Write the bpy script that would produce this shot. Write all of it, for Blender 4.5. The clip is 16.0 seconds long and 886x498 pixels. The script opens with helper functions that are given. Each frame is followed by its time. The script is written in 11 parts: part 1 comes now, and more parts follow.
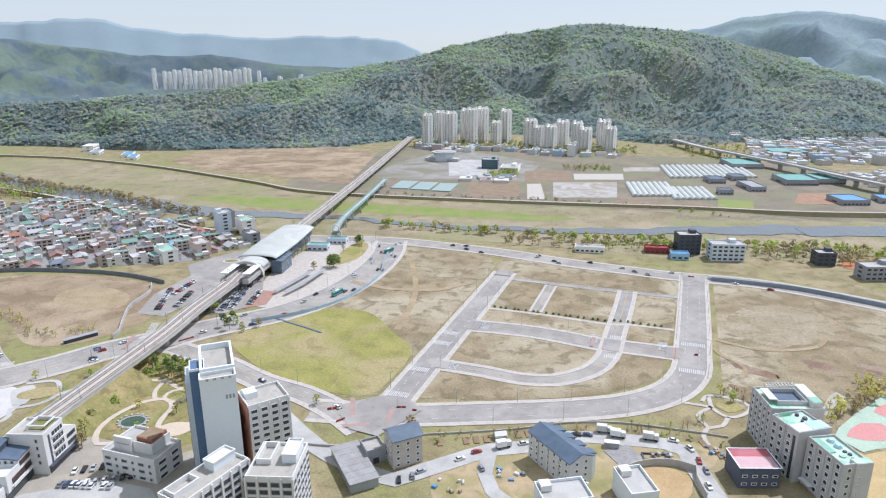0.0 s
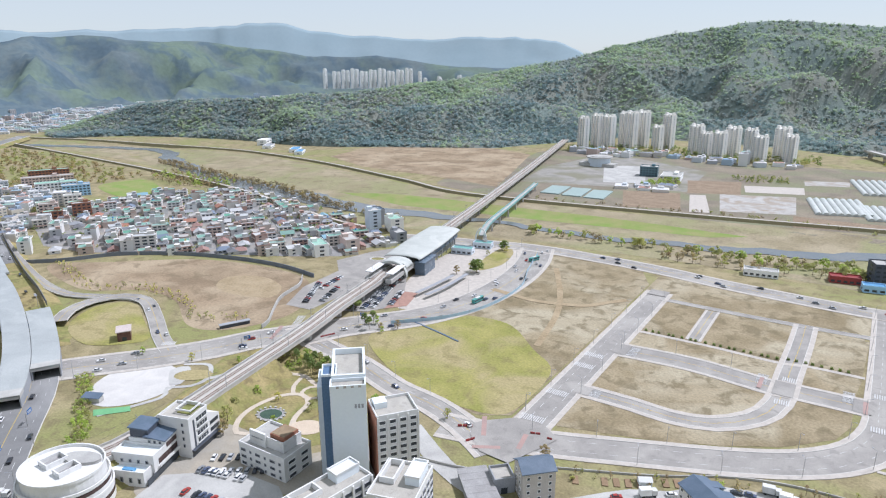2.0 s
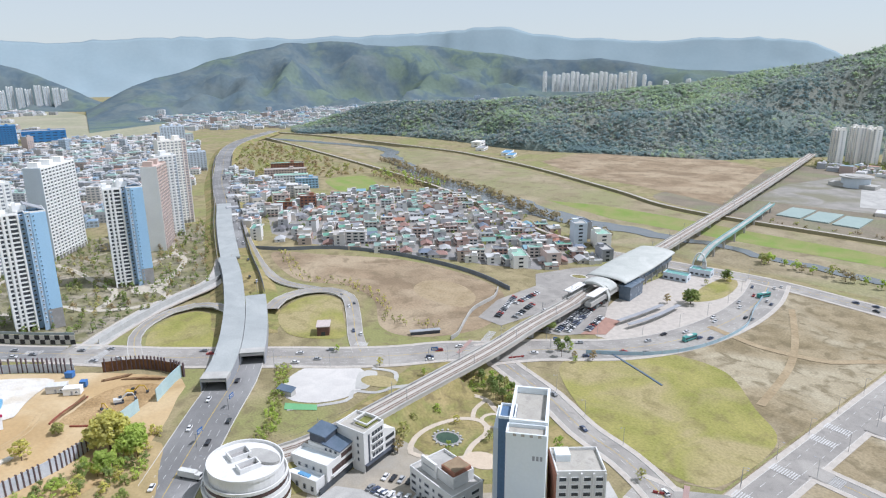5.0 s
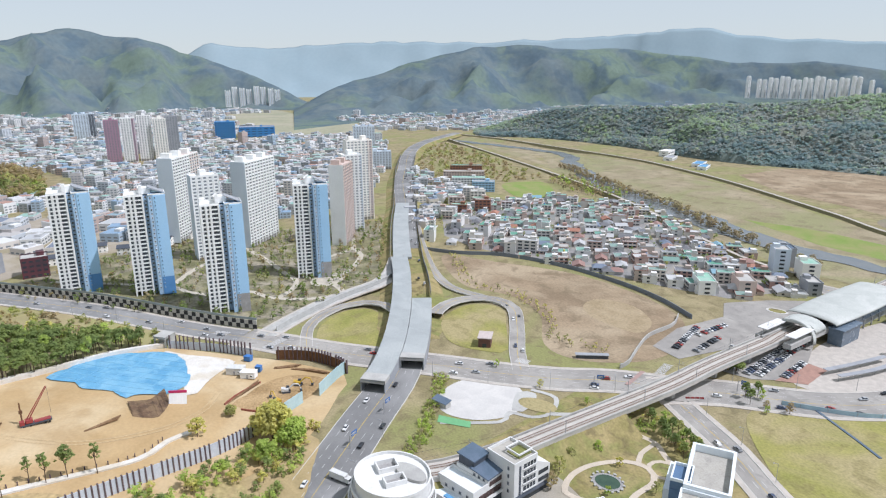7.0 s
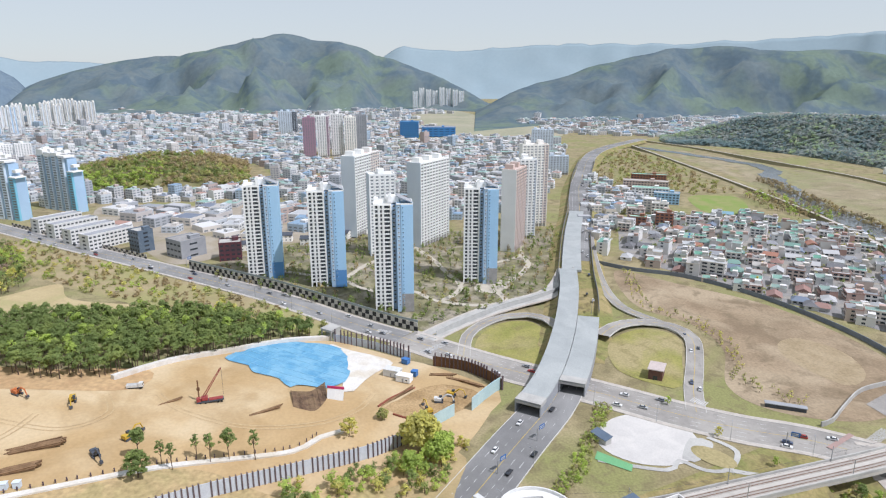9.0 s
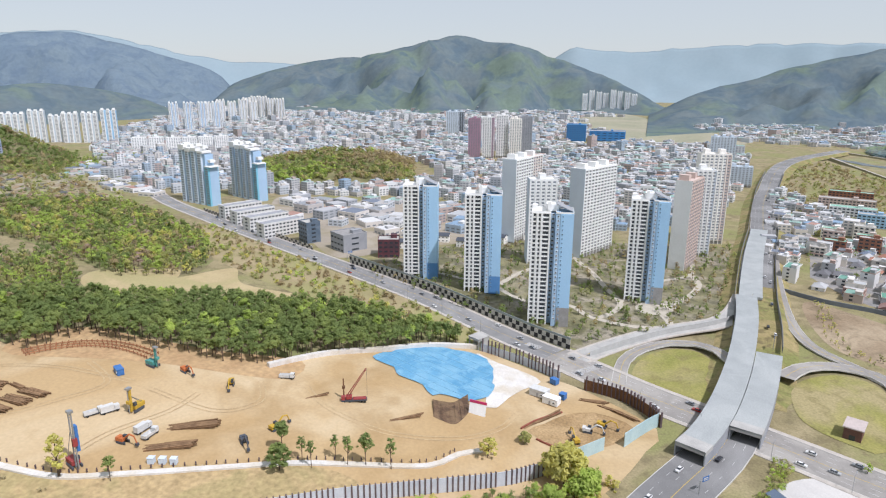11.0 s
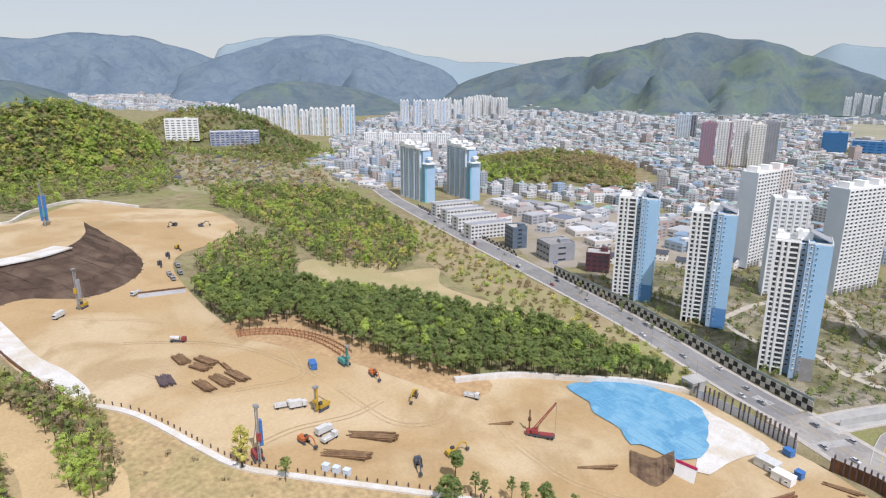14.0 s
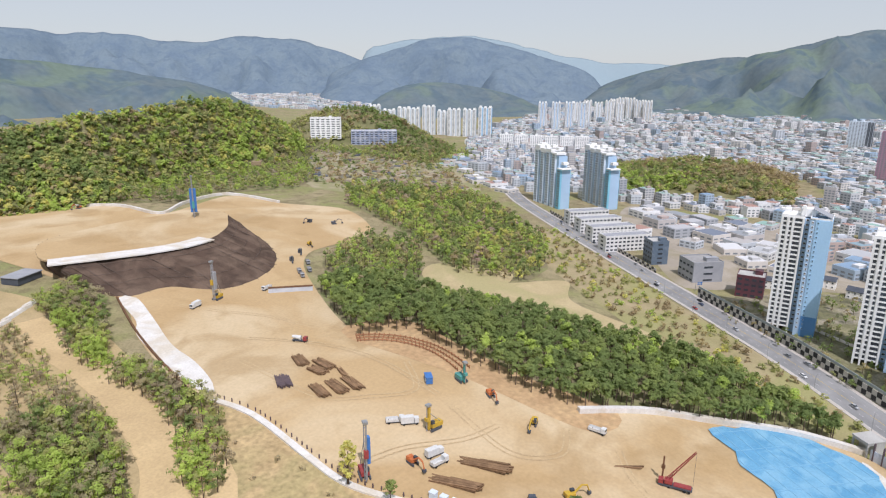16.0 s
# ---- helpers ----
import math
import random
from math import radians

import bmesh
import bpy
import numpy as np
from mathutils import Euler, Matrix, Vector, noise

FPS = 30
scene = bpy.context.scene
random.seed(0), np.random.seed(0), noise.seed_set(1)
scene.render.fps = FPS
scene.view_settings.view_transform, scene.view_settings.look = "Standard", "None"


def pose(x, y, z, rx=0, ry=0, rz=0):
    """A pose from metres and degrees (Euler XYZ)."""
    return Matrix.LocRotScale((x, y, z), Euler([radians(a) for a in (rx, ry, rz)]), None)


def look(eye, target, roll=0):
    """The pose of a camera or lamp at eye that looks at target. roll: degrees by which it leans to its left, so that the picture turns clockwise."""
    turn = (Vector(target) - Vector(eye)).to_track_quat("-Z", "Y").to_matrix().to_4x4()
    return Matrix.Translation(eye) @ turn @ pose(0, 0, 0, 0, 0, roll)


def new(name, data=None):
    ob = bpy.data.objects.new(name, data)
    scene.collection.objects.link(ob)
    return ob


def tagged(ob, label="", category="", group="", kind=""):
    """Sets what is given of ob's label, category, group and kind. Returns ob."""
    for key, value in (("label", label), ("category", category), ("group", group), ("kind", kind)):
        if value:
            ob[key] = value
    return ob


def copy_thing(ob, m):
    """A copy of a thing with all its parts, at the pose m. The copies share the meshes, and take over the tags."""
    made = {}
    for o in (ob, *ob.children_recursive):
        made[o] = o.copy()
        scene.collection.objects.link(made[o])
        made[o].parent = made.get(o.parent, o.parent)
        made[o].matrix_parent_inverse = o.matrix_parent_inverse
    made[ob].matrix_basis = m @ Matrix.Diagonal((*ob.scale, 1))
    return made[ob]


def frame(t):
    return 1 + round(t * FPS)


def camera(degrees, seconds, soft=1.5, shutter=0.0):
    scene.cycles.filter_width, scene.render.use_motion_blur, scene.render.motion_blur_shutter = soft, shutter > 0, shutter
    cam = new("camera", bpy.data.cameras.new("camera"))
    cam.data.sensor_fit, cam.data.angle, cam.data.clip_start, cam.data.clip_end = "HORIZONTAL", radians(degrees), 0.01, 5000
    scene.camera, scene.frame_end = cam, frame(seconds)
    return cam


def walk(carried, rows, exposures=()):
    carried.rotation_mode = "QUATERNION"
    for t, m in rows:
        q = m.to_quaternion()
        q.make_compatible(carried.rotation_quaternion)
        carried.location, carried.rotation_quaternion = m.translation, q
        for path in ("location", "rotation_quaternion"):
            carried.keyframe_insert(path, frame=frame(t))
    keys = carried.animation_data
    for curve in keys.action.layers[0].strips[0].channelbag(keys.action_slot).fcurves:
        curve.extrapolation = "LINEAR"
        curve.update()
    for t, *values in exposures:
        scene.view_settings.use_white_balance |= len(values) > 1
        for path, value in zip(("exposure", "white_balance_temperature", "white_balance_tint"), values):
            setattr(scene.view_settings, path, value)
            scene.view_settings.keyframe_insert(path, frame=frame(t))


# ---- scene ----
cam = camera(69.00, 16.0, soft=1.2)
PATH = [
    (0, 0.00, 0.00, 157.19, 73.627, 20.000, -0.262),
    (0.5, -1.47, 4.44, 157.18, 73.645, 23.282, -0.266),
    (1, -3.14, 8.92, 157.17, 73.664, 27.000, -0.296),
    (1.5, -5.16, 13.34, 157.16, 73.712, 30.370, -0.291),
    (2, -7.38, 17.64, 157.18, 73.745, 33.512, -0.281),
    (2.5, -9.71, 21.79, 157.22, 73.789, 36.568, -0.287),
    (3, -12.20, 25.85, 157.26, 73.843, 39.425, -0.303),
    (5.5, -27.62, 44.27, 158.23, 74.163, 56.239, -0.365),
    (6, -31.45, 46.95, 158.28, 74.274, 60.433, -0.294),
    (6.5, -35.27, 49.76, 158.35, 74.383, 64.512, -0.285),
    (7, -39.10, 52.35, 158.43, 74.444, 68.209, -0.277),
    (7.5, -43.57, 54.84, 158.49, 74.528, 72.436, -0.164),
    (8, -47.95, 56.75, 158.52, 74.586, 76.344, -0.162),
    (8.5, -52.39, 58.22, 158.54, 74.636, 80.230, -0.121),
    (9, -56.76, 59.25, 158.53, 74.676, 83.865, -0.017),
    (11.5, -80.32, 60.14, 158.18, 74.740, 101.688, 0.368),
    (12, -85.69, 59.67, 158.12, 74.707, 104.952, 0.376),
    (12.5, -91.06, 58.91, 158.05, 74.658, 108.182, 0.332),
    (13, -96.20, 57.96, 157.96, 74.631, 111.135, 0.316),
    (13.5, -101.37, 56.53, 157.84, 74.622, 114.457, 0.326),
    (14, -106.23, 54.80, 157.76, 74.626, 117.549, 0.370),
    (14.5, -110.76, 52.96, 157.67, 74.634, 120.452, 0.390),
    (15, -115.40, 50.70, 157.57, 74.637, 123.564, 0.403),
    (15.5, -120.07, 47.95, 157.49, 74.655, 126.763, 0.420),
    (16, -124.67, 44.91, 157.45, 74.647, 129.519, 0.473),
]
walk(cam, [(t, pose(x, y, z, tilt, 0, turn) @ pose(0, 0, 0, 0, 0, lean)) for t, x, y, z, tilt, turn, lean in PATH],
     [(0, 0.95, 5550, 18), (6, 0.86, 5620, 16), (9, 0.84, 5720, 17), (16, 0.74, 5820, 20)])

# ---- light ----
SUN_AZ, SUN_EL = radians(35), radians(56)          # measured from +y towards +x
world = bpy.data.worlds.new("sky")
scene.world = world
world.use_nodes = True
wn = world.node_tree.nodes
sky = wn.new("ShaderNodeTexSky")
sky.sky_type, sky.sun_disc = "NISHITA", False
sky.sun_elevation, sky.sun_rotation = SUN_EL, SUN_AZ
sky.air_density, sky.dust_density, sky.ozone_density = 1.0, 0.35, 2.0
# a hazy spring sky: the clear blue is veiled evenly by pale haze
veil = wn.new("ShaderNodeMix")
veil.data_type = "RGBA"
veil.inputs[0].default_value = 0.88
veil.inputs[7].default_value = (3.25, 3.36, 3.02, 1)
world.node_tree.links.new(sky.outputs[0], veil.inputs[6])
world.node_tree.links.new(veil.outputs[2], wn["Background"].inputs[0])
wn["Background"].inputs[1].default_value = 0.105
sun = new("sun", bpy.data.lights.new("sun", "SUN"))
sun.data.energy, sun.data.angle, sun.data.color = 2.3, radians(0.6), (1.0, 0.95, 0.87)
sun.matrix_basis = look((math.sin(SUN_AZ) * math.cos(SUN_EL) * 500, math.cos(SUN_AZ) * math.cos(SUN_EL) * 500, math.sin(SUN_EL) * 500), (0, 0, 0))

# ---- materials ----
MATS = {}


def mat(name, a, b=None, scale=0.3, fine=4.0, rough=0.85, metal=0.0, bump=0.0, c=None, patch=0.02, vary=0.0, island=0.0, spec=0.3, grain=0.22, tuft=None):
    """Procedural surface: colours a and b mixed by noise of size scale, c in larger patches, relief and a per-object or per-island shift."""
    if name in MATS:
        return MATS[name]
    m = bpy.data.materials.new(name)
    m.use_nodes = True
    nt = m.node_tree
    n, l = nt.nodes, nt.links.new
    bs = n["Principled BSDF"]
    geo = n.new("ShaderNodeNewGeometry")
    b = b or tuple(v * 0.8 for v in a)

    def noise_tex(s, detail, dist=0.0):
        t = n.new("ShaderNodeTexNoise")
        t.inputs["Scale"].default_value, t.inputs["Detail"].default_value, t.inputs["Distortion"].default_value = s, detail, dist
        l(geo.outputs["Position"], t.inputs["Vector"])
        return t

    def mix(fac, x, y, mode="MIX"):
        k = n.new("ShaderNodeMix")
        k.data_type, k.blend_type = "RGBA", mode
        for sock, v in ((k.inputs[0], fac), (k.inputs[6], x), (k.inputs[7], y)):
            if isinstance(v, (int, float)):
                sock.default_value = v
            elif isinstance(v, tuple):
                sock.default_value = (*v, 1)
            else:
                l(v, sock)
        return k.outputs[2]

    def ramp(sock, lo, hi):
        r = n.new("ShaderNodeMapRange")
        r.inputs[1].default_value, r.inputs[2].default_value = lo, hi
        l(sock, r.inputs[0])
        return r.outputs[0]

    n1 = noise_tex(scale, 5, 0.4)
    col = mix(ramp(n1.outputs[0], 0.36, 0.64), a, b)
    if c:
        n2 = noise_tex(patch, 4, 0.8)
        col = mix(ramp(n2.outputs[0], 0.46, 0.62), col, c)
    if tuft:
        colour, size, lo, hi, amount = tuft
        n4 = noise_tex(size, 7, 0.6)
        k4 = n.new("ShaderNodeMapRange")
        k4.inputs[1].default_value, k4.inputs[2].default_value, k4.inputs[4].default_value = lo, hi, amount
        l(n4.outputs[0], k4.inputs[0])
        col = mix(k4.outputs[0], col, colour)
    n3 = noise_tex(fine, 4 if grain > 0.3 else 3)
    col = mix(grain, col, mix(ramp(n3.outputs[0], 0.3, 0.7), (0.25, 0.25, 0.25), (1, 1, 1)), "MULTIPLY")
    if vary or island:
        src = n.new("ShaderNodeObjectInfo").outputs["Random"] if vary else geo.outputs["Random Per Island"]
        amount = vary or island
        h = n.new("ShaderNodeHueSaturation")
        l(ramp(src, 0, 1), h.inputs["Value"])
        r = h.inputs["Value"].links[0].from_node
        r.inputs[3].default_value, r.inputs[4].default_value = 1 - amount, 1 + amount * 0.6
        l(col, h.inputs["Color"])
        col = h.outputs[0]
    l(col, bs.inputs["Base Color"])
    rr = n.new("ShaderNodeMapRange")
    rr.inputs[3].default_value, rr.inputs[4].default_value = max(0, rough - 0.1), min(1, rough + 0.1)
    l(n1.outputs[0], rr.inputs[0])
    l(rr.outputs[0], bs.inputs["Roughness"])
    bs.inputs["Metallic"].default_value = metal
    bs.inputs["Specular IOR Level"].default_value = spec
    if bump:
        bp = n.new("ShaderNodeBump")
        bp.inputs["Strength"].default_value, bp.inputs["Distance"].default_value = 0.8, bump
        l(n3.outputs[0], bp.inputs["Height"])
        l(bp.outputs[0], bs.inputs["Normal"])
    MATS[name] = m
    return m


def palette(name, colours, rough=0.8, island=True, dirt=0.25):
    """One colour of several for each separate piece of the mesh, or for each object."""
    m = mat(name, (0.5, 0.5, 0.5), (0.46, 0.46, 0.46), 0.4, 3.0, rough)
    nt = m.node_tree
    bs = nt.nodes["Principled BSDF"]
    old = bs.inputs["Base Color"].links[0].from_socket
    src = nt.nodes.new("ShaderNodeNewGeometry").outputs["Random Per Island"] if island else nt.nodes.new("ShaderNodeObjectInfo").outputs["Random"]
    r = nt.nodes.new("ShaderNodeValToRGB")
    r.color_ramp.interpolation = "CONSTANT"
    e = r.color_ramp.elements
    e.remove(e[1])
    for i, col in enumerate(colours):
        k = e[0] if i == 0 else e.new(i / len(colours))
        k.color = (*col, 1)
    nt.links.new(src, r.inputs[0])
    k = nt.nodes.new("ShaderNodeMix")
    k.data_type, k.blend_type = "RGBA", "MULTIPLY"
    k.inputs[0].default_value = dirt
    nt.links.new(r.outputs[0], k.inputs[6])
    nt.links.new(old, k.inputs[7])
    nt.links.new(k.outputs[2], bs.inputs["Base Color"])
    return m


M_GROUND = mat("dry_grass", (0.37, 0.31, 0.175), (0.26, 0.22, 0.115), 0.06, 0.9, 0.95, bump=0.15, c=(0.27, 0.27, 0.105), patch=0.014, grain=0.4, tuft=((0.20, 0.165, 0.09), 0.12, 0.52, 0.66, 0.7))
M_FIELD = mat("withered_field", (0.36, 0.295, 0.185), (0.25, 0.20, 0.115), 0.045, 0.8, 0.95, bump=0.15, c=(0.44, 0.385, 0.27), patch=0.017, grain=0.4, tuft=((0.185, 0.15, 0.085), 0.11, 0.5, 0.64, 0.75))
M_LAWN = mat("spring_lawn", (0.355, 0.325, 0.105), (0.265, 0.265, 0.07), 0.05, 0.8, 0.95, bump=0.1, c=(0.39, 0.33, 0.165), patch=0.022, grain=0.4, tuft=((0.24, 0.205, 0.085), 0.09, 0.53, 0.66, 0.6))
M_FRESH = mat("fresh_grass", (0.20, 0.28, 0.06), (0.28, 0.28, 0.11), 0.05, 1.0, 0.95, bump=0.1)
M_PARK = mat("park_turf", (0.38, 0.305, 0.145), (0.26, 0.225, 0.085), 0.08, 0.8, 0.95, bump=0.1, c=(0.225, 0.235, 0.075), patch=0.04, grain=0.4, tuft=((0.17, 0.135, 0.07), 0.16, 0.54, 0.66, 0.7))
M_FLOOD = mat("flood_meadow", (0.385, 0.325, 0.215), (0.285, 0.24, 0.145), 0.03, 0.5, 0.95, bump=0.1, c=(0.29, 0.28, 0.14), patch=0.012, grain=0.4, tuft=((0.22, 0.18, 0.11), 0.06, 0.53, 0.66, 0.6))
M_SAND = mat("graded_sand", (0.495, 0.355, 0.185), (0.44, 0.305, 0.15), 0.018, 0.7, 0.95, bump=0.08, c=(0.57, 0.45, 0.28), patch=0.011, grain=0.16, tuft=((0.37, 0.25, 0.115), 0.03, 0.52, 0.66, 0.6))
M_SOIL = mat("bare_soil", (0.35, 0.265, 0.17), (0.245, 0.182, 0.115), 0.035, 0.6, 0.95, bump=0.15, c=(0.42, 0.335, 0.225), patch=0.018, grain=0.35, tuft=((0.195, 0.15, 0.092), 0.08, 0.53, 0.66, 0.6))
M_ASPHALT = mat("worn_asphalt", (0.335, 0.315, 0.288), (0.285, 0.269, 0.248), 0.12, 3.0, 0.9, bump=0.02, c=(0.385, 0.363, 0.33), patch=0.04, tuft=((0.23, 0.215, 0.20), 0.25, 0.58, 0.68, 0.5))
M_PAVE = mat("paving_blocks", (0.53, 0.485, 0.43), (0.45, 0.41, 0.365), 0.3, 3.0, 0.9, bump=0.02)
M_CONC = mat("concrete", (0.46, 0.45, 0.42), (0.38, 0.37, 0.35), 0.15, 2.0, 0.9, bump=0.03, c=(0.50, 0.49, 0.46), patch=0.05)
M_KERB = mat("pale_kerb", (0.60, 0.58, 0.54), (0.53, 0.51, 0.475), 0.4, 3.0, 0.9)
M_PAINT = mat("road_paint", (0.62, 0.615, 0.60), (0.50, 0.495, 0.48), 0.5, 3.0, 0.8)
M_YELLOW = mat("yellow_paint", (0.62, 0.45, 0.08), (0.52, 0.38, 0.10), 0.5, 3.0, 0.8)
M_WATER = mat("river_water", (0.13, 0.15, 0.16), (0.165, 0.175, 0.175), 0.05, 0.5, 0.2, bump=0.02, spec=0.5)
M_WHITE = mat("white_render", (0.72, 0.715, 0.695), (0.66, 0.655, 0.635), 0.12, 2.0, 0.8, tuft=((0.56, 0.55, 0.53), 0.35, 0.58, 0.7, 0.5), grain=0.1)
M_GREY = mat("grey_cladding", (0.36, 0.37, 0.39), (0.31, 0.32, 0.34), 0.12, 2.0, 0.7)
M_DARK = mat("charcoal_panel", (0.07, 0.08, 0.10), (0.09, 0.10, 0.12), 0.2, 2.0, 0.5)
M_NAVY = mat("slate_blue_roof", (0.13, 0.17, 0.23), (0.10, 0.14, 0.19), 0.2, 3.0, 0.55)
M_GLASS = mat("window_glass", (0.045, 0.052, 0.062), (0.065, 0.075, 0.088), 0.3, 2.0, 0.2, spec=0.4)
# far panes: reflected sky is painted in as a paler base colour
M_SKYGLASS = mat("sky_toned_window_glass", (0.20, 0.225, 0.25), (0.26, 0.28, 0.30), 0.3, 2.0, 0.25, spec=0.5)
M_STEEL = mat("galvanised_steel", (0.45, 0.46, 0.47), (0.38, 0.39, 0.40), 0.3, 3.0, 0.45, metal=0.6)
M_RUST = mat("rusty_steel", (0.20, 0.10, 0.05), (0.14, 0.075, 0.04), 0.4, 4.0, 0.75, metal=0.2)

# ---- building blocks ----
class Build:
    """Collects corners and faces for one mesh."""

    def __init__(self):
        self.v, self.f = [], []

    def add(self, verts, faces):
        k = len(self.v)
        self.v += [tuple(p) for p in verts]
        self.f += [tuple(i + k for i in f) for f in faces]
        return self

    def box(self, x0, y0, z0, x1, y1, z1, turn=0.0, at=(0, 0)):
        c, s = math.cos(turn), math.sin(turn)
        p = [(at[0] + x * c - y * s, at[1] + x * s + y * c, z) for z in (z0, z1) for x, y in ((x0, y0), (x1, y0), (x1, y1), (x0, y1))]
        return self.add(p, [(3, 2, 1, 0), (4, 5, 6, 7), (0, 1, 5, 4), (1, 2, 6, 5), (2, 3, 7, 6), (3, 0, 4, 7)])

    def prism(self, poly, z0, z1):
        n = len(poly)
        p = [(x, y, z0) for x, y in poly] + [(x, y, z1) for x, y in poly]
        return self.add(p, [tuple(range(n - 1, -1, -1)), tuple(range(n, 2 * n))] + [(i, (i + 1) % n, n + (i + 1) % n, n + i) for i in range(n)])

    def wall(self, pts, z0, z1, t, closed=False):
        """A wall of thickness t along a line, its inner side to the left."""
        n = len(pts)
        for i in range(n if closed else n - 1):
            (ax, ay), (bx, by) = pts[i], pts[(i + 1) % n]
            d = math.hypot(bx - ax, by - ay)
            if d > 0.01:
                self.box(0, 0, z0, d, t, z1, math.atan2(by - ay, bx - ax), (ax, ay))
        return self

    def tube(self, a, b, r, n=8, r2=None):
        a, b = Vector(a), Vector(b)
        q = (b - a).to_track_quat("Z", "Y")
        r2 = r if r2 is None else r2
        p = [a + q @ Vector((math.cos(6.2832 * i / n) * r, math.sin(6.2832 * i / n) * r, 0)) for i in range(n)]
        p += [b + q @ Vector((math.cos(6.2832 * i / n) * r2, math.sin(6.2832 * i / n) * r2, 0)) for i in range(n)]
        return self.add(p, [tuple(range(n - 1, -1, -1)), tuple(range(n, 2 * n))] + [(i, (i + 1) % n, n + (i + 1) % n, n + i) for i in range(n)])

    def mesh(self, name, smooth=False):
        m = bpy.data.meshes.new(name)
        m.from_pydata(self.v, [], self.f)
        if smooth:
            m.polygons.foreach_set("use_smooth", [True] * len(m.polygons))
        return m


def arrays(name, verts, tris, smooth=False):
    """A mesh from number arrays, for very many faces."""
    m = bpy.data.meshes.new(name)
    verts, tris = np.asarray(verts, np.float32), np.asarray(tris, np.int32)
    k = tris.shape[1]
    m.vertices.add(len(verts))
    m.vertices.foreach_set("co", verts.ravel())
    m.loops.add(tris.size)
    m.loops.foreach_set("vertex_index", tris.ravel())
    m.polygons.add(len(tris))
    m.polygons.foreach_set("loop_start", np.arange(0, tris.size, k, dtype=np.int32))
    m.polygons.foreach_set("use_smooth", np.full(len(tris), bool(smooth)))
    m.update(calc_edges=True)
    return m


def setting(name, mesh, material, label="", category=""):
    ob = new(name, mesh.mesh(name) if isinstance(mesh, Build) else mesh)
    ob.data.materials.append(material)
    return tagged(ob, label, category, kind="structure")


def stuff(name, mesh, material, label, category):
    ob = new(name, mesh.mesh(name) if isinstance(mesh, Build) else mesh)
    ob.data.materials.append(material)
    return tagged(ob, label, category, kind="stuff")


def thing(name, at, turn, label, category, group=""):
    ob = new(name)
    ob.empty_display_size = 0.5
    ob.matrix_basis = Matrix.Translation(at) @ Matrix.Rotation(turn, 4, "Z")
    return tagged(ob, label, category, group)


def part(name, build, material, parent, label="", at=None, turn=0.0, smooth=False):
    data = build.mesh(name, smooth) if isinstance(build, Build) else build
    if material and not data.materials:
        data.materials.append(material)
    ob = new(name, data)
    ob.parent = parent
    if at is not None:
        ob.matrix_basis = Matrix.Translation(at) @ Matrix.Rotation(turn, 4, "Z")
    return tagged(ob, label)


def solo(name, build, material, label, category, group="", at=(0, 0, 0), turn=0.0, smooth=False):
    data = build.mesh(name, smooth) if isinstance(build, Build) else build
    if not data.materials:
        data.materials.append(material)
    ob = new(name, data)
    ob.matrix_basis = Matrix.Translation(at) @ Matrix.Rotation(turn, 4, "Z")
    return tagged(ob, label, category, group)


def curve_pts(pts, step=6.0):
    """A smooth line through the points."""
    p = [Vector(q) for q in pts]
    out = []
    for i in range(len(p) - 1):
        a, b, c, d = p[max(i - 1, 0)], p[i], p[i + 1], p[min(i + 2, len(p) - 1)]
        n = max(1, int((c - b).length / step))
        for k in range(n):
            t = k / n
            out.append(0.5 * ((2 * b) + (c - a) * t + (2 * a - 5 * b + 4 * c - d) * t * t + (3 * b - a - 3 * c + d) * t ** 3))
    return out + [p[-1]]


def offset_line(pts, d):
    """The line moved to its left by d."""
    out = []
    for i, p in enumerate(pts):
        v = pts[min(i + 1, len(pts) - 1)] - pts[max(i - 1, 0)]
        n = Vector((-v.y, v.x)).normalized() if v.length else Vector((0, 1))
        out.append(Vector((p.x + n.x * d, p.y + n.y * d)))
    return out


def step01(a, b, v):
    t = np.clip((v - a) / (b - a), 0, 1)
    return t * t * (3 - 2 * t)


def land(x, y):
    """Height of the ground: a flat valley that rises to the building site."""
    x, y = np.asarray(x, float), np.asarray(y, float)
    d1 = (x + 428) * 0.787 - (y - 79) * 0.62
    d2 = -(x + 316) * 0.36 - (y - 126) * 0.93
    s = -(x + 428) * 0.62 - (y - 79) * 0.787
    m, d = np.minimum(d1, d2), np.abs(d1 - d2)
    m = m - np.where(d < 40, (40 - d) ** 2 / 160, 0)
    h = 17 * step01(10, 235, m)
    h = h + 10 * step01(150, 420, m) * step01(-250, -420, y)
    h = h + 6 * step01(10, 140, s) * step01(-260, -60, d1)
    # river bed
    mid = np.interp(x, RIVER_X, RIVER_Y)
    h = h - 2.5 * step01(75, 45, np.abs(y - mid)) * (x > -1500)
    return h


RIVER_X = [-1460, -1150, -1020, -950, -814, -690, -580, -480, -320, -223, -69, 7, 107, 188, 700]
RIVER_Y = [640, 740, 690, 660, 612, 590, 575, 560, 585, 584, 613, 643, 679, 700, 860]


def hz(x, y):
    return float(land(x, y))


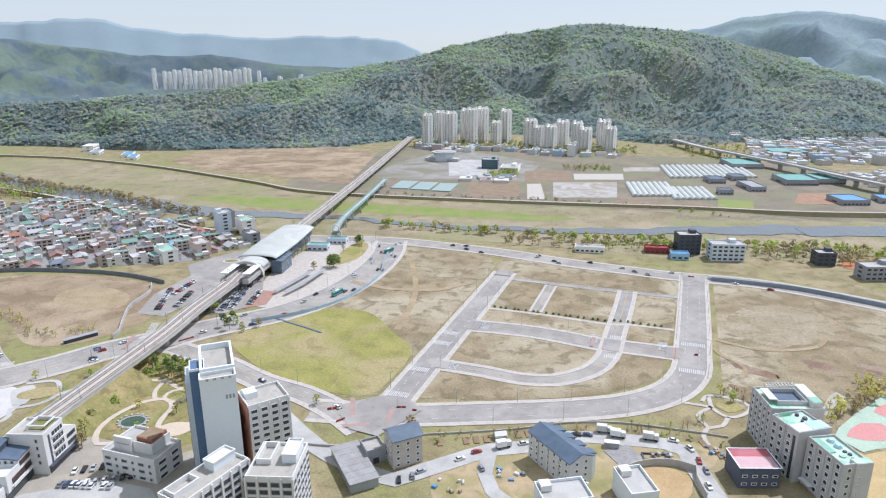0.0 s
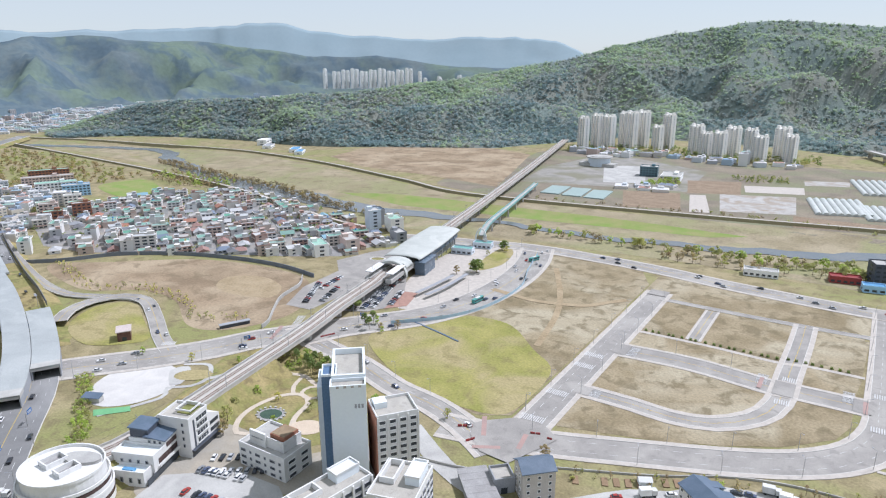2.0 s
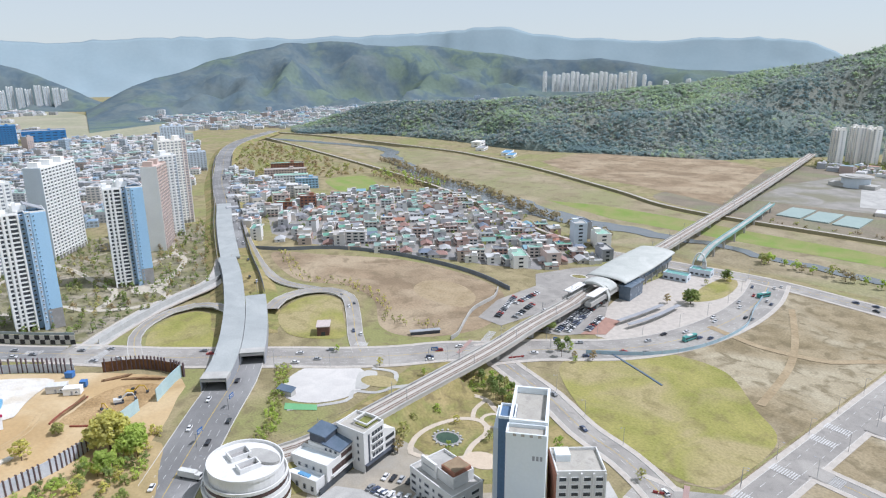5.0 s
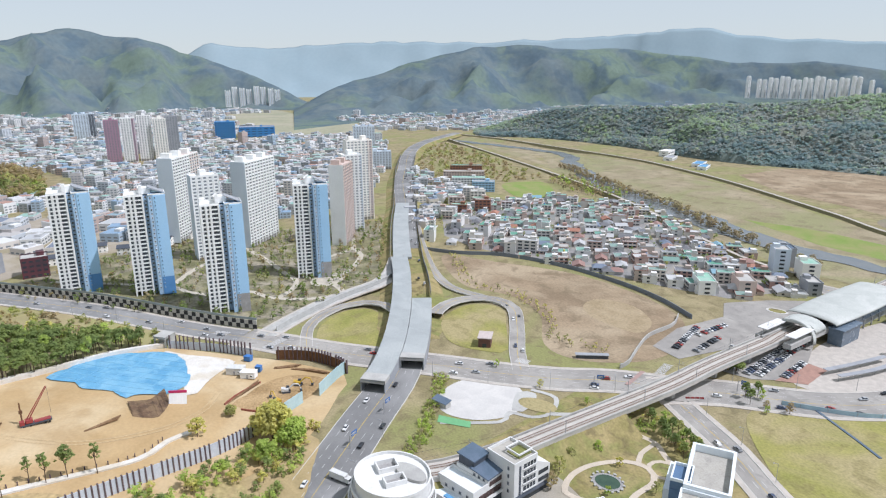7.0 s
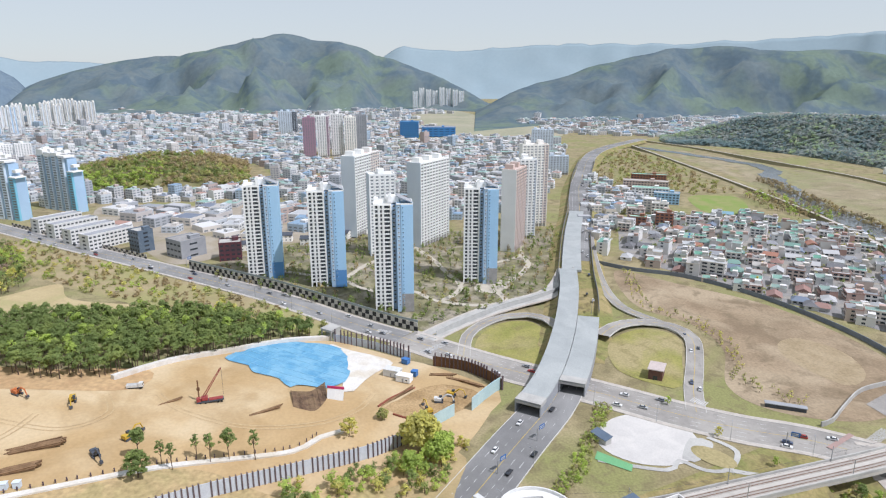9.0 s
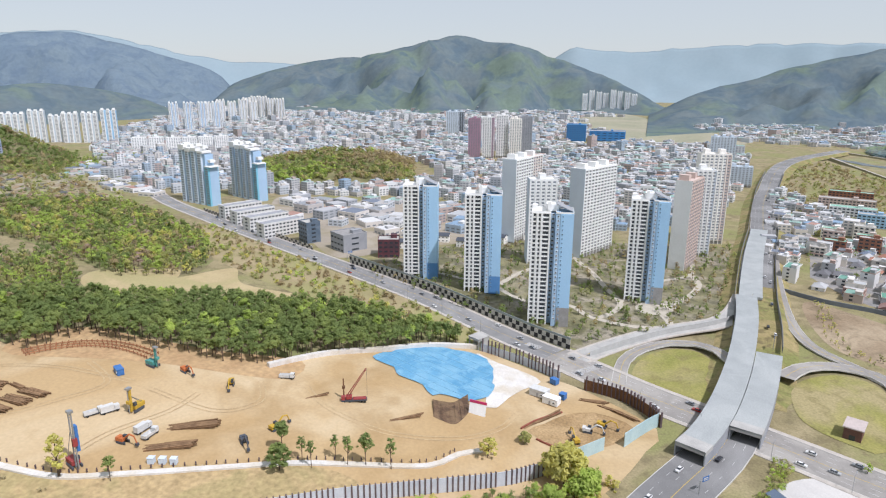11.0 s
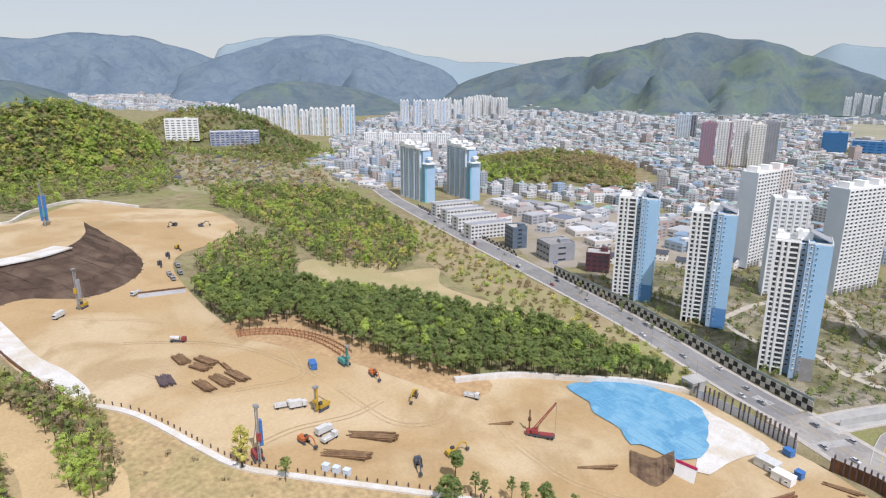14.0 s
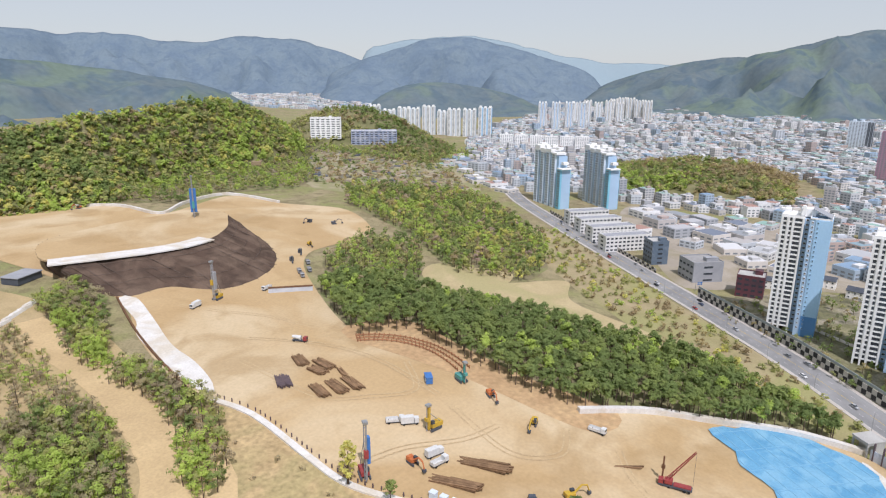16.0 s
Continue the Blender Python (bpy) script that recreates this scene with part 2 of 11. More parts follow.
def drape(name, poly, material, lift=0.12, cell=8.0, label="", category="", hole=None):
    """A flat patch of ground cover cut to a grid so that it follows the land."""
    bm = bmesh.new()
    bm.faces.new([bm.verts.new((x, y, 0)) for x, y in poly])
    xs, ys = [p[0] for p in poly], [p[1] for p in poly]
    zs = land(np.array(xs), np.array(ys))
    if np.ptp(land(*[a.ravel() for a in np.meshgrid(np.linspace(min(xs), max(xs), 12), np.linspace(min(ys), max(ys), 12))])) > 0.05:
        for lo, hi, axis in ((min(xs), max(xs), 0), (min(ys), max(ys), 1)):
            k = math.ceil(lo / cell) * cell
            while k < hi:
                co, no = [0, 0, 0], [0, 0, 0]
                co[axis], no[axis] = k, 1
                bmesh.ops.bisect_plane(bm, geom=bm.verts[:] + bm.edges[:] + bm.faces[:], plane_co=co, plane_no=no)
                k += cell
    if bm.faces[:] and bm.faces[:][0].normal.z < 0:
        bmesh.ops.reverse_faces(bm, faces=bm.faces[:])
    h = land(np.array([v.co.x for v in bm.verts]), np.array([v.co.y for v in bm.verts]))
    for v, z in zip(bm.verts, h):
        v.co.z = z + lift
    bmesh.ops.triangulate(bm, faces=[f for f in bm.faces if len(f.verts) > 4])
    m = bpy.data.meshes.new(name)
    bm.to_mesh(m)
    bm.free()
    return setting(name, m, material, label, category)


def blob(pts, step=5.0):
    """A closed smooth outline."""
    p = [Vector(q) for q in pts]
    n, out = len(p), []
    for i in range(n):
        a, b, c, d = p[i - 1], p[i], p[(i + 1) % n], p[(i + 2) % n]
        k = max(1, int((c - b).length / step))
        for j in range(k):
            t = j / k
            q = 0.5 * ((2 * b) + (c - a) * t + (2 * a - 5 * b + 4 * c - d) * t * t + (3 * b - a - 3 * c + d) * t ** 3)
            out.append((q.x, q.y))
    return out


def ring(cx, cy, rx, ry, turn=0.0, n=32):
    return [(cx + rx * math.cos(a) * math.cos(turn) - ry * math.sin(a) * math.sin(turn),
             cy + rx * math.cos(a) * math.sin(turn) + ry * math.sin(a) * math.cos(turn)) for a in (6.28319 * i / n for i in range(n))]


LIFT = [0.14]


def strip(build, line, d0, d1, z, zs=None):
    a, b = offset_line(line, d0), offset_line(line, d1)
    k = len(build.v)
    for i, (p, q) in enumerate(zip(a, b)):
        for r in (p, q):
            build.v.append((r.x, r.y, (zs[i] if zs is not None else hz(line[i].x, line[i].y)) + z))
    for i in range(len(a) - 1):
        build.f.append((k + 2 * i, k + 2 * i + 2, k + 2 * i + 3, k + 2 * i + 1) if d0 < d1 else (k + 2 * i, k + 2 * i + 1, k + 2 * i + 3, k + 2 * i + 2))
    return build


def solid_strip(build, line, d0, d1, z0, z1, zs=None):
    """A raised band with sides, such as a kerb or a pavement."""
    a, b = offset_line(line, min(d0, d1)), offset_line(line, max(d0, d1))
    k = len(build.v)
    for i, (p, q) in enumerate(zip(a, b)):
        g = zs[i] if zs is not None else hz(line[i].x, line[i].y)
        build.v += [(p.x, p.y, g + z0), (p.x, p.y, g + z1), (q.x, q.y, g + z1), (q.x, q.y, g + z0)]
    n = len(a)
    for i in range(n - 1):
        o, u = k + 4 * i, k + 4 * i + 4
        build.f += [(o, u, u + 1, o + 1), (o + 1, u + 1, u + 2, o + 2), (o + 2, u + 2, u + 3, o + 3), (o + 3, u + 3, u, o)]
    build.f += [(k, k + 1, k + 2, k + 3), (k + 4 * n - 1, k + 4 * n - 2, k + 4 * n - 3, k + 4 * n - 4)]
    return build


MARKS, MARKS_Y, KERBS, WALKS = Build(), Build(), Build(), Build()


def road(name, pts, width, lanes=2, material=None, walk_w=2.5, zs=None, label="", centre=True, kerb=True, step=8.0):
    """Carriageway with kerbs, pavements and painted lanes along a line."""
    line = curve_pts(pts, step)
    heights = None
    if zs is not None:
        heights = [float(np.interp(i, np.linspace(0, len(line) - 1, len(zs)), zs)) for i in range(len(line))]
    LIFT[0] += 0.007
    z = LIFT[0]
    b = strip(Build(), line, -width / 2, width / 2, z, heights)
    ob = setting(name, b, material or M_ASPHALT, label, "road")
    if walk_w:
        for side in (-1, 1):
            solid_strip(WALKS, line, side * (width / 2 + 0.3), side * (width / 2 + 0.3 + walk_w), -0.4, z + 0.15, heights)
    if kerb:
        for side in (-1, 1):
            solid_strip(KERBS, line, side * width / 2, side * (width / 2 + 0.3), -0.4, z + 0.17, heights)
    if centre:
        strip(MARKS_Y, line, -0.12, 0.12, z + 0.03, heights)
    per = width / lanes
    for k in range(1, lanes):
        d = -width / 2 + per * k
        if abs(d) < 0.2:
            continue
        i = 0
        while i < len(line) - 1:
            seg = line[i:i + 2]
            v = seg[1] - seg[0]
            n = max(1, round(v.length / 8))
            for j in range(n):
                a, c = seg[0] + v * (j / n), seg[0] + v * ((j + 0.42) / n)
                g = None if heights is None else [heights[i], heights[i]]
                strip(MARKS, [a, c], d - 0.09, d + 0.09, z + 0.03, g)
            i += 1
    return line

# ---- ground ----
def axis(lo, a, b, hi, fine):
    far = lambda p, q: list(np.concatenate([[p], p + np.sign(q - p) * np.geomspace(12, abs(q - p), 34)]))
    return np.array(sorted(set(far(a, lo)[1:] + list(np.arange(a, b + 0.1, fine)) + far(b, hi)[1:])))


GX, GY = axis(-4900, -904, 304, 4900, 8.0), axis(-4900, -704, 904, 4900, 8.0)
gx, gy = np.meshgrid(GX, GY)
gv = np.stack([gx.ravel(), gy.ravel(), land(gx.ravel(), gy.ravel())], -1)
cols, rows_n = len(GX), len(GY)
gi = np.arange(cols * rows_n).reshape(rows_n, cols)
gf = np.stack([gi[:-1, :-1], gi[:-1, 1:], gi[1:, 1:], gi[1:, :-1]], -1).reshape(-1, 4)
setting("ground", arrays("ground", gv, gf, True), M_GROUND, "dry spring grass over the valley floor", "ground")

# ---- open ground covers ----
drape("flood_plain", [(-1500, 700), (-1190, 760), (-1000, 778), (-903, 785), (-735, 755), (-533, 702), (-408, 668), (-174, 690), (6, 720), (207, 752), (700, 930), (700, 800),
                      (139, 590), (9, 535), (-130, 545), (-250, 540), (-390, 505), (-521, 530), (-631, 566), (-767, 590), (-997, 622), (-1440, 660)], M_FLOOD, 0.10, 8.0, "tan meadow on the river flats", "meadow")
drape("bare_ground", [(-785, 840), (-803, 956), (-727, 1070), (-607, 1085), (-500, 1040), (-405, 745), (-523, 770), (-663, 782)], M_SOIL, 0.12, 8.0, "levelled bare brown soil beyond the levee", "bare ground")
drape("riverside_grass", [(-560, 618), (-450, 598), (-330, 612), (-250, 622), (-120, 640), (-90, 660), (-240, 655), (-340, 650), (-470, 640)], M_FRESH, 0.22, 8.0, "fresh green grass on the river flats", "grass")
road_water = curve_pts([(x, y) for x, y in zip(RIVER_X, RIVER_Y)], 12)
wat = Build()
w_line = road_water
widths = np.interp([p.x for p in w_line], [-1460, -950, -600, -480, -320, -200, 0, 100, 700], [22, 30, 44, 38, 12, 14, 24, 36, 42])
lft = [q for q in offset_line(w_line, 1)]
for i, p in enumerate(w_line):
    n = (lft[i] - p)
    wob = 3 * math.sin(i * 0.9) + 2 * math.sin(i * 2.3)
    wat.v += [(p.x - n.x * (widths[i] / 2 + wob), p.y - n.y * (widths[i] / 2 + wob), -1.9), (p.x + n.x * (widths[i] / 2 - wob), p.y + n.y * (widths[i] / 2 - wob), -1.9)]
wat.f += [(2 * i, 2 * i + 2, 2 * i + 3, 2 * i + 1) for i in range(len(w_line) - 1)]
setting("river", wat, M_WATER, "shallow grey river in its bed", "water")

drape("field_lawn", [(-242, 290), (-236, 318), (-212, 345), (-208, 415), (-229, 486), (-223, 508), (-140, 498), (-127, 470), (-127, 255), (-140, 247), (-172, 249), (-205, 262)], M_FIELD, 0.10, 8, "withered grass field with sandy patches", "field")
drape("meadow", blob([(-240, 289), (-236, 322), (-214, 345), (-180, 350), (-150, 325), (-130, 305), (-128, 262), (-138, 250), (-172, 251), (-208, 264)]), M_LAWN, 0.16, 8, "yellow-green spring meadow", "meadow")
drape("plot_ground", [(-126, 252), (-60, 272), (-20, 294), (4, 330), (8, 492), (-126, 505)], M_FIELD, 0.09, 8, "withered grass verge between the plots and streets", "field")
for k, poly in enumerate([
        [(-105, 259), (-74, 268), (-42, 281), (-18, 296), (-1, 313), (5, 331), (2, 338), (-14, 334), (-22, 316), (-36, 296), (-58, 286), (-104, 286)],
        [(-104, 303), (-80, 302), (-52, 307), (-38, 320), (-35, 336), (-70, 338), (-104, 337)],
        [(-103, 365), (-68, 367), (-32, 363), (-32, 376), (-70, 378), (-104, 377)],
        [(-104, 388), (-84, 388), (-84, 437), (-107, 440)],
        [(-70, 386), (-32, 385), (-33, 438), (-69, 438)],
        [(-17, 364), (5, 366), (7, 382), (-17, 381)],
        [(-17, 388), (7, 388), (9, 438), (-15, 440)],
        [(-104, 450), (10, 448), (11, 479), (-72, 481), (-120, 490)],
        [(32, 300), (33, 484), (82, 481), (140, 466), (200, 440), (230, 300), (120, 270), (60, 295)]]):
    drape("building_plot", poly, M_FIELD, 0.11, 8, "empty building plot of withered brown grass", "field")
drape("west_field", blob([(-548, 256), (-507, 294), (-459, 332), (-400, 348), (-350, 345), (-318, 318), (-305, 285), (-318, 250), (-345, 240), (-390, 262), (-430, 262), (-470, 240)]), M_SOIL, 0.10, 8, "bare brown field with sandy tracks", "field")
M_TRACKSAND = mat("pale_sandy_track", (0.41, 0.325, 0.205), (0.335, 0.26, 0.155), 0.08, 0.6, 0.95, bump=0.1, grain=0.35)
for pts, w, nm in (([(-200, 470), (-175, 420), (-160, 380), (-150, 330)], 4.0, "pale tyre track across the withered field"), ([(-218, 400), (-200, 397), (-185, 395), (-168, 398), (-150, 405), (-140, 418), (-130, 430)], 5.0, "pale tyre track across the withered field"), ([(29, 366), (33, 357), (41, 350), (44, 342), (41, 332)], 2.4, "pale tyre track across the plot"), ([(31, 378), (50, 372), (64, 374), (84, 386), (92, 404)], 3.0, "pale tyre track across the plot")):
    setting("sandy_track", strip(Build(), curve_pts(pts, 4), -w / 2, w / 2, 0.2 + 0.02 * len(pts)), M_TRACKSAND, nm, "track")
M_REDSOIL = mat("reddish_bare_soil", (0.27, 0.175, 0.125), (0.20, 0.135, 0.095), 0.10, 0.9, 0.95, bump=0.15, c=(0.33, 0.255, 0.18), patch=0.05, grain=0.4)
M_PALESCAR = mat("pale_scraped_sand", (0.40, 0.335, 0.235), (0.33, 0.275, 0.18), 0.05, 0.5, 0.95, bump=0.1, c=(0.36, 0.305, 0.205), patch=0.03, grain=0.4, tuft=((0.27, 0.22, 0.13), 0.10, 0.52, 0.64, 0.7))
for poly, m_, lab in (([(38, 405), (44, 428), (60, 446), (92, 447), (98, 420), (92, 400), (78, 388), (62, 380), (46, 388)], M_PALESCAR, "broad pale scraped patch in the empty plot"),
                      ([(35, 352), (44, 348), (58, 343), (60, 337), (48, 338), (40, 343)], M_REDSOIL, "reddish-brown bare soil in the empty plot"), ([(72, 366), (82, 366), (91, 361), (88, 355), (78, 358)], M_REDSOIL, "reddish-brown bare soil in the empty plot"), ([(36, 322), (44, 321), (46, 316), (38, 314)], M_REDSOIL, "small reddish bare patch in the plot"),
                      ([(100, 370), (130, 366), (132, 356), (104, 360)], M_REDSOIL, "reddish-brown bare soil in the empty plot")):
    drape("soil_patch", [(x + 2.2 * noise.noise((x * 0.35, y * 0.35, 1)) + 1.2 * noise.noise((x, y, 2)), y + 2.2 * noise.noise((x * 0.35, y * 0.35, 5)) + 1.2 * noise.noise((x, y, 8))) for x, y in blob(poly, 1.6)], m_, 0.16, 8, lab, "bare ground")
drape("sandy_patch", blob([(-372, 292), (-395, 300), (-400, 318), (-378, 330), (-350, 322), (-340, 302)], 6), M_TRACKSAND, 0.17, 8, "pale sandy scar in the field", "bare ground")
drape("park_ground", [(-300, 250), (-252, 130), (-215, 150), (-165, 215), (-180, 238), (-225, 250), (-262, 272)], M_PARK, 0.09, 8, "park turf with trodden patches", "park")

# ---- building site ----
drape("site_sand", blob([(-300, 92), (-332, 112), (-352, 120), (-384, 90), (-395, 74), (-424, 32), (-416, 0), (-384, -48), (-358, -75), (-352, -130), (-338, -180), (-372, -262), (-420, -330), (-500, -345), (-548, -430),
                         (-516, -489), (-495, -550), (-400, -510), (-387, -575), (-290, -620), (-255, -500), (-262, -400), (-279, -330), (-262, -270), (-250, -200), (-256, -130), (-262, -85), (-285, -20), (-270, 20), (-276, 60)], 9), M_SAND, 0.25, 8, "graded yellow sand of a building site", "building site")
drape("site_verge", blob([(-262, 88), (-300, 92), (-272, 50), (-262, -20), (-248, -90), (-244, -200), (-252, -330), (-200, -420), (-120, -330), (-110, -150), (-150, 0), (-210, 62)], 9), mat("scrub_soil", (0.46, 0.35, 0.19), (0.36, 0.28, 0.14), 0.06, 1.0, 0.95, bump=0.2, c=(0.46, 0.35, 0.18), patch=0.03), 0.12, 8, "dry scrubby slope below the site", "slope")
drape("dirt_track", blob([(-222, -330), (-222, -244), (-216, -186), (-202, -150), (-160, -110), (-172, -95), (-226, -128), (-238, -169), (-238, -219), (-239, -330)], 9), mat("track_sand", (0.58, 0.43, 0.23), (0.51, 0.375, 0.20), 0.06, 0.9, 0.95, bump=0.1), 0.35, 8, "sandy dirt track", "track")

# ---- roads ----
road("boulevard", [(-116, 238), (-116, 300), (-116, 380), (-116, 458)], 13, 4, centre=False, label="wide grey asphalt street with pale kerbs")
road("curved_street", [(-150, 231), (-112, 240), (-72, 256), (-33, 273), (-8, 288), (9, 307), (17, 330), (18, 352), (19, 400), (20, 494)], 15, 4, centre=False, label="curving asphalt street round the plots")
road("loop_street", [(-110, 295), (-84, 295), (-66, 293.5), (-48, 298), (-33, 313), (-26, 334), (-25, 370), (-24, 410), (-24, 446)], 8, 2, label="loop street between empty plots")
road("middle_street", [(-110, 351), (-70, 354), (-30, 349), (-26, 350), (10, 351)], 14, 2, walk_w=2, label="street between empty plots")
road("upper_street", [(-112, 445), (-50, 443.5), (12, 445)], 5, 1, walk_w=0, centre=False, label="narrow lane between plots")
road("side_street", [(-77, 440), (-77, 386)], 6, 2, walk_w=1.2, label="short side street")
road("footpath", [(-107, 382.5), (-70, 383), (-30, 381), (-17, 384.5), (8, 385)], 3, 1, material=M_PAVE, walk_w=0, centre=False, kerb=False, label="paved footpath with planting")
road("north_road", [(-360, 480), (-300, 497), (-239, 512), (-181, 512), (-130, 508), (-80, 499), (-33, 494), (9, 491), (60, 493), (100, 484), (160, 462), (300, 405)], 16, 4, label="grey arterial road along the river")
road("station_road", [(-236, 512), (-222, 470), (-215, 420), (-218, 370), (-232, 330), (-262, 290), (-276, 262)], 24, 6, label="broad road curving past the station")
road("park_road", [(-276, 268), (-245, 262), (-219, 257), (-189, 247), (-163, 243), (-140, 235), (-120, 224)], 11, 3, label="road beside the meadow")
road("cross_road", [(-270, 278), (-292, 250), (-304, 226), (-320, 202), (-338, 180), (-360, 152), (-385, 120), (-405, 98), (-428, 74)], 22, 6, label="broad cross road with lane markings")
road("site_road", [(-428, 74), (-457, 37), (-510, -30), (-567, -102), (-640, -196), (-712, -288), (-800, -392), (-900, -480), (-1050, -605), (-1300, -815)], 17, 4, walk_w=2, material=mat("site_road_asphalt", (0.265, 0.262, 0.256), (0.225, 0.223, 0.22), 0.12, 3.0, 0.9, c=(0.31, 0.306, 0.298), patch=0.03), label="long straight road past the site", step=14)
MAIN_Z = [0, 0, 0, 0.5, 3, 5, 5, 5, 5, 5, 5, 4.5, 4, 4, 4, 4]
road("main_road", [(-120, -12), (-190, 38), (-250, 80), (-300, 116), (-343, 147), (-400, 174), (-470, 199), (-540, 219), (-650, 254), (-750, 289), (-900, 336), (-1020, 380), (-1180, 440), (-1310, 500), (-1420, 575), (-1560, 702)], 24, 6,
            walk_w=0, material=mat("highway_asphalt", (0.22, 0.217, 0.213), (0.19, 0.188, 0.185), 0.08, 2.0, 0.9, c=(0.30, 0.297, 0.29), patch=0.02), zs=MAIN_Z, label="six-lane main road on a low embankment", step=12)
road("west_ramp", [(-425, 88), (-447, 110), (-466, 136), (-478, 160), (-487, 180), (-505, 196), (-540, 212)], 13, 2, material=M_CONC, walk_w=1.5, zs=[0, 0, 1, 2, 3.5, 4.5, 5], label="pale concrete slip road")
road("west_loop", [(-398, 108), (-425, 114), (-442, 126), (-452, 143), (-452, 158), (-440, 169), (-425, 172)], 7, 1, walk_w=0, zs=[0, 0, 0.5, 1, 2, 3, 4], label="looping slip road")
road("east_loop", [(-322, 211), (-345, 221), (-375, 237), (-405, 250), (-425, 246), (-432, 228), (-424, 208), (-408, 194)], 9, 2, walk_w=0, zs=[0, 0, 0, 0.5, 1, 1.5, 3, 4.5], label="looping slip road round a grass island")
road("east_ramp", [(-412, 251), (-436, 240), (-462, 228), (-500, 229), (-560, 242), (-640, 264), (-708, 286)], 7, 1, walk_w=0, zs=[0.6, 1, 2, 3, 4, 5, 5], label="slip road up to the main road")
def zebra(x, y, turn, width, deep=5.0):
    """White bars of a crossing, laid side by side across the carriageway."""
    c, q = math.cos(radians(turn)), math.sin(radians(turn))
    n = int(width / 1.0)
    for k in range(n):
        o = (k - (n - 1) / 2) * 1.0
        a = [(o - 0.25, -deep / 2), (o + 0.25, -deep / 2), (o + 0.25, deep / 2), (o - 0.25, deep / 2)]
        MARKS.add([(x + u * c - v * q, y + u * q + v * c, hz(x, y) + LIFT[0] + 0.06) for u, v in a], [(0, 1, 2, 3)])


for x, y, tn, w in ((-118, 336, 0, 11), (-118, 321, 0, 11), (-118, 286, 0, 11), (-118, 258, 3, 12), (-24, 362, 0, 7), (-24.5, 335, 3, 7), (18.5, 366, 0, 13), (17.5, 331, 0, 13), (-331, 217, 38, 8), (-292, 282, 120, 18), (-36, 356, 90, 12), (2, 358, 90, 12), (-102, 295, 90, 7), (-101, 352, 90, 12), (-132, 236, 62, 10), (-410, 92, 130, 20), (-440, 60, 52, 16)):
    zebra(x, y, tn, w)
M_REDPAINT = mat("red_road_coating", (0.42, 0.28, 0.245), (0.36, 0.26, 0.235), 0.2, 2.0, 0.9)
for k, (x, y, tn, w, d) in enumerate(((-133, 240, 28, 2.2, 16), (-124, 226, 120, 2.2, 12), (-113, 238, 10, 2.2, 12), (-36, 351, 0, 2, 13), (9, 350, 0, 2, 13), (-290, 262, 28, 2.4, 20))):
    c, q = math.cos(radians(tn)), math.sin(radians(tn))
    setting("red_patch", Build().add([(x + u * c - v * q, y + u * q + v * c, 0.54) for u, v in ((-w / 2, -d / 2), (w / 2, -d / 2), (w / 2, d / 2), (-w / 2, d / 2))], [(0, 1, 2, 3)]), M_REDPAINT, "faded red coating on the carriageway", "road marking")
for name, poly in (("junction", [(-138, 240), (-134, 245), (-124, 254), (-109, 254), (-101, 248), (-104, 239), (-111, 221), (-125, 222), (-135, 231)]), ("junction", [(-110.5, 290.6), (-104, 290.6), (-104, 299.4), (-110.5, 299.4)]), ("junction", [(-110.5, 344.5), (-103.5, 344.5), (-103.5, 358.5), (-110.5, 358.5)]),
                   ("junction", [(4, 344), (11.5, 344), (11.5, 358), (4, 358)]), ("junction", [(-30, 342), (-20.5, 342), (-20.5, 358), (-30, 358)]), ("junction", [(12.2, 482), (27.8, 482), (27.8, 500), (12.2, 500)]), ("junction", ring(-272, 272, 17, 12, 1.0, 20)), ("junction", [(-122.5, 450), (-109.5, 450), (-109.5, 461), (-122.5, 461)])):
    drape(name, poly, M_ASPHALT, 0.5, 8, "worn asphalt where streets meet", "road")
setting("kerb", KERBS, M_KERB, "pale concrete kerb stones", "kerb")
setting("pavement", WALKS, M_PAVE, "pale block-paved pavement", "pavement")
setting("lane_marking", MARKS, M_PAINT, "white painted lane lines", "road marking")
setting("centre_marking", MARKS_Y, M_YELLOW, "yellow painted centre lines", "road marking")
drape("west_island", blob([(-403, 116), (-424, 121), (-438, 131), (-447, 145), (-446, 157), (-436, 163), (-414, 162), (-380, 146), (-390, 128)]), M_LAWN, 0.2, 8, "round grass island inside a slip road", "grass")
drape("east_island", blob([(-350, 205), (-348, 216), (-376, 230), (-405, 243), (-420, 239), (-425, 226), (-416, 207), (-400, 195), (-370, 190)]), M_LAWN, 0.2, 8, "grass island inside the loop", "grass")

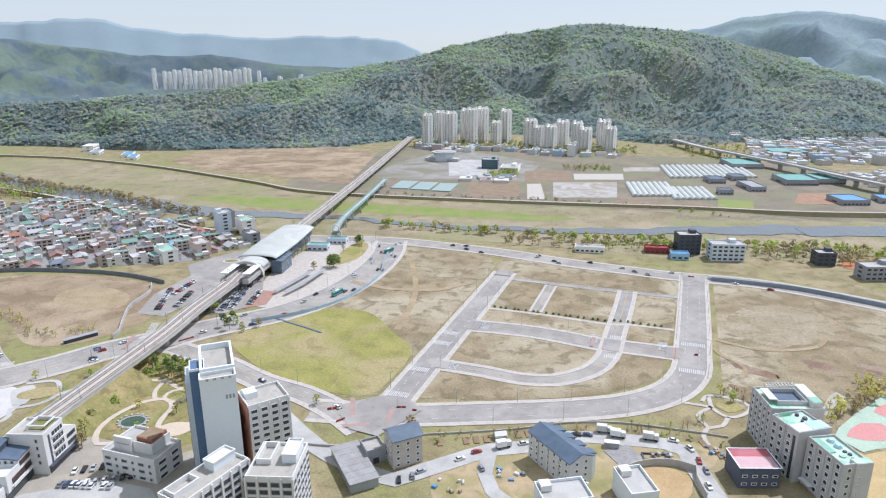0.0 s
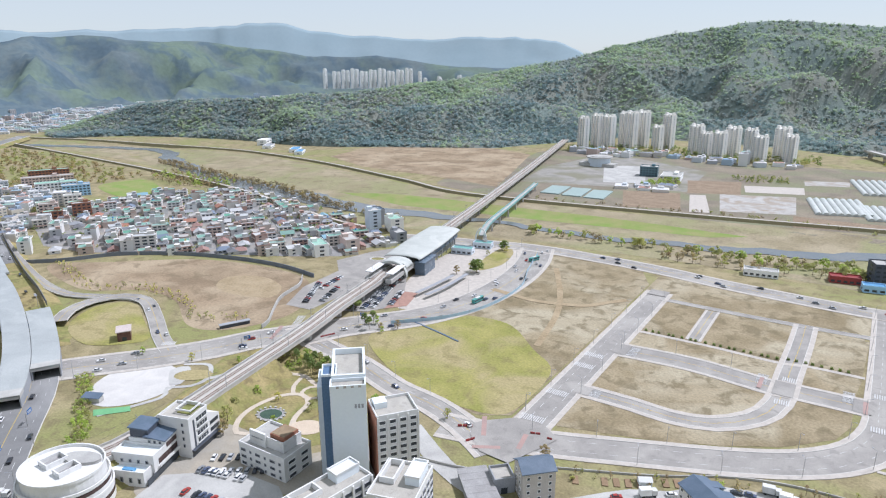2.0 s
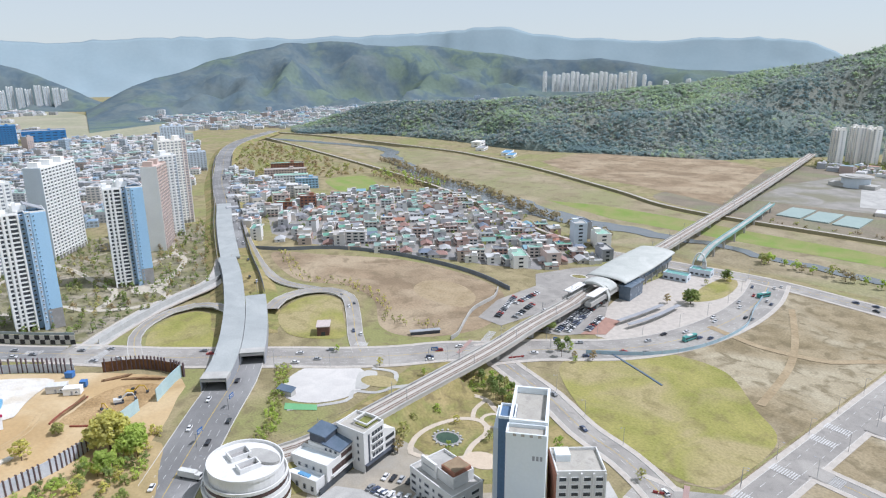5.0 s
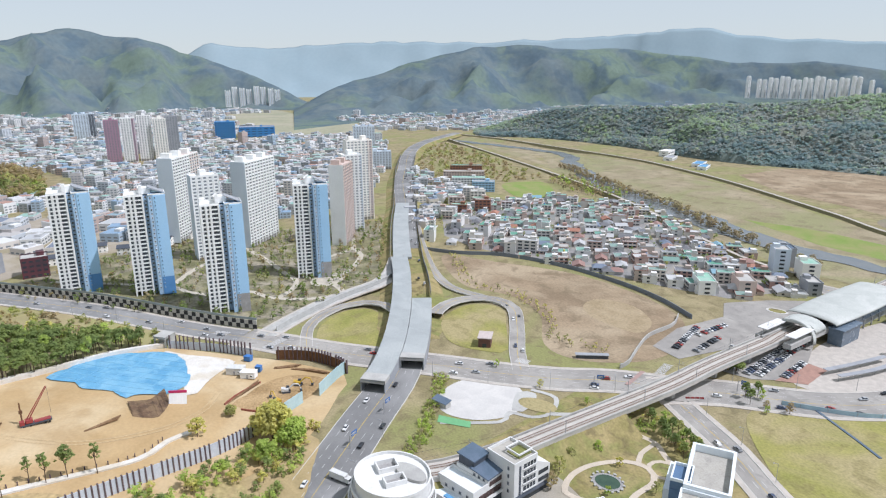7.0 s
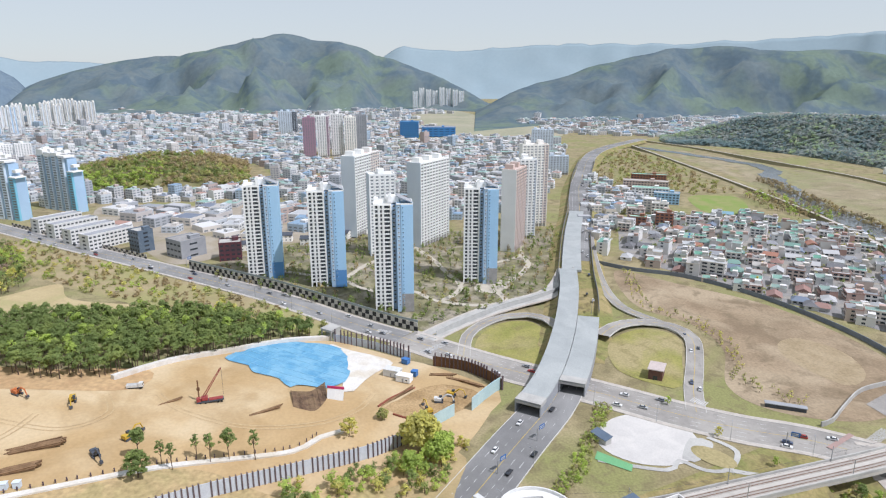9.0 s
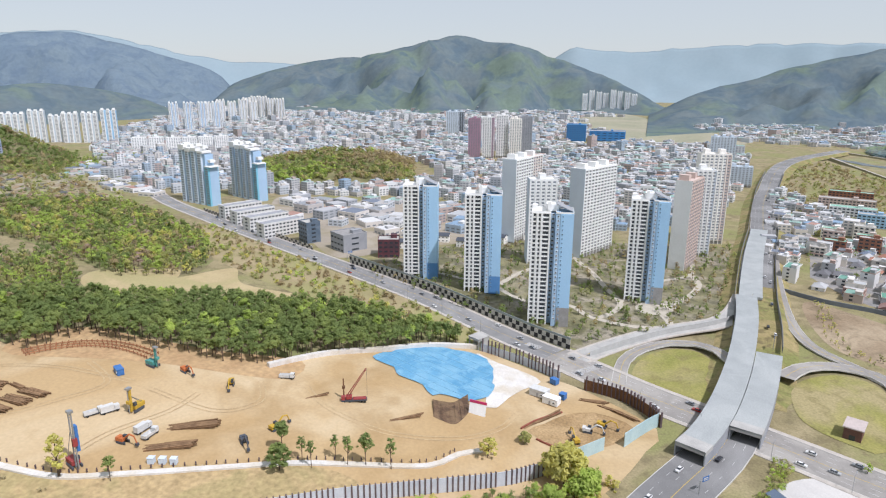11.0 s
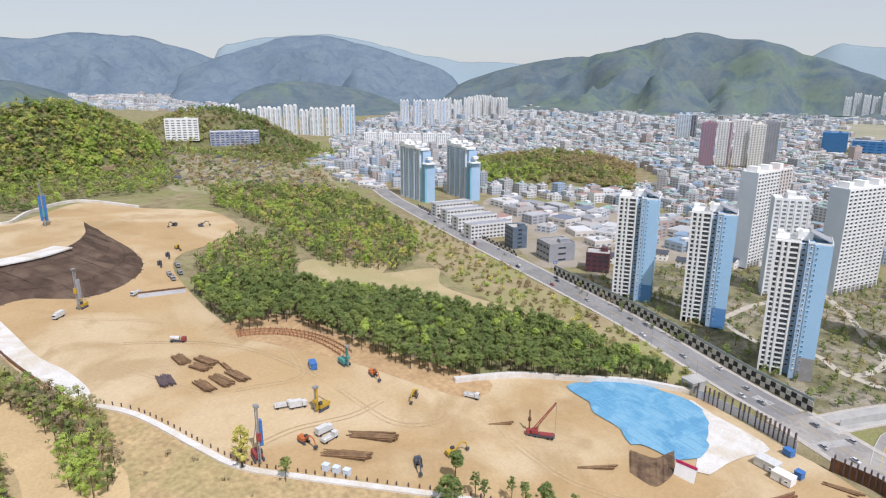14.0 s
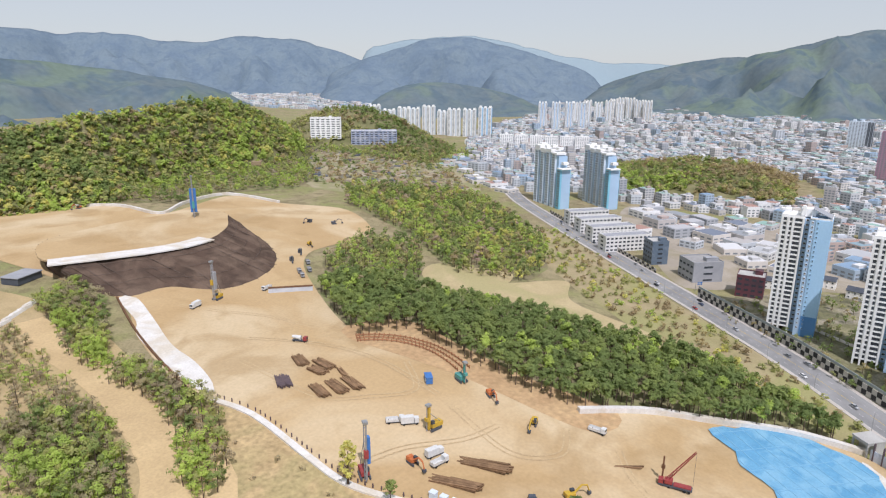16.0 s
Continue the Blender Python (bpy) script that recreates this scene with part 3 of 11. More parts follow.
# ---- hills ----
def hill(name, crest, front, back, material, label, rough=0.8, amp=26, rings=30, step=45.0, seed=0, power=1.5, spurs=0.17):
    """A long hill: slopes fall from a crest line towards the viewer's side and away from it."""
    line = curve_pts([(x, y) for x, y, z in crest], step)
    zs = np.interp(np.linspace(0, 1, len(line)), np.linspace(0, 1, len(crest)), [c[2] for c in crest])
    # spacing along the crest follows the given points
    acc, marks = 0.0, [0.0]
    d = [0.0]
    for i in range(1, len(line)):
        d.append(d[-1] + (line[i] - line[i - 1]).length)
    ends = np.minimum(1, np.minimum(np.arange(len(line)), np.arange(len(line))[::-1]) / max(3, 0.07 * len(line)))
    near = [min(range(len(line)), key=lambda j: (line[j] - Vector((x, y))).length) for x, y, z in crest]
    zs = np.interp(d, [d[j] for j in sorted(near)], [crest[k][2] for k in sorted(range(len(crest)), key=lambda k: near[k])])
    soft = np.pad(zs, 4, mode="edge")
    zs = np.convolve(soft, np.hanning(11)[1:-1] / np.hanning(11).sum(), "same")[4:-4]
    zs = zs * (1 + np.array([0.045 * noise.noise(Vector((q / 190, seed, 1.0))) + 0.03 * noise.noise(Vector((q / 75, seed, 2.0))) for q in d]))
    zs = zs * np.sin(ends * 1.5708)
    mid = Vector((-60, 50))
    fronts = np.interp(d, [d[j] for j in sorted(near)], [front[k] for k in sorted(range(len(crest)), key=lambda k: near[k])]) if isinstance(front, (list, tuple)) else [front] * len(line)
    vs, n = [], len(line)
    us = list(np.linspace(-1, 0, rings)) + list(np.linspace(0, 1, rings // 2))[1:]
    for i, p in enumerate(line):
        out = (p - mid).normalized()
        for u in us:
            w = fronts[i] if u < 0 else back
            q = p + out * (u * w)
            fall = (1 - abs(u)) ** power if u < 0 else (1 - u) ** 1.2
            fall = fall * (0.75 + 0.25 * math.cos(u * 3.14159)) if u < 0 else fall
            nz = noise.fractal(Vector((q.x / 420 + seed, q.y / 420, seed)), 0.9, 2.1, 5)
            ridge = 0.62 * (1 - abs(noise.noise(Vector((q.x / 330 + seed, q.y / 330, 3.0)))) * 1.6) + 0.26 * (1 - abs(noise.noise(Vector((q.x / 150 + seed, q.y / 150, 7.0)))) * 1.6) + 0.12
            z = zs[i] * fall + amp * nz * min(1, abs(u) * 3 + 0.15) * (1 if abs(u) < 0.97 else 0) + zs[i] * rough * (ridge - 0.7) * math.sin(3.14159 * abs(u))
            spur = noise.noise(Vector((d[i] / 210 + seed * 7, u * 2.6, seed))) + 0.5 * noise.noise(Vector((d[i] / 100 + seed * 3, u * 5.5, seed + 4)))
            z += zs[i] * spurs * spur * math.sin(3.14159 * min(1, abs(u) * 1.15)) ** 0.8
            z = max(z, 2.5 + 1.5 * nz) if abs(u) < 0.97 else z
            vs.append((q.x, q.y, z - (3 if abs(u) > 0.99 else 0)))
    m = len(us)
    idx = np.arange(n * m).reshape(n, m)
    fs = np.stack([idx[:-1, :-1], idx[1:, :-1], idx[1:, 1:], idx[:-1, 1:]], -1).reshape(-1, 4)
    vs = np.array(vs)
    a, b, c = vs[fs[0][0]], vs[fs[0][1]], vs[fs[0][2]]
    if np.cross(b - a, c - a)[2] < 0:
        fs = fs[:, ::-1]
    setting(name, arrays(name, vs, fs, True), material, label, "hill")
    return vs.reshape(n, m, 3)


# slope under the hill trees, its colour greyed and blued for haze
M_WOOD = mat("haze_tinted_slope", (0.195, 0.232, 0.205), (0.165, 0.205, 0.19), 0.03, 0.25, 1.0, bump=2.0, c=(0.21, 0.22, 0.19), patch=0.006, spec=0.0)
M_HILLFLOOR = mat("leafy_hill_floor", (0.20, 0.19, 0.095), (0.15, 0.155, 0.07), 0.06, 0.5, 1.0, bump=0.5, c=(0.24, 0.22, 0.12), patch=0.02, spec=0.0)
# wood colours shifted to blue-grey: the haze over mid-distance slopes is painted in
M_MIDHILL = mat("haze_blue_woods", (0.128, 0.168, 0.188), (0.15, 0.182, 0.188), 0.010, 0.06, 1.0, bump=0.8, c=(0.155, 0.202, 0.165), patch=0.0035, spec=0.0, grain=0.2, tuft=((0.095, 0.135, 0.17), 0.012, 0.48, 0.62, 0.7))
# farthest slopes: aerial haze is painted into these pale blue base colours
M_FARHILL = mat("haze_pale_woods", (0.25, 0.32, 0.35), (0.275, 0.34, 0.36), 0.008, 0.08, 1.0, bump=0.3, c=(0.26, 0.335, 0.33), patch=0.004, spec=0.0, tuft=((0.22, 0.285, 0.325), 0.018, 0.5, 0.62, 0.5))
M_FAINT = mat("haze_faded_range", (0.265, 0.335, 0.37), (0.275, 0.342, 0.375), 0.004, 0.05, 1.0, grain=0.05, spec=0.0)
HILLS = {}
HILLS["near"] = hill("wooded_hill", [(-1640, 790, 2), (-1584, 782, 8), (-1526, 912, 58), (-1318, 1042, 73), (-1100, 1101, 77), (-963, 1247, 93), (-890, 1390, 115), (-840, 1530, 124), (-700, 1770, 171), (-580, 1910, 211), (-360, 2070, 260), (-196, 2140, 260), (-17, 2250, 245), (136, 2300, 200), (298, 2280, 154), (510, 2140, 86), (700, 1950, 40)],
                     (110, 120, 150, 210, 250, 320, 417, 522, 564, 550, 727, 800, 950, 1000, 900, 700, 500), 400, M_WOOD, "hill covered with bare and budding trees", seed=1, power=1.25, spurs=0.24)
hill("south_mountain", [(-700, 3700, 150), (-340, 3780, 244), (14, 3800, 296), (340, 3780, 380), (680, 3740, 370), (910, 3590, 296), (1140, 3310, 182), (1400, 3000, 150)], 1000, 500, M_FARHILL, "mountain with blue-green haze in its colour", seed=2, spurs=0.25)
hill("far_range", [(-1500, 4430, 200), (-1910, 4300, 286), (-2250, 4130, 320), (-2730, 3830, 300), (-3030, 3590, 330), (-3260, 3390, 340), (-3440, 3210, 430), (-3640, 2970, 380), (-3850, 2780, 370), (-4340, 1900, 330), (-4430, 1690, 350), (-4630, 1010, 330), (-4680, 690, 298), (-4730, 200, 330), (-4760, -150, 200)], 600, 60, M_FAINT, "mountain range with faint blue haze in its colour", seed=3, amp=6, rough=0.12, spurs=0.0)
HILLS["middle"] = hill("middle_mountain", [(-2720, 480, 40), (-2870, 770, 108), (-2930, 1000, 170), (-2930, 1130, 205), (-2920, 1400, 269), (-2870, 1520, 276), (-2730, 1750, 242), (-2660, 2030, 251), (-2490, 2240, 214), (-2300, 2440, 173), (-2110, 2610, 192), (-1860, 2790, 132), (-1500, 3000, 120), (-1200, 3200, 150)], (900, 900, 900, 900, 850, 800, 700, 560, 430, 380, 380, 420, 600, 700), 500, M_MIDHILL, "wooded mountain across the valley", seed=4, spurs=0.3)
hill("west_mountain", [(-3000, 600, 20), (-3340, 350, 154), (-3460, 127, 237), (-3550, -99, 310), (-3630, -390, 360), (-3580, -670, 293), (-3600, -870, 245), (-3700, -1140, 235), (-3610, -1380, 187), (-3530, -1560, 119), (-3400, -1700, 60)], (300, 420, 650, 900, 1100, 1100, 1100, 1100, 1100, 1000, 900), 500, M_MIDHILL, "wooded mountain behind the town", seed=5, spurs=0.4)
# the blue of these woods is haze put into the base colour
hill("southwest_mountain", [(-3640, -1640, 127), (-3520, -1870, 212), (-3390, -2090, 285), (-3260, -2280, 350), (-3100, -2480, 350), (-2950, -2650, 290), (-2780, -2810, 209), (-2600, -2950, 120)], 900, 400, mat("haze_tinted_woods", (0.15, 0.20, 0.25), (0.175, 0.225, 0.262), 0.008, 0.07, 1.0, bump=1.5, spec=0.0, grain=0.15, tuft=((0.125, 0.17, 0.225), 0.018, 0.5, 0.62, 0.6)), "wooded mountain tinted with haze beyond the town", seed=6, spurs=0.28)
hill("rear_range", [(-3300, -2900, 150), (-3080, -3030, 218), (-3030, -3130, 255), (-2870, -3260, 320), (-2630, -3450, 370), (-2440, -3580, 340), (-2160, -3740, 310), (-1900, -3870, 360), (-1640, -3980, 350), (-1370, -3970, 370), (-940, -4080, 360), (-500, -4100, 300)], 800, 300, MATS["haze_tinted_woods"], "mountain range tinted with haze beyond the town", seed=7, spurs=0.28)
hill("faint_peak", [(-4660, -1200, 150), (-4630, -1620, 217), (-4400, -2140, 233), (-3960, -2840, 410), (-3700, -3150, 390), (-3370, -3490, 290)], 400, 60, M_FAINT, "peak with faint blue haze in its colour", seed=8, amp=6, rough=0.12, spurs=0.0)
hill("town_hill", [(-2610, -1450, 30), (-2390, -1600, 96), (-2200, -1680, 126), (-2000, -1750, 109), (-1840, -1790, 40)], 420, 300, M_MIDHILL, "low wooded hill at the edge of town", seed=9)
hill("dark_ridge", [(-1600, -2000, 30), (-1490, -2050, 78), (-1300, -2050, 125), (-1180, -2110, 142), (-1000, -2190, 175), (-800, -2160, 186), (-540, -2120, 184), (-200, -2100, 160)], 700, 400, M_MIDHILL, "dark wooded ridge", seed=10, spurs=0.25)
HILLS["green"] = hill("green_hill", [(-830, -800, 30), (-780, -790, 62), (-700, -770, 92), (-640, -765, 115), (-560, -745, 115), (-450, -700, 106), (-370, -690, 96), (-290, -690, 96), (-200, -680, 100)], 150, 420, M_HILLFLOOR, "low hill covered with fresh green trees", spurs=0.1, seed=11, step=18, amp=6, power=0.8)
HILLS["school"] = hill("school_hill", [(-860, -1040, 20), (-900, -1000, 52), (-945, -965, 78), (-990, -930, 98), (-1036, -892, 90), (-1075, -852, 62), (-1112, -812, 34), (-1150, -775, 8)], 250, 300, M_HILLFLOOR, "low hill with woods", spurs=0.08, seed=12, step=25, amp=5, power=0.7)
HILLS["park"] = hill("park_hill", [(-1040, -420, 3), (-1070, -370, 17), (-1110, -320, 26), (-1150, -256, 34), (-1150, -187, 24), (-1110, -140, 6)], 150, 160, M_HILLFLOOR, "park hill of budding trees in the town", spurs=0.08, seed=13, step=18, amp=3, power=0.8)


def hill_z(x, y, grid):
    """Height of a hill's surface near a place."""
    d = np.hypot(grid[..., 0] - x, grid[..., 1] - y).ravel()
    return float(grid[..., 2].ravel()[np.argsort(d)[:3]].mean())

# ---- vegetation ----
RNG = np.random.default_rng(7)


def clumps(centres, radii, squash=0.7, leaves=14, low=False, out=None, leaf=1.0):
    """Loose tufts at the given places: small leaf sprays turned every way, with gaps between them."""
    c, r = np.asarray(centres, float), np.asarray(radii, float)
    k = 7 if low else leaves
    n = len(c) * k
    d = RNG.normal(0, 1, (n, 3))
    d /= np.linalg.norm(d, axis=1)[:, None]
    rr = np.repeat(r, k)
    at = np.repeat(c, k, 0) + d * (rr * RNG.uniform(0.35, 0.95, n))[:, None] * np.array([1, 1, squash])
    nor = d * 0.3 + RNG.normal(0, 0.16, (n, 3)) + np.array([0.05, -0.25, 0.8]) if low else d * 0.75 + RNG.normal(0, 0.38, (n, 3)) + np.array([0, 0, 0.5])
    if out is not None:
        nor = np.repeat(np.asarray(out, float), k, 0) * 0.8 + d * 0.45 + RNG.normal(0, 0.22, (n, 3)) + np.array([0, 0, 0.25])
    nor /= np.linalg.norm(nor, axis=1)[:, None]
    u = np.cross(nor, RNG.normal(0, 1, (n, 3)))
    u /= np.linalg.norm(u, axis=1)[:, None]
    w = np.cross(nor, u)
    size = rr * RNG.uniform(0.36, 0.64, n) * (1.2 if low else leaf)
    a, b = size[:, None] * u, (size * RNG.uniform(0.6, 1.0, n))[:, None] * w
    v = np.stack([at + a, at - a * 0.6 + b * 0.9, at - a * 0.45 - b * 0.85], 1)
    return v.reshape(-1, 3), np.arange(n * 3).reshape(n, 3)


def trunks(x, y, z, h, r):
    """Thin tapered stems with four sides."""
    n = len(x)
    ang = np.arange(4) * 1.5708 + 0.5
    lean = RNG.normal(0, 0.035, (n, 2)) * np.asarray(h)[:, None]
    lo = np.stack([x[:, None] + np.cos(ang) * r[:, None], y[:, None] + np.sin(ang) * r[:, None], np.repeat(z[:, None] - 0.6, 4, 1)], -1)
    hi = np.stack([(x + lean[:, 0])[:, None] + np.cos(ang) * r[:, None] * 0.4, (y + lean[:, 1])[:, None] + np.sin(ang) * r[:, None] * 0.4, np.repeat((z + h)[:, None], 4, 1)], -1)
    v = np.concatenate([lo, hi], 1)
    q = np.array([(0, 1, 5, 4), (1, 2, 6, 5), (2, 3, 7, 6), (3, 0, 4, 7)])
    return v.reshape(-1, 3), (q[None] + (np.arange(n) * 8)[:, None, None]).reshape(-1, 4)


def inside(px, py, poly):
    res = np.zeros(len(px), bool)
    n = len(poly)
    for i in range(n):
        (x1, y1), (x2, y2) = poly[i], poly[(i + 1) % n]
        hit = (y1 > py) != (y2 > py)
        res ^= hit & (px < (x2 - x1) * (py - y1) / (y2 - y1 + 1e-12) + x1)
    return res


def scatter(poly, spacing, jitter=0.45):
    """Uneven places inside an outline."""
    p = np.array(poly, float)
    xs, ys = np.arange(p[:, 0].min(), p[:, 0].max(), spacing), np.arange(p[:, 1].min(), p[:, 1].max(), spacing)
    x, y = [a.ravel() for a in np.meshgrid(xs, ys)]
    x, y = x + RNG.uniform(-jitter, jitter, len(x)) * spacing, y + RNG.uniform(-jitter, jitter, len(x)) * spacing
    k = inside(x, y, poly)
    return x[k], y[k]


def foliage(name, base, dark, light, island=0.13):
    """Leaves: matt, and light shines through them."""
    m = mat(name, base, dark, 0.25, 2.5, 1.0, bump=0.25, c=light, patch=0.06, island=island, spec=0.1)
    n, l = m.node_tree.nodes, m.node_tree.links.new
    bs = n["Principled BSDF"]
    tr, mx = n.new("ShaderNodeBsdfTranslucent"), n.new("ShaderNodeAddShader")
    l(bs.inputs["Base Color"].links[0].from_socket, tr.inputs["Color"])
    l(bs.outputs[0], mx.inputs[0])
    l(tr.outputs[0], mx.inputs[1])
    l(mx.outputs[0], n["Material Output"].inputs[0])
    return m


F_PINE = foliage("pine_needles", (0.15, 0.19, 0.064), (0.12, 0.155, 0.054), (0.185, 0.22, 0.07))
F_GREEN = foliage("young_leaves", (0.255, 0.315, 0.075), (0.215, 0.27, 0.066), (0.30, 0.36, 0.085))
F_BUD = foliage("budding_twigs", (0.265, 0.215, 0.125), (0.22, 0.175, 0.105), (0.295, 0.25, 0.12))
F_BARE = foliage("bare_twigs", (0.245, 0.205, 0.13), (0.205, 0.17, 0.11), (0.265, 0.24, 0.135))
F_OLIVE = foliage("olive_leaves", (0.24, 0.245, 0.095), (0.20, 0.21, 0.083), (0.285, 0.285, 0.10))
F_YELLOW = foliage("golden_leaves", (0.37, 0.345, 0.105), (0.31, 0.29, 0.095), (0.40, 0.385, 0.115))
# foliage of the near hill: own tones with bluish haze mixed into the colour
F_HILLGREEN = foliage("hazed_hill_leaves", (0.235, 0.295, 0.195), (0.20, 0.26, 0.19), (0.27, 0.32, 0.185), 0.06)
F_HILLBROWN = foliage("hazed_hill_twigs", (0.205, 0.228, 0.215), (0.185, 0.208, 0.205), (0.225, 0.238, 0.205), 0.06)
F_HILLDARK = foliage("hazed_hill_pines", (0.14, 0.188, 0.19), (0.122, 0.17, 0.18), (0.155, 0.205, 0.185), 0.06)
F_PINK = foliage("pink_twigs", (0.311, 0.229, 0.192), (0.266, 0.200, 0.170), (0.333, 0.259, 0.207))
M_BARK = mat("bark", (0.15, 0.105, 0.075), (0.10, 0.075, 0.055), 0.6, 5.0, 0.95, bump=0.03)


def wood_stuff(name, x, y, z, h, spread, material, label, per=9, shape="round", stem=True, low=False, size=0.36, leaves=14, leaf=1.0):
    """Many trees in one mesh: crowns of ragged clumps, and their stems."""
    n = len(x)
    if not n:
        return
    h = np.broadcast_to(np.asarray(h, float), n)
    spread = np.broadcast_to(np.asarray(spread, float), n)
    t = RNG.uniform(0, 1, (n, per))
    ang, rad = RNG.uniform(0, 6.283, (n, per)), np.sqrt(RNG.uniform(0, 1, (n, per)))
    if shape == "pine":
        lo, hi, prof = 0.6, 0.98, 1 - 0.6 * t
    elif shape == "bush":
        lo, hi, prof = 0.1, 0.85, 1 - 0.4 * t
    else:
        lo, hi, prof = 0.32, 0.97, np.sin(np.clip(0.25 + t * 0.72, 0, 1) * 3.1416) ** 0.6
    cx = x[:, None] + np.cos(ang) * rad * prof * spread[:, None]
    cy = y[:, None] + np.sin(ang) * rad * prof * spread[:, None]
    cz = z[:, None] + h[:, None] * (lo + (hi - lo) * t)
    r = spread[:, None] * size * RNG.uniform(0.75, 1.35, (n, per))
    lean_out = None
    if not low:
        lean_out = np.stack([(cx - x[:, None]) / spread[:, None], (cy - y[:, None]) / spread[:, None], (t - 0.35) * 1.6], -1).reshape(-1, 3)
        lean_out /= np.linalg.norm(lean_out, axis=1)[:, None] + 0.2
    v, f = clumps(np.stack([cx, cy, cz], -1).reshape(-1, 3), r.ravel(), 0.72, leaves, low=low, out=lean_out, leaf=leaf)
    stuff(name, arrays(name, v, f), material, label, "trees")
    if stem:
        v, f = trunks(x, y, z, h * 0.85, 0.018 * h + 0.05)
        stuff(name + "_stem", arrays(name + "_stem", v, f), M_BARK, "slender brown stems of the trees", "tree trunks")


TERRACES = [(-563, -634), (-674, -791), (-800, -880), (-930, -830), (-960, -640), (-800, -470), (-690, -500)]


def hill_trees(name, grid, count, kinds, hmin, hmax, lo=0.0, hi=1.0, per=3, low=False, wide=0.48, size=0.52, patch=120):
    """Trees spread over a hill's slopes; kinds share them in patches."""
    n, m, _ = grid.shape
    i, j = RNG.uniform(0, n - 1.001, count), RNG.uniform(0, m - 1.001, count)
    a, b = i.astype(int), j.astype(int)
    fa, fb = (i - a)[:, None], (j - b)[:, None]
    p = grid[a, b] * (1 - fa) * (1 - fb) + grid[a + 1, b] * fa * (1 - fb) + grid[a, b + 1] * (1 - fa) * fb + grid[a + 1, b + 1] * fa * fb
    keep = (j / m >= lo) & (j / m <= hi) & (p[:, 2] > 1)
    p = p[keep]
    if name == "hill_woods":
        p = p[~inside(p[:, 0], p[:, 1], TERRACES) | (p[:, 2] > 40) | (RNG.random(len(p)) < 0.12)]
    pick = np.array([noise.noise(Vector((q[0] / patch, q[1] / patch, 5.0))) * 0.9 + RNG.normal(0, 0.22) for q in p])
    if low:
        pick += p[:, 2] / 260
    order = np.argsort(np.argsort(pick)) / max(1, len(pick))
    acc = 0.0
    for material, share, label in kinds:
        k = (order >= acc) & (order < acc + share)
        acc += share
        q = p[k]
        hh = RNG.uniform(hmin, hmax, len(q))
        wood_stuff(name, q[:, 0], q[:, 1], q[:, 2] - 1, hh, hh * wide, material, label, per=per, stem=False, low=low, size=size)


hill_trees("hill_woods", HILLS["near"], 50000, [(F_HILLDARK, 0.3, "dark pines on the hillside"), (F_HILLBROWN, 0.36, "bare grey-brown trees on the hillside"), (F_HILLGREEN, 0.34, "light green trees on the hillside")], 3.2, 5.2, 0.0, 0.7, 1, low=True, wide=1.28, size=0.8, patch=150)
hill_trees("hill_woods", HILLS["green"], 8500, [(F_PINE, 0.2, "dark pines on the green hill"), (F_BUD, 0.05, "budding trees on the green hill"), (F_OLIVE, 0.25, "olive trees on the green hill"), (F_YELLOW, 0.1, "yellow-green trees on the green hill"), (F_GREEN, 0.4, "fresh green trees on the hill")], 7, 12, 0.0, 0.72, 4, wide=0.5, size=0.5)
hill_trees("hill_woods", HILLS["school"], 2600, [(F_PINE, 0.35, "dark pines on the low hill"), (F_BUD, 0.25, "budding trees on the low hill"), (F_OLIVE, 0.4, "olive trees on the low hill")], 7, 12, 0.0, 0.75, 3)
hill_trees("hill_woods", HILLS["park"], 1500, [(F_BUD, 0.36, "budding brown trees on the park hill"), (F_OLIVE, 0.32, "olive trees on the park hill"), (F_PINE, 0.2, "dark trees on the park hill"), (F_GREEN, 0.12, "yellow-green trees on the park hill")], 7, 12, 0.0, 1.0, 4)


def grove(name, poly, spacing, kinds, hmin, hmax, spread, per=9, shape="round", stem=True, size=0.36, leaves=14, leaf=1.0):
    x, y = scatter(poly, spacing)
    z = land(x, y)
    pick = np.array([noise.noise(Vector((a / 28, b / 28, 9.0))) * 0.8 + RNG.normal(0, 0.3) for a, b in zip(x, y)])
    order = np.argsort(np.argsort(pick)) / max(1, len(pick))
    acc = 0.0
    for material, share, label in kinds:
        k = (order >= acc) & (order < acc + share)
        acc += share
        h = RNG.uniform(hmin, hmax, k.sum())
        wood_stuff(name, x[k], y[k], z[k], h, h * spread, material, label, per, shape, stem, size=size, leaves=leaves, leaf=leaf)


M_LITTER = mat("wood_floor", (0.25, 0.21, 0.12), (0.20, 0.18, 0.09), 0.1, 1.0, 1.0, bump=0.2, c=(0.24, 0.25, 0.10), patch=0.03)
M_SCRUBLAND = mat("scrub_floor", (0.39, 0.315, 0.185), (0.31, 0.265, 0.135), 0.07, 1.0, 1.0, bump=0.2, c=(0.32, 0.30, 0.13), patch=0.02)


def floor_of(poly, material, label, lift=0.17):
    drape("wood_floor", poly, material, lift, 8, label, "wood floor")


# pine belt along the site
PINES = [(-372, -262), (-338, -188), (-362, -176), (-358, -134), (-353, -100), (-362, -68), (-384, -48), (-416, -2), (-430, 22), (-440, 0), (-452, -40), (-452, -80), (-440, -130), (-418, -190), (-410, -242), (-392, -268)]
floor_of(PINES, M_LITTER, "needle litter under the pines")
grove("pine_belt", PINES, 5.2, [(F_PINE, 0.92, "dense dark green pines"), (F_GREEN, 0.08, "light green trees among the pines")], 10, 14, 0.28, 22, "pine", size=0.33)
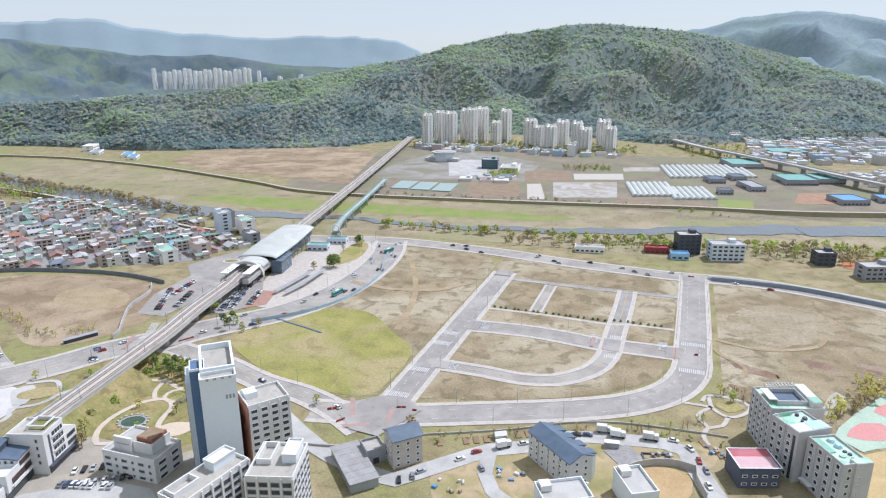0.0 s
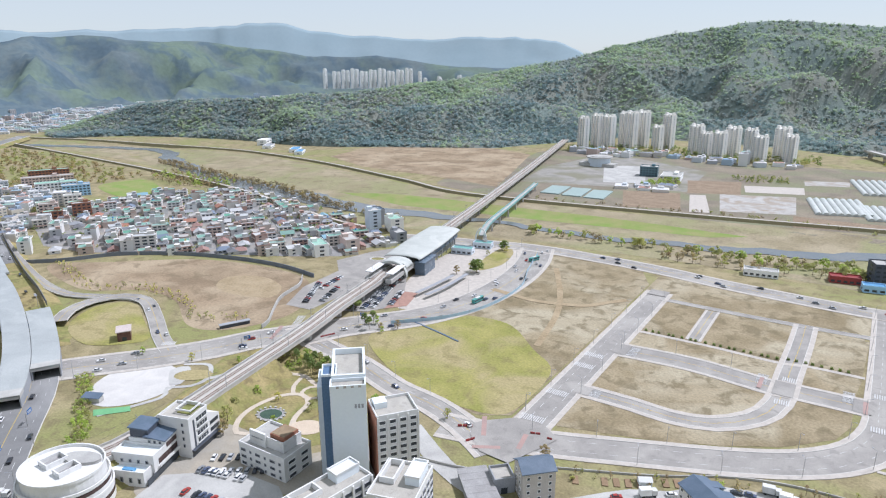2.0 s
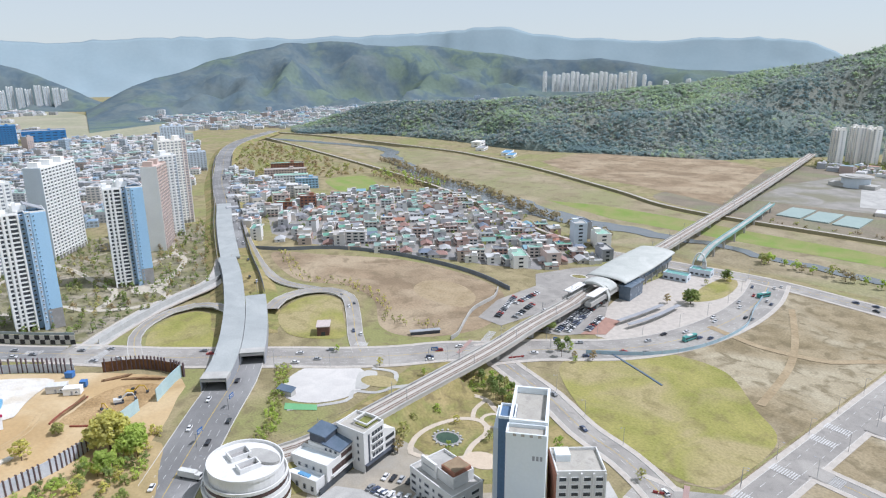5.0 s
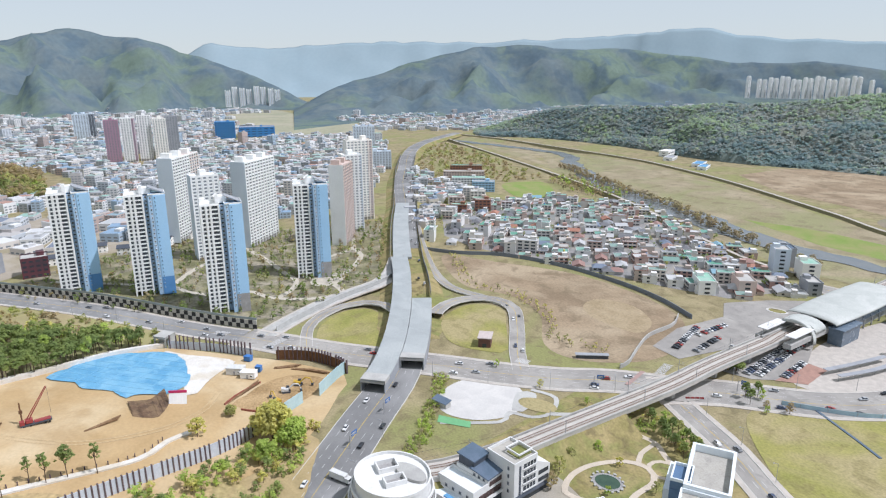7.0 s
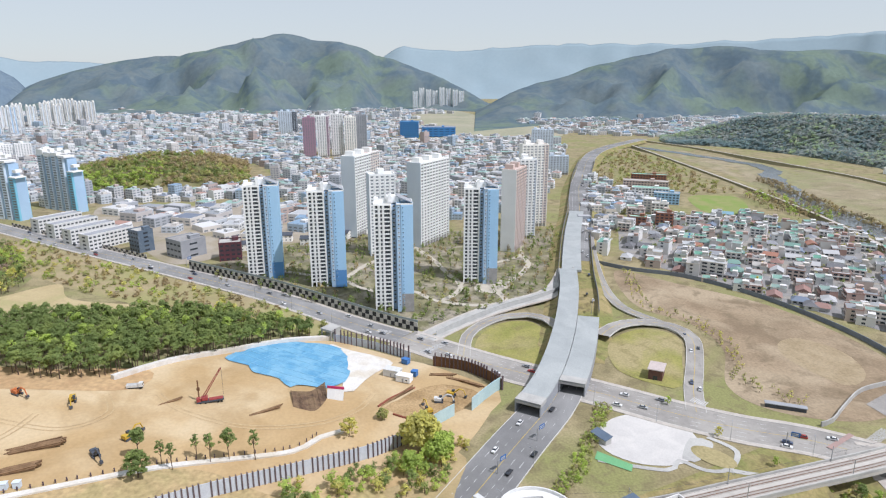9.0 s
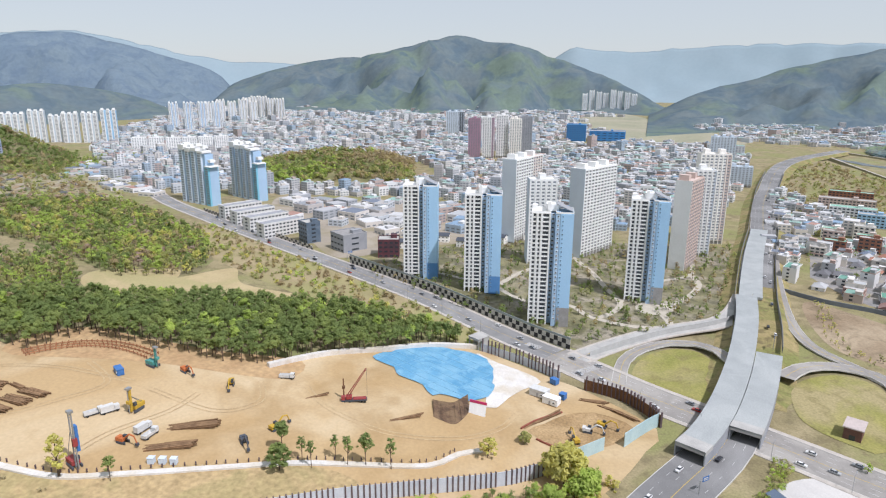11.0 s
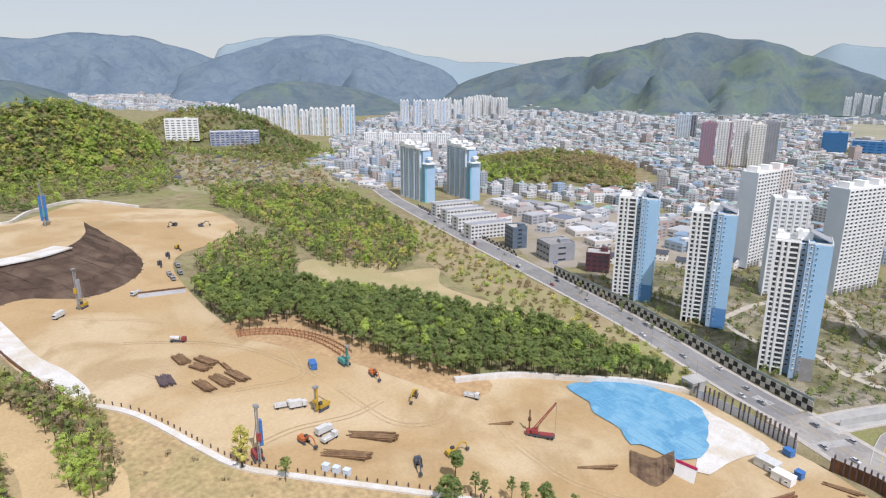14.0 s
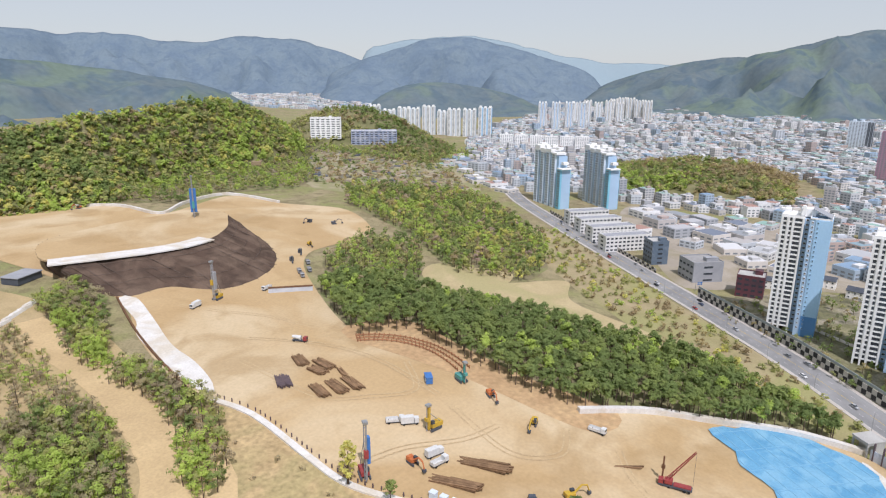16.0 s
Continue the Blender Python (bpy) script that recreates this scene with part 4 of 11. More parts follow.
# mixed woods behind
MIXED = [(-634, -525), (-740, -492), (-765, -420), (-705, -348), (-635, -256), (-548, -198), (-500, -188), (-470, -228), (-490, -262), (-515, -300), (-540, -360), (-572, -455)]
SMALL = [(-380, -250), (-409, -301), (-440, -318), (-478, -334), (-512, -300), (-490, -280), (-440, -232), (-405, -212), (-388, -218)]
floor_of(MIXED, M_LITTER, "leaf litter under the mixed wood")
floor_of(SMALL, M_LITTER, "leaf litter beside the site track", 0.19)
ROADSIDE = [(-430, 20), (-436, 45), (-470, 5), (-520, -62), (-560, -115), (-620, -190), (-680, -270), (-660, -300), (-580, -230), (-520, -160), (-480, -100), (-462, -60)]
floor_of(ROADSIDE, M_SCRUBLAND, "rough ground beside the road", 0.15)
drape("clearing", blob([(-455, -205), (-490, -192), (-531, -172), (-491, -145), (-478, -85), (-460, -72), (-451, -133)], 6), mat("sandy_clearing", (0.49, 0.395, 0.22), (0.43, 0.345, 0.185), 0.06, 0.8, 0.95, bump=0.1, c=(0.40, 0.35, 0.17), patch=0.03), 0.18, 8, "tan grass clearing behind the pines", "clearing")
drape("clearing", blob([(-432, -216), (-452, -244), (-480, -252), (-500, -222), (-508, -204), (-470, -190), (-446, -200)], 6), MATS["sandy_clearing"], 0.21, 8, "tan grass clearing inside the wood", "clearing")
grove("mixed_woods", MIXED, 6.6, [(F_PINE, 0.3, "dark pines in the mixed wood"), (F_BUD, 0.12, "budding brown trees in the wood"), (F_PINK, 0.03, "pinkish blossom trees in the wood"), (F_OLIVE, 0.17, "olive trees in the wood"), (F_YELLOW, 0.08, "yellow-green trees in the wood"), (F_GREEN, 0.3, "bright green trees in the wood")], 7, 13, 0.36, 11, leaves=20, leaf=0.8)
grove("roadside_scrub", ROADSIDE, 8.6,
      [(F_BUD, 0.4, "budding scrub beside the road"), (F_OLIVE, 0.36, "olive scrub beside the road"), (F_YELLOW, 0.12, "yellow blossom shrubs"), (F_GREEN, 0.12, "fresh green shrubs")], 2.5, 5.5, 0.62, 10, "bush", stem=False)
grove("pine_edge_scrub", [(-430, 26), (-446, 8), (-462, -30), (-466, -84), (-452, -84), (-452, -40), (-440, 2)], 5.0, [(F_OLIVE, 0.4, "olive scrub behind the pines"), (F_YELLOW, 0.2, "yellow-green scrub behind the pines"), (F_GREEN, 0.4, "fresh scrub behind the pines")], 5, 9, 0.45, 12, "bush")
floor_of([(-660, -380), (-800, -450), (-930, -540), (-1000, -620), (-900, -760), (-740, -760), (-640, -640), (-600, -540)], mat("terrace_ground", (0.40, 0.34, 0.23), (0.30, 0.27, 0.15), 0.05, 0.8, 0.95, bump=0.1, c=(0.27, 0.27, 0.12), patch=0.025), "rough terraces with small plots", 0.14)
grove("far_scrub", [(-660, -380), (-800, -450), (-930, -540), (-1000, -620), (-900, -760), (-740, -760), (-650, -640), (-620, -540)], 17.0,
      [(F_BUD, 0.45, "budding scrub on the terraces"), (F_OLIVE, 0.35, "olive shrubs on the terraces"), (F_PINE, 0.2, "small pines on the terraces")], 4, 9, 0.62, 9, "bush", stem=False)
# stepped garden plots on the slope, each a low bank of earth
M_PLOT = palette("garden_plots", [(0.46, 0.38, 0.26), (0.34, 0.28, 0.19), (0.40, 0.36, 0.20), (0.50, 0.44, 0.33), (0.26, 0.24, 0.17), (0.44, 0.33, 0.20), (0.33, 0.33, 0.17), (0.16, 0.17, 0.19)], 0.95, dirt=0.6)
px_, py_ = scatter(TERRACES, 17.0, 0.45)
plots = Build()
for x, y in zip(px_, py_):
    z = max(float(land(np.array([x]), np.array([y]))[0]), hill_z(x, y, HILLS["green"]) or 0)
    if z > 42:
        continue
    w, d = RNG.uniform(6, 13), RNG.uniform(3, 7)
    plots.box(-w, -d, z - 3.5, w, d, z + RNG.uniform(0.4, 1.3), radians(40) + RNG.normal(0, 0.25), (x, y))
stuff("garden_plot", plots.mesh("garden_plot"), M_PLOT, "brown and tan stepped garden plots with retaining edges", "garden plots")
grove("valley_woods", [(-830, -770), (-840, -960), (-900, -880), (-1000, -800), (-1100, -740), (-1190, -720), (-1210, -640), (-1050, -640), (-930, -690)], 11, [(F_PINE, 0.4, "dark pines at the edge of town"), (F_OLIVE, 0.3, "olive trees at the edge of town"), (F_GREEN, 0.3, "green trees at the edge of town")], 7, 12, 0.45, 7, stem=False)
drape("dry_slope", blob([(-264, -90), (-287, -20), (-272, 20), (-280, 52), (-262, 60), (-240, 20), (-236, -40), (-240, -84)], 6), mat("dry_slope_soil", (0.545, 0.405, 0.21), (0.47, 0.345, 0.175), 0.08, 0.5, 0.95, bump=0.15, c=(0.43, 0.345, 0.165), patch=0.05, grain=0.5), 0.3, 6, "dry sandy slope below the channel", "slope")
drape("dry_slope", blob([(-250, -198), (-256, -167), (-254.5, -129), (-254.5, -107), (-261, -88), (-240, -78), (-222, -100), (-220, -140), (-238, -175)], 6), mat("dry_slope_soil", (0.545, 0.405, 0.21), (0.47, 0.345, 0.175), 0.08, 1.0, 0.95, bump=0.15, c=(0.43, 0.345, 0.165), patch=0.05), 0.3, 6, "dry sandy slope below the site track", "slope")
grove("small_wood", SMALL, 6.0, [(F_PINE, 0.42, "dark pines beside the site track"), (F_BUD, 0.14, "brown budding trees beside the site track"), (F_OLIVE, 0.22, "olive trees beside the site track"), (F_GREEN, 0.22, "green trees beside the site track")], 8, 13, 0.3, 10)
# woods at the foot of the green hill and below the white sheets
HILLFOOT = [(-395, -590), (-436, -540), (-500, -566), (-530, -560), (-576, -550), (-640, -590), (-732, -719), (-622, -730), (-467, -680)]
floor_of(HILLFOOT, M_LITTER, "leaf litter at the foot of the green hill", 0.2)
grove("hill_foot_woods", HILLFOOT, 9.0, [(F_BARE, 0.14, "bare trees at the hill foot"), (F_PINE, 0.2, "dark pines at the hill foot"), (F_OLIVE, 0.31, "olive trees at the hill foot"), (F_GREEN, 0.35, "fresh green trees at the hill foot")], 7, 12, 0.42, 10, stem=False)
for poly in ([(-230, -237), (-247, -242), (-247, -207), (-251, -183), (-237, -150), (-221, -131), (-213, -140), (-226, -170), (-236, -200)], [(-270, -363), (-268, -320), (-250, -278), (-236, -250), (-226, -250), (-240, -330)], [(-212, -226), (-217, -208), (-206, -164), (-200, -150), (-180, -150), (-180, -230)]):
    floor_of(poly, M_LITTER, "leaf litter under the trees below the site", 0.2)
    grove("slope_woods", poly, 4.4, [(F_BARE, 0.22, "bare grey-brown trees below the site"), (F_PINE, 0.2, "dark trees below the site"), (F_OLIVE, 0.26, "olive trees below the site"), (F_GREEN, 0.32, "fresh green trees below the site")], 7, 13, 0.33, 10, leaves=30, leaf=0.62)
# scrub below the site
grove("slope_scrub", [(-246, -186), (-243, -225), (-248, -290), (-264, -330), (-270, -368), (-240, -350), (-238, -230), (-236, -190)], 4.6,
      [(F_BARE, 0.3, "bare grey scrub on the slope"), (F_OLIVE, 0.3, "olive scrub on the slope"), (F_GREEN, 0.4, "fresh green scrub on the slope")], 6, 12, 0.34, 11, "bush", leaves=28, leaf=0.62)
grove("slope_scrub", [(-258, -80), (-250, -130), (-240, -175), (-226, -150), (-222, -110), (-235, -70)], 13,
      [(F_BARE, 0.6, "sparse grey scrub on the dry slope"), (F_OLIVE, 0.4, "sparse olive scrub on the dry slope")], 1.5, 3.5, 0.6, 9, "bush", leaves=24, leaf=0.5)
grove("slope_scrub", [(-222, -320), (-220, -240), (-214, -185), (-200, -148), (-175, -130), (-120, -160), (-110, -320)], 5.6,
      [(F_BARE, 0.34, "bare scrub by the track"), (F_OLIVE, 0.4, "olive scrub by the track"), (F_GREEN, 0.26, "green scrub by the track")], 4, 10, 0.38, 10, "bush", leaves=26, leaf=0.62)
grove("slope_scrub", [(-262, 62), (-290, 76), (-316, 92), (-305, 98), (-262, 74), (-225, 45), (-190, 20), (-180, 0), (-230, 0), (-262, 15), (-268, 35)], 5.0,
      [(F_GREEN, 0.6, "fresh green shrubs by the pile wall"), (F_YELLOW, 0.15, "yellow-green shrubs by the pile wall"), (F_PINE, 0.25, "dark shrubs by the pile wall")], 4, 8, 0.42, 14, "bush", leaves=24, leaf=0.7)
grove("wall_foot_trees", [(-274, 18), (-283, 38), (-291, 55), (-300, 70), (-296, 82), (-286, 80), (-276, 62), (-268, 40), (-262, 22)], 5.4, [(F_PINE, 0.3, "dark shrubs at the foot of the pile wall"), (F_GREEN, 0.5, "bright green trees at the foot of the pile wall"), (F_YELLOW, 0.2, "yellow-green trees at the foot of the pile wall")], 4, 8, 0.46, 14, leaves=24, leaf=0.7)
# river banks and embankments
grove("bank_trees", [(-390, 520), (-521, 545), (-631, 580), (-767, 598), (-990, 640), (-990, 660), (-760, 618), (-625, 597), (-515, 560), (-390, 535)], 8, [(F_BARE, 0.7, "bare trees along the river bank"), (F_BUD, 0.3, "budding trees along the bank")], 5, 9, 0.5, 12)
grove("bank_trees", [(-150, 540), (-60, 540), (20, 560), (140, 560), (300, 520), (310, 540), (140, 585), (10, 580), (-60, 556), (-150, 556)], 9, [(F_OLIVE, 0.5, "budding willows by the river road"), (F_BARE, 0.3, "bare trees by the river road"), (F_BUD, 0.2, "brown budding trees")], 6, 10, 0.4, 10)
grove("verge_trees", [(-318, 262), (-352, 244), (-390, 262), (-420, 262), (-450, 246), (-470, 240), (-545, 258), (-545, 268), (-465, 250), (-430, 272), (-392, 272), (-352, 256), (-325, 275)], 5, [(F_OLIVE, 0.5, "row of young trees on the verge"), (F_YELLOW, 0.5, "row of yellow budding trees on the verge")], 2.5, 4.5, 0.34, 9)
grove("plot_edge_shrubs", [(-98, 227), (-70, 240), (-36, 255), (-6, 267), (14, 273), (22, 287), (25, 286), (22, 270), (-4, 262), (-34, 250), (-70, 234), (-96, 223)], 5.5, [(F_BUD, 0.5, "bare saplings along the street"), (F_OLIVE, 0.5, "young saplings along the street")], 2.5, 5, 0.3, 8)
grove("estate_trees", [(-440, 95), (-470, 135), (-500, 190), (-560, 205), (-640, 235), (-700, 245), (-690, 90), (-640, 0), (-570, -70), (-545, -70), (-480, 20)], 8.6, [(F_PINE, 0.55, "dark garden pines between the towers"), (F_BUD, 0.25, "budding garden trees between the towers"), (F_OLIVE, 0.2, "olive garden trees")], 3, 7.5, 0.36, 12)
grove("school_trees", [(-860, 540), (-760, 520), (-700, 560), (-720, 585), (-880, 600)], 9, [(F_BARE, 0.3, "bare trees by the school"), (F_GREEN, 0.4, "green trees by the school"), (F_BUD, 0.3, "reddish budding trees")], 6, 10, 0.42, 8)
grove("village_trees", [(-372, 415), (-460, 352), (-560, 292), (-640, 290), (-720, 310), (-740, 430), (-735, 530), (-692, 577), (-530, 535), (-420, 500), (-355, 455)], 17, [(F_OLIVE, 0.5, "small garden trees between houses"), (F_PINE, 0.5, "dark garden trees between houses")], 3, 6, 0.5, 7, stem=False)
grove("main_road_scrub", [(-720, 300), (-900, 355), (-1080, 420), (-1300, 520), (-1380, 600), (-1200, 600), (-1000, 570), (-880, 560), (-860, 460)], 15, [(F_OLIVE, 0.5, "olive scrub by the main road"), (F_BUD, 0.5, "budding scrub by the main road")], 3, 7, 0.8, 8, "bush", stem=False)
grove("east_scrub", [(70, 300), (76, 310), (100, 346), (140, 362), (160, 350), (110, 338), (88, 312), (78, 296)], 6, [(F_YELLOW, 0.6, "yellow budding trees by the school"), (F_BUD, 0.4, "brown budding trees")], 5, 9, 0.38, 10)


def tree_parts(name, at, h, spread, material, label, group="", per=26, shape="round", seed=1):
    """A single tree: tapered trunk, limbs and a crown of ragged clumps."""
    rnd = random.Random(seed)
    top = thing(name, at, rnd.uniform(0, 6), label, "tree", group)
    thin = 0.5 if shape == "pine" else 1.0
    b = Build().tube((0, 0, -0.6), (0.03 * h, 0.02 * h, h * 0.8), 0.028 * h * thin, 7, 0.01 * h)
    for k in range(6):
        a, z = rnd.uniform(0, 6.28), h * rnd.uniform(0.35, 0.7)
        r = spread * rnd.uniform(0.45, 0.8)
        b.tube((0.02 * h, 0.01 * h, z), (r * math.cos(a), r * math.sin(a), z + h * 0.16), 0.01 * h, 5, 0.004 * h)
    part("trunk", b, M_BARK, top)
    cs, rs = [], []
    for k in range(per):
        t, a = rnd.random(), rnd.uniform(0, 6.28)
        lo, hi = (0.62, 0.98) if shape == "pine" else (0.3, 0.97)
        prof = (1 - 0.5 * t) if shape == "pine" else math.sin((0.2 + 0.75 * t) * 3.1416) ** 0.6
        r = math.sqrt(rnd.random()) * spread * prof
        cs.append((r * math.cos(a), r * math.sin(a), h * (lo + (hi - lo) * t)))
        rs.append(spread * (rnd.uniform(0.2, 0.36) if shape == "pine" else rnd.uniform(0.16, 0.3)))
    v, f = clumps(cs, rs, 0.7, 20)
    part("crown", arrays("crown", v, f), material, top)
    return top

# ---- apartment towers ----
M_SKYBLUE = mat("sky_blue_render", (0.35, 0.55, 0.75), (0.38, 0.58, 0.77), 0.05, 1.0, 0.75, c=(0.37, 0.58, 0.79), patch=0.02, grain=0.08)
M_MIDBLUE = mat("mid_blue_render", (0.40, 0.55, 0.71), (0.37, 0.51, 0.67), 0.06, 1.0, 0.8, grain=0.08)
M_DEEPBLUE = mat("deep_blue_render", (0.10, 0.25, 0.50), (0.12, 0.27, 0.52), 0.1, 1.0, 0.75, grain=0.08)
M_PALEBLUE = mat("pale_blue_render", (0.62, 0.68, 0.74), (0.58, 0.64, 0.70), 0.06, 1.0, 0.8, grain=0.08)
M_OFFWHITE = mat("offwhite_render", (0.84, 0.84, 0.82), (0.79, 0.79, 0.77), 0.06, 1.0, 0.8, grain=0.08)
M_PINK = mat("pink_beige_render", (0.62, 0.50, 0.44), (0.58, 0.47, 0.42), 0.06, 1.0, 0.8, grain=0.08)
M_CREAM = mat("cream_render", (0.86, 0.84, 0.78), (0.82, 0.79, 0.74), 0.06, 1.0, 0.8, grain=0.08)
M_MAUVE = mat("mauve_render", (0.40, 0.25, 0.32), (0.36, 0.23, 0.29), 0.06, 1.0, 0.8, grain=0.08)
M_BASEGREY = mat("grey_granite", (0.36, 0.35, 0.34), (0.30, 0.29, 0.28), 0.3, 2.0, 0.7)
PANES = {}


def pane(w, h, material=None, depth=0.25):
    """Shared mesh of one window: a frame with a glass sheet set back in it."""
    key = (round(w, 2), round(h, 2), material.name if material else "")
    if key not in PANES:
        b = Build()
        t = 0.12
        b.box(-w / 2, -depth, 0, w / 2, 0.05, t).box(-w / 2, -depth, h - t, w / 2, 0.05, h).box(-w / 2, -depth, t, -w / 2 + t, 0.05, h - t).box(w / 2 - t, -depth, t, w / 2, 0.05, h - t)
        k = len(b.f)
        b.box(-w / 2 + t, -depth * 0.5, t, w / 2 - t, 0.05, h - t)
        m = b.mesh("window")
        m.materials.append(material or M_OFFWHITE)
        m.materials.append(M_GLASS)
        for p in m.polygons[k:]:
            p.material_index = 1
        PANES[key] = m
    return PANES[key]


def rim(x0, y0, x1, y1, z0, z1, t=0.3):
    """A parapet running round a flat roof, in one piece."""
    o, i = [(x0, y0), (x1, y0), (x1, y1), (x0, y1)], [(x0 + t, y0 + t), (x1 - t, y0 + t), (x1 - t, y1 - t), (x0 + t, y1 - t)]
    v = [(x, y, z) for ring_ in (o, i) for z in (z0, z1) for x, y in ring_]
    f = []
    for k in range(4):
        j = (k + 1) % 4
        f += [(k, j, 4 + j, 4 + k), (12 + k, 12 + j, 8 + j, 8 + k), (4 + k, 4 + j, 12 + j, 12 + k), (k, 8 + k, 8 + j, j)]
    return Build().add(v, f)


def windows_on(parent, x, y, z0, storey, count, w, h, material=None, turn=0.0, name="window"):
    for k in range(count):
        part(name, pane(w, h, material), None, parent, at=(x, y, z0 + k * storey), turn=turn)


def blue_tower(at, turn, floors, label):
    st = 2.8
    top = thing("apartment_tower", at, turn, label, "apartment tower", "blue and white towers of the estate")
    base, h = 4.0, 4.0 + floors * st
    b = Build().box(-13, 0, base, -1, 15, h)
    part("white_block", b, M_OFFWHITE, top, "white block with window bays")
    for x in (-12.6, -9.3, -6.6, -1.4):
        part("pilaster", Build().box(x - 0.45, -0.55, 0, x + 0.45, 0.0, h), M_OFFWHITE, top)
    for x in (-13, -7, -2):
        part("column", Build().box(x, 1, 0, x + 1, 14, base), M_OFFWHITE, top)
    thin, thick = (Build().box(-13.05, -d, -0.45, -0.95, 0.0, 0.35).mesh("floor_band") for d in (0.12, 0.3))
    for k in range(floors + 1):
        part("floor_band", thin if k % 5 else thick, M_OFFWHITE, top, at=(0, 0, base + k * st))
    part("recess", Build().box(-1, 2.6, 0, 2, 15, h - 1), M_MIDBLUE, top, "mid-blue recess between the blocks")
    part("blue_block", Build().box(5, -3, 13, 13, 15, h), M_SKYBLUE, top, "sky-blue gable")
    part("gable_foot", Build().box(5, -3, 0, 13, 15, 6).box(5.01, -2.99, 6, 12.99, 15, 13), M_DEEPBLUE if floors > 23 and at[1] < 40 else M_BASEGREY, top, "darker foot of the gable")
    part("stair_strip", Build().box(2, -2.6, 0, 5, 15, h + 0.5), M_MIDBLUE, top, "mid-blue strip with small windows")
    part("parapet", rim(-13, 0, -1, 15, h, h + 1.2), M_OFFWHITE, top)
    part("parapet", rim(2, -3, 13, 15, h + 0.5, h + 1.4), M_OFFWHITE, top)
    part("lift_house", Build().box(-4, 6, h, 4, 14, h + 4.5), M_OFFWHITE, top)
    part("stair_house", Build().box(-12.6, 9, h, -9.5, 14.5, h + 3), M_OFFWHITE, top)
    part("roof_fin", Build().box(-3.2, 3, h + 1, -1.2, 5.9, h + 6.5), M_OFFWHITE, top)
    b = Build().add([(2.5, 3, h + 5.5), (12.5, 3, h + 1.0), (12.5, 14, h + 1.0), (2.5, 14, h + 5.5), (2.5, 3, h + 5.0), (12.5, 3, h + 0.5), (12.5, 14, h + 0.5), (2.5, 14, h + 5.0)],
                    [(0, 1, 2, 3), (7, 6, 5, 4), (0, 4, 5, 1), (1, 5, 6, 2), (2, 6, 7, 3), (3, 7, 4, 0)])
    part("roof_screen", b, M_GREY, top, "sloping grey roof screen")
    for x, w in ((-11.0, 1.9), (-7.95, 1.4), (-4.0, 3.9)):
        windows_on(top, x, 0, base + 0.42, st, floors, w, 2.05)
    windows_on(top, 0.5, 2.6, base + 0.8, st, floors, 1.6, 1.3)
    windows_on(top, 3.5, -2.6, base + 0.8, st, floors, 1.0, 1.2)
    windows_on(top, 6.3, -3, base + 0.8, st, floors, 0.8, 1.0, M_SKYBLUE)
    return top


blue_tower((-541, -25, 6), radians(96), 24, "blue and white apartment tower behind the checkered wall")
blue_tower((-519, 24, 5), radians(93), 24, "blue and white apartment tower behind the checkered wall")
blue_tower((-474, 71, 0.6), radians(90), 25, "blue and white apartment tower beside the checkered wall")
blue_tower((-529, 139, 0), radians(82), 25, "blue and white apartment tower above the slip road")


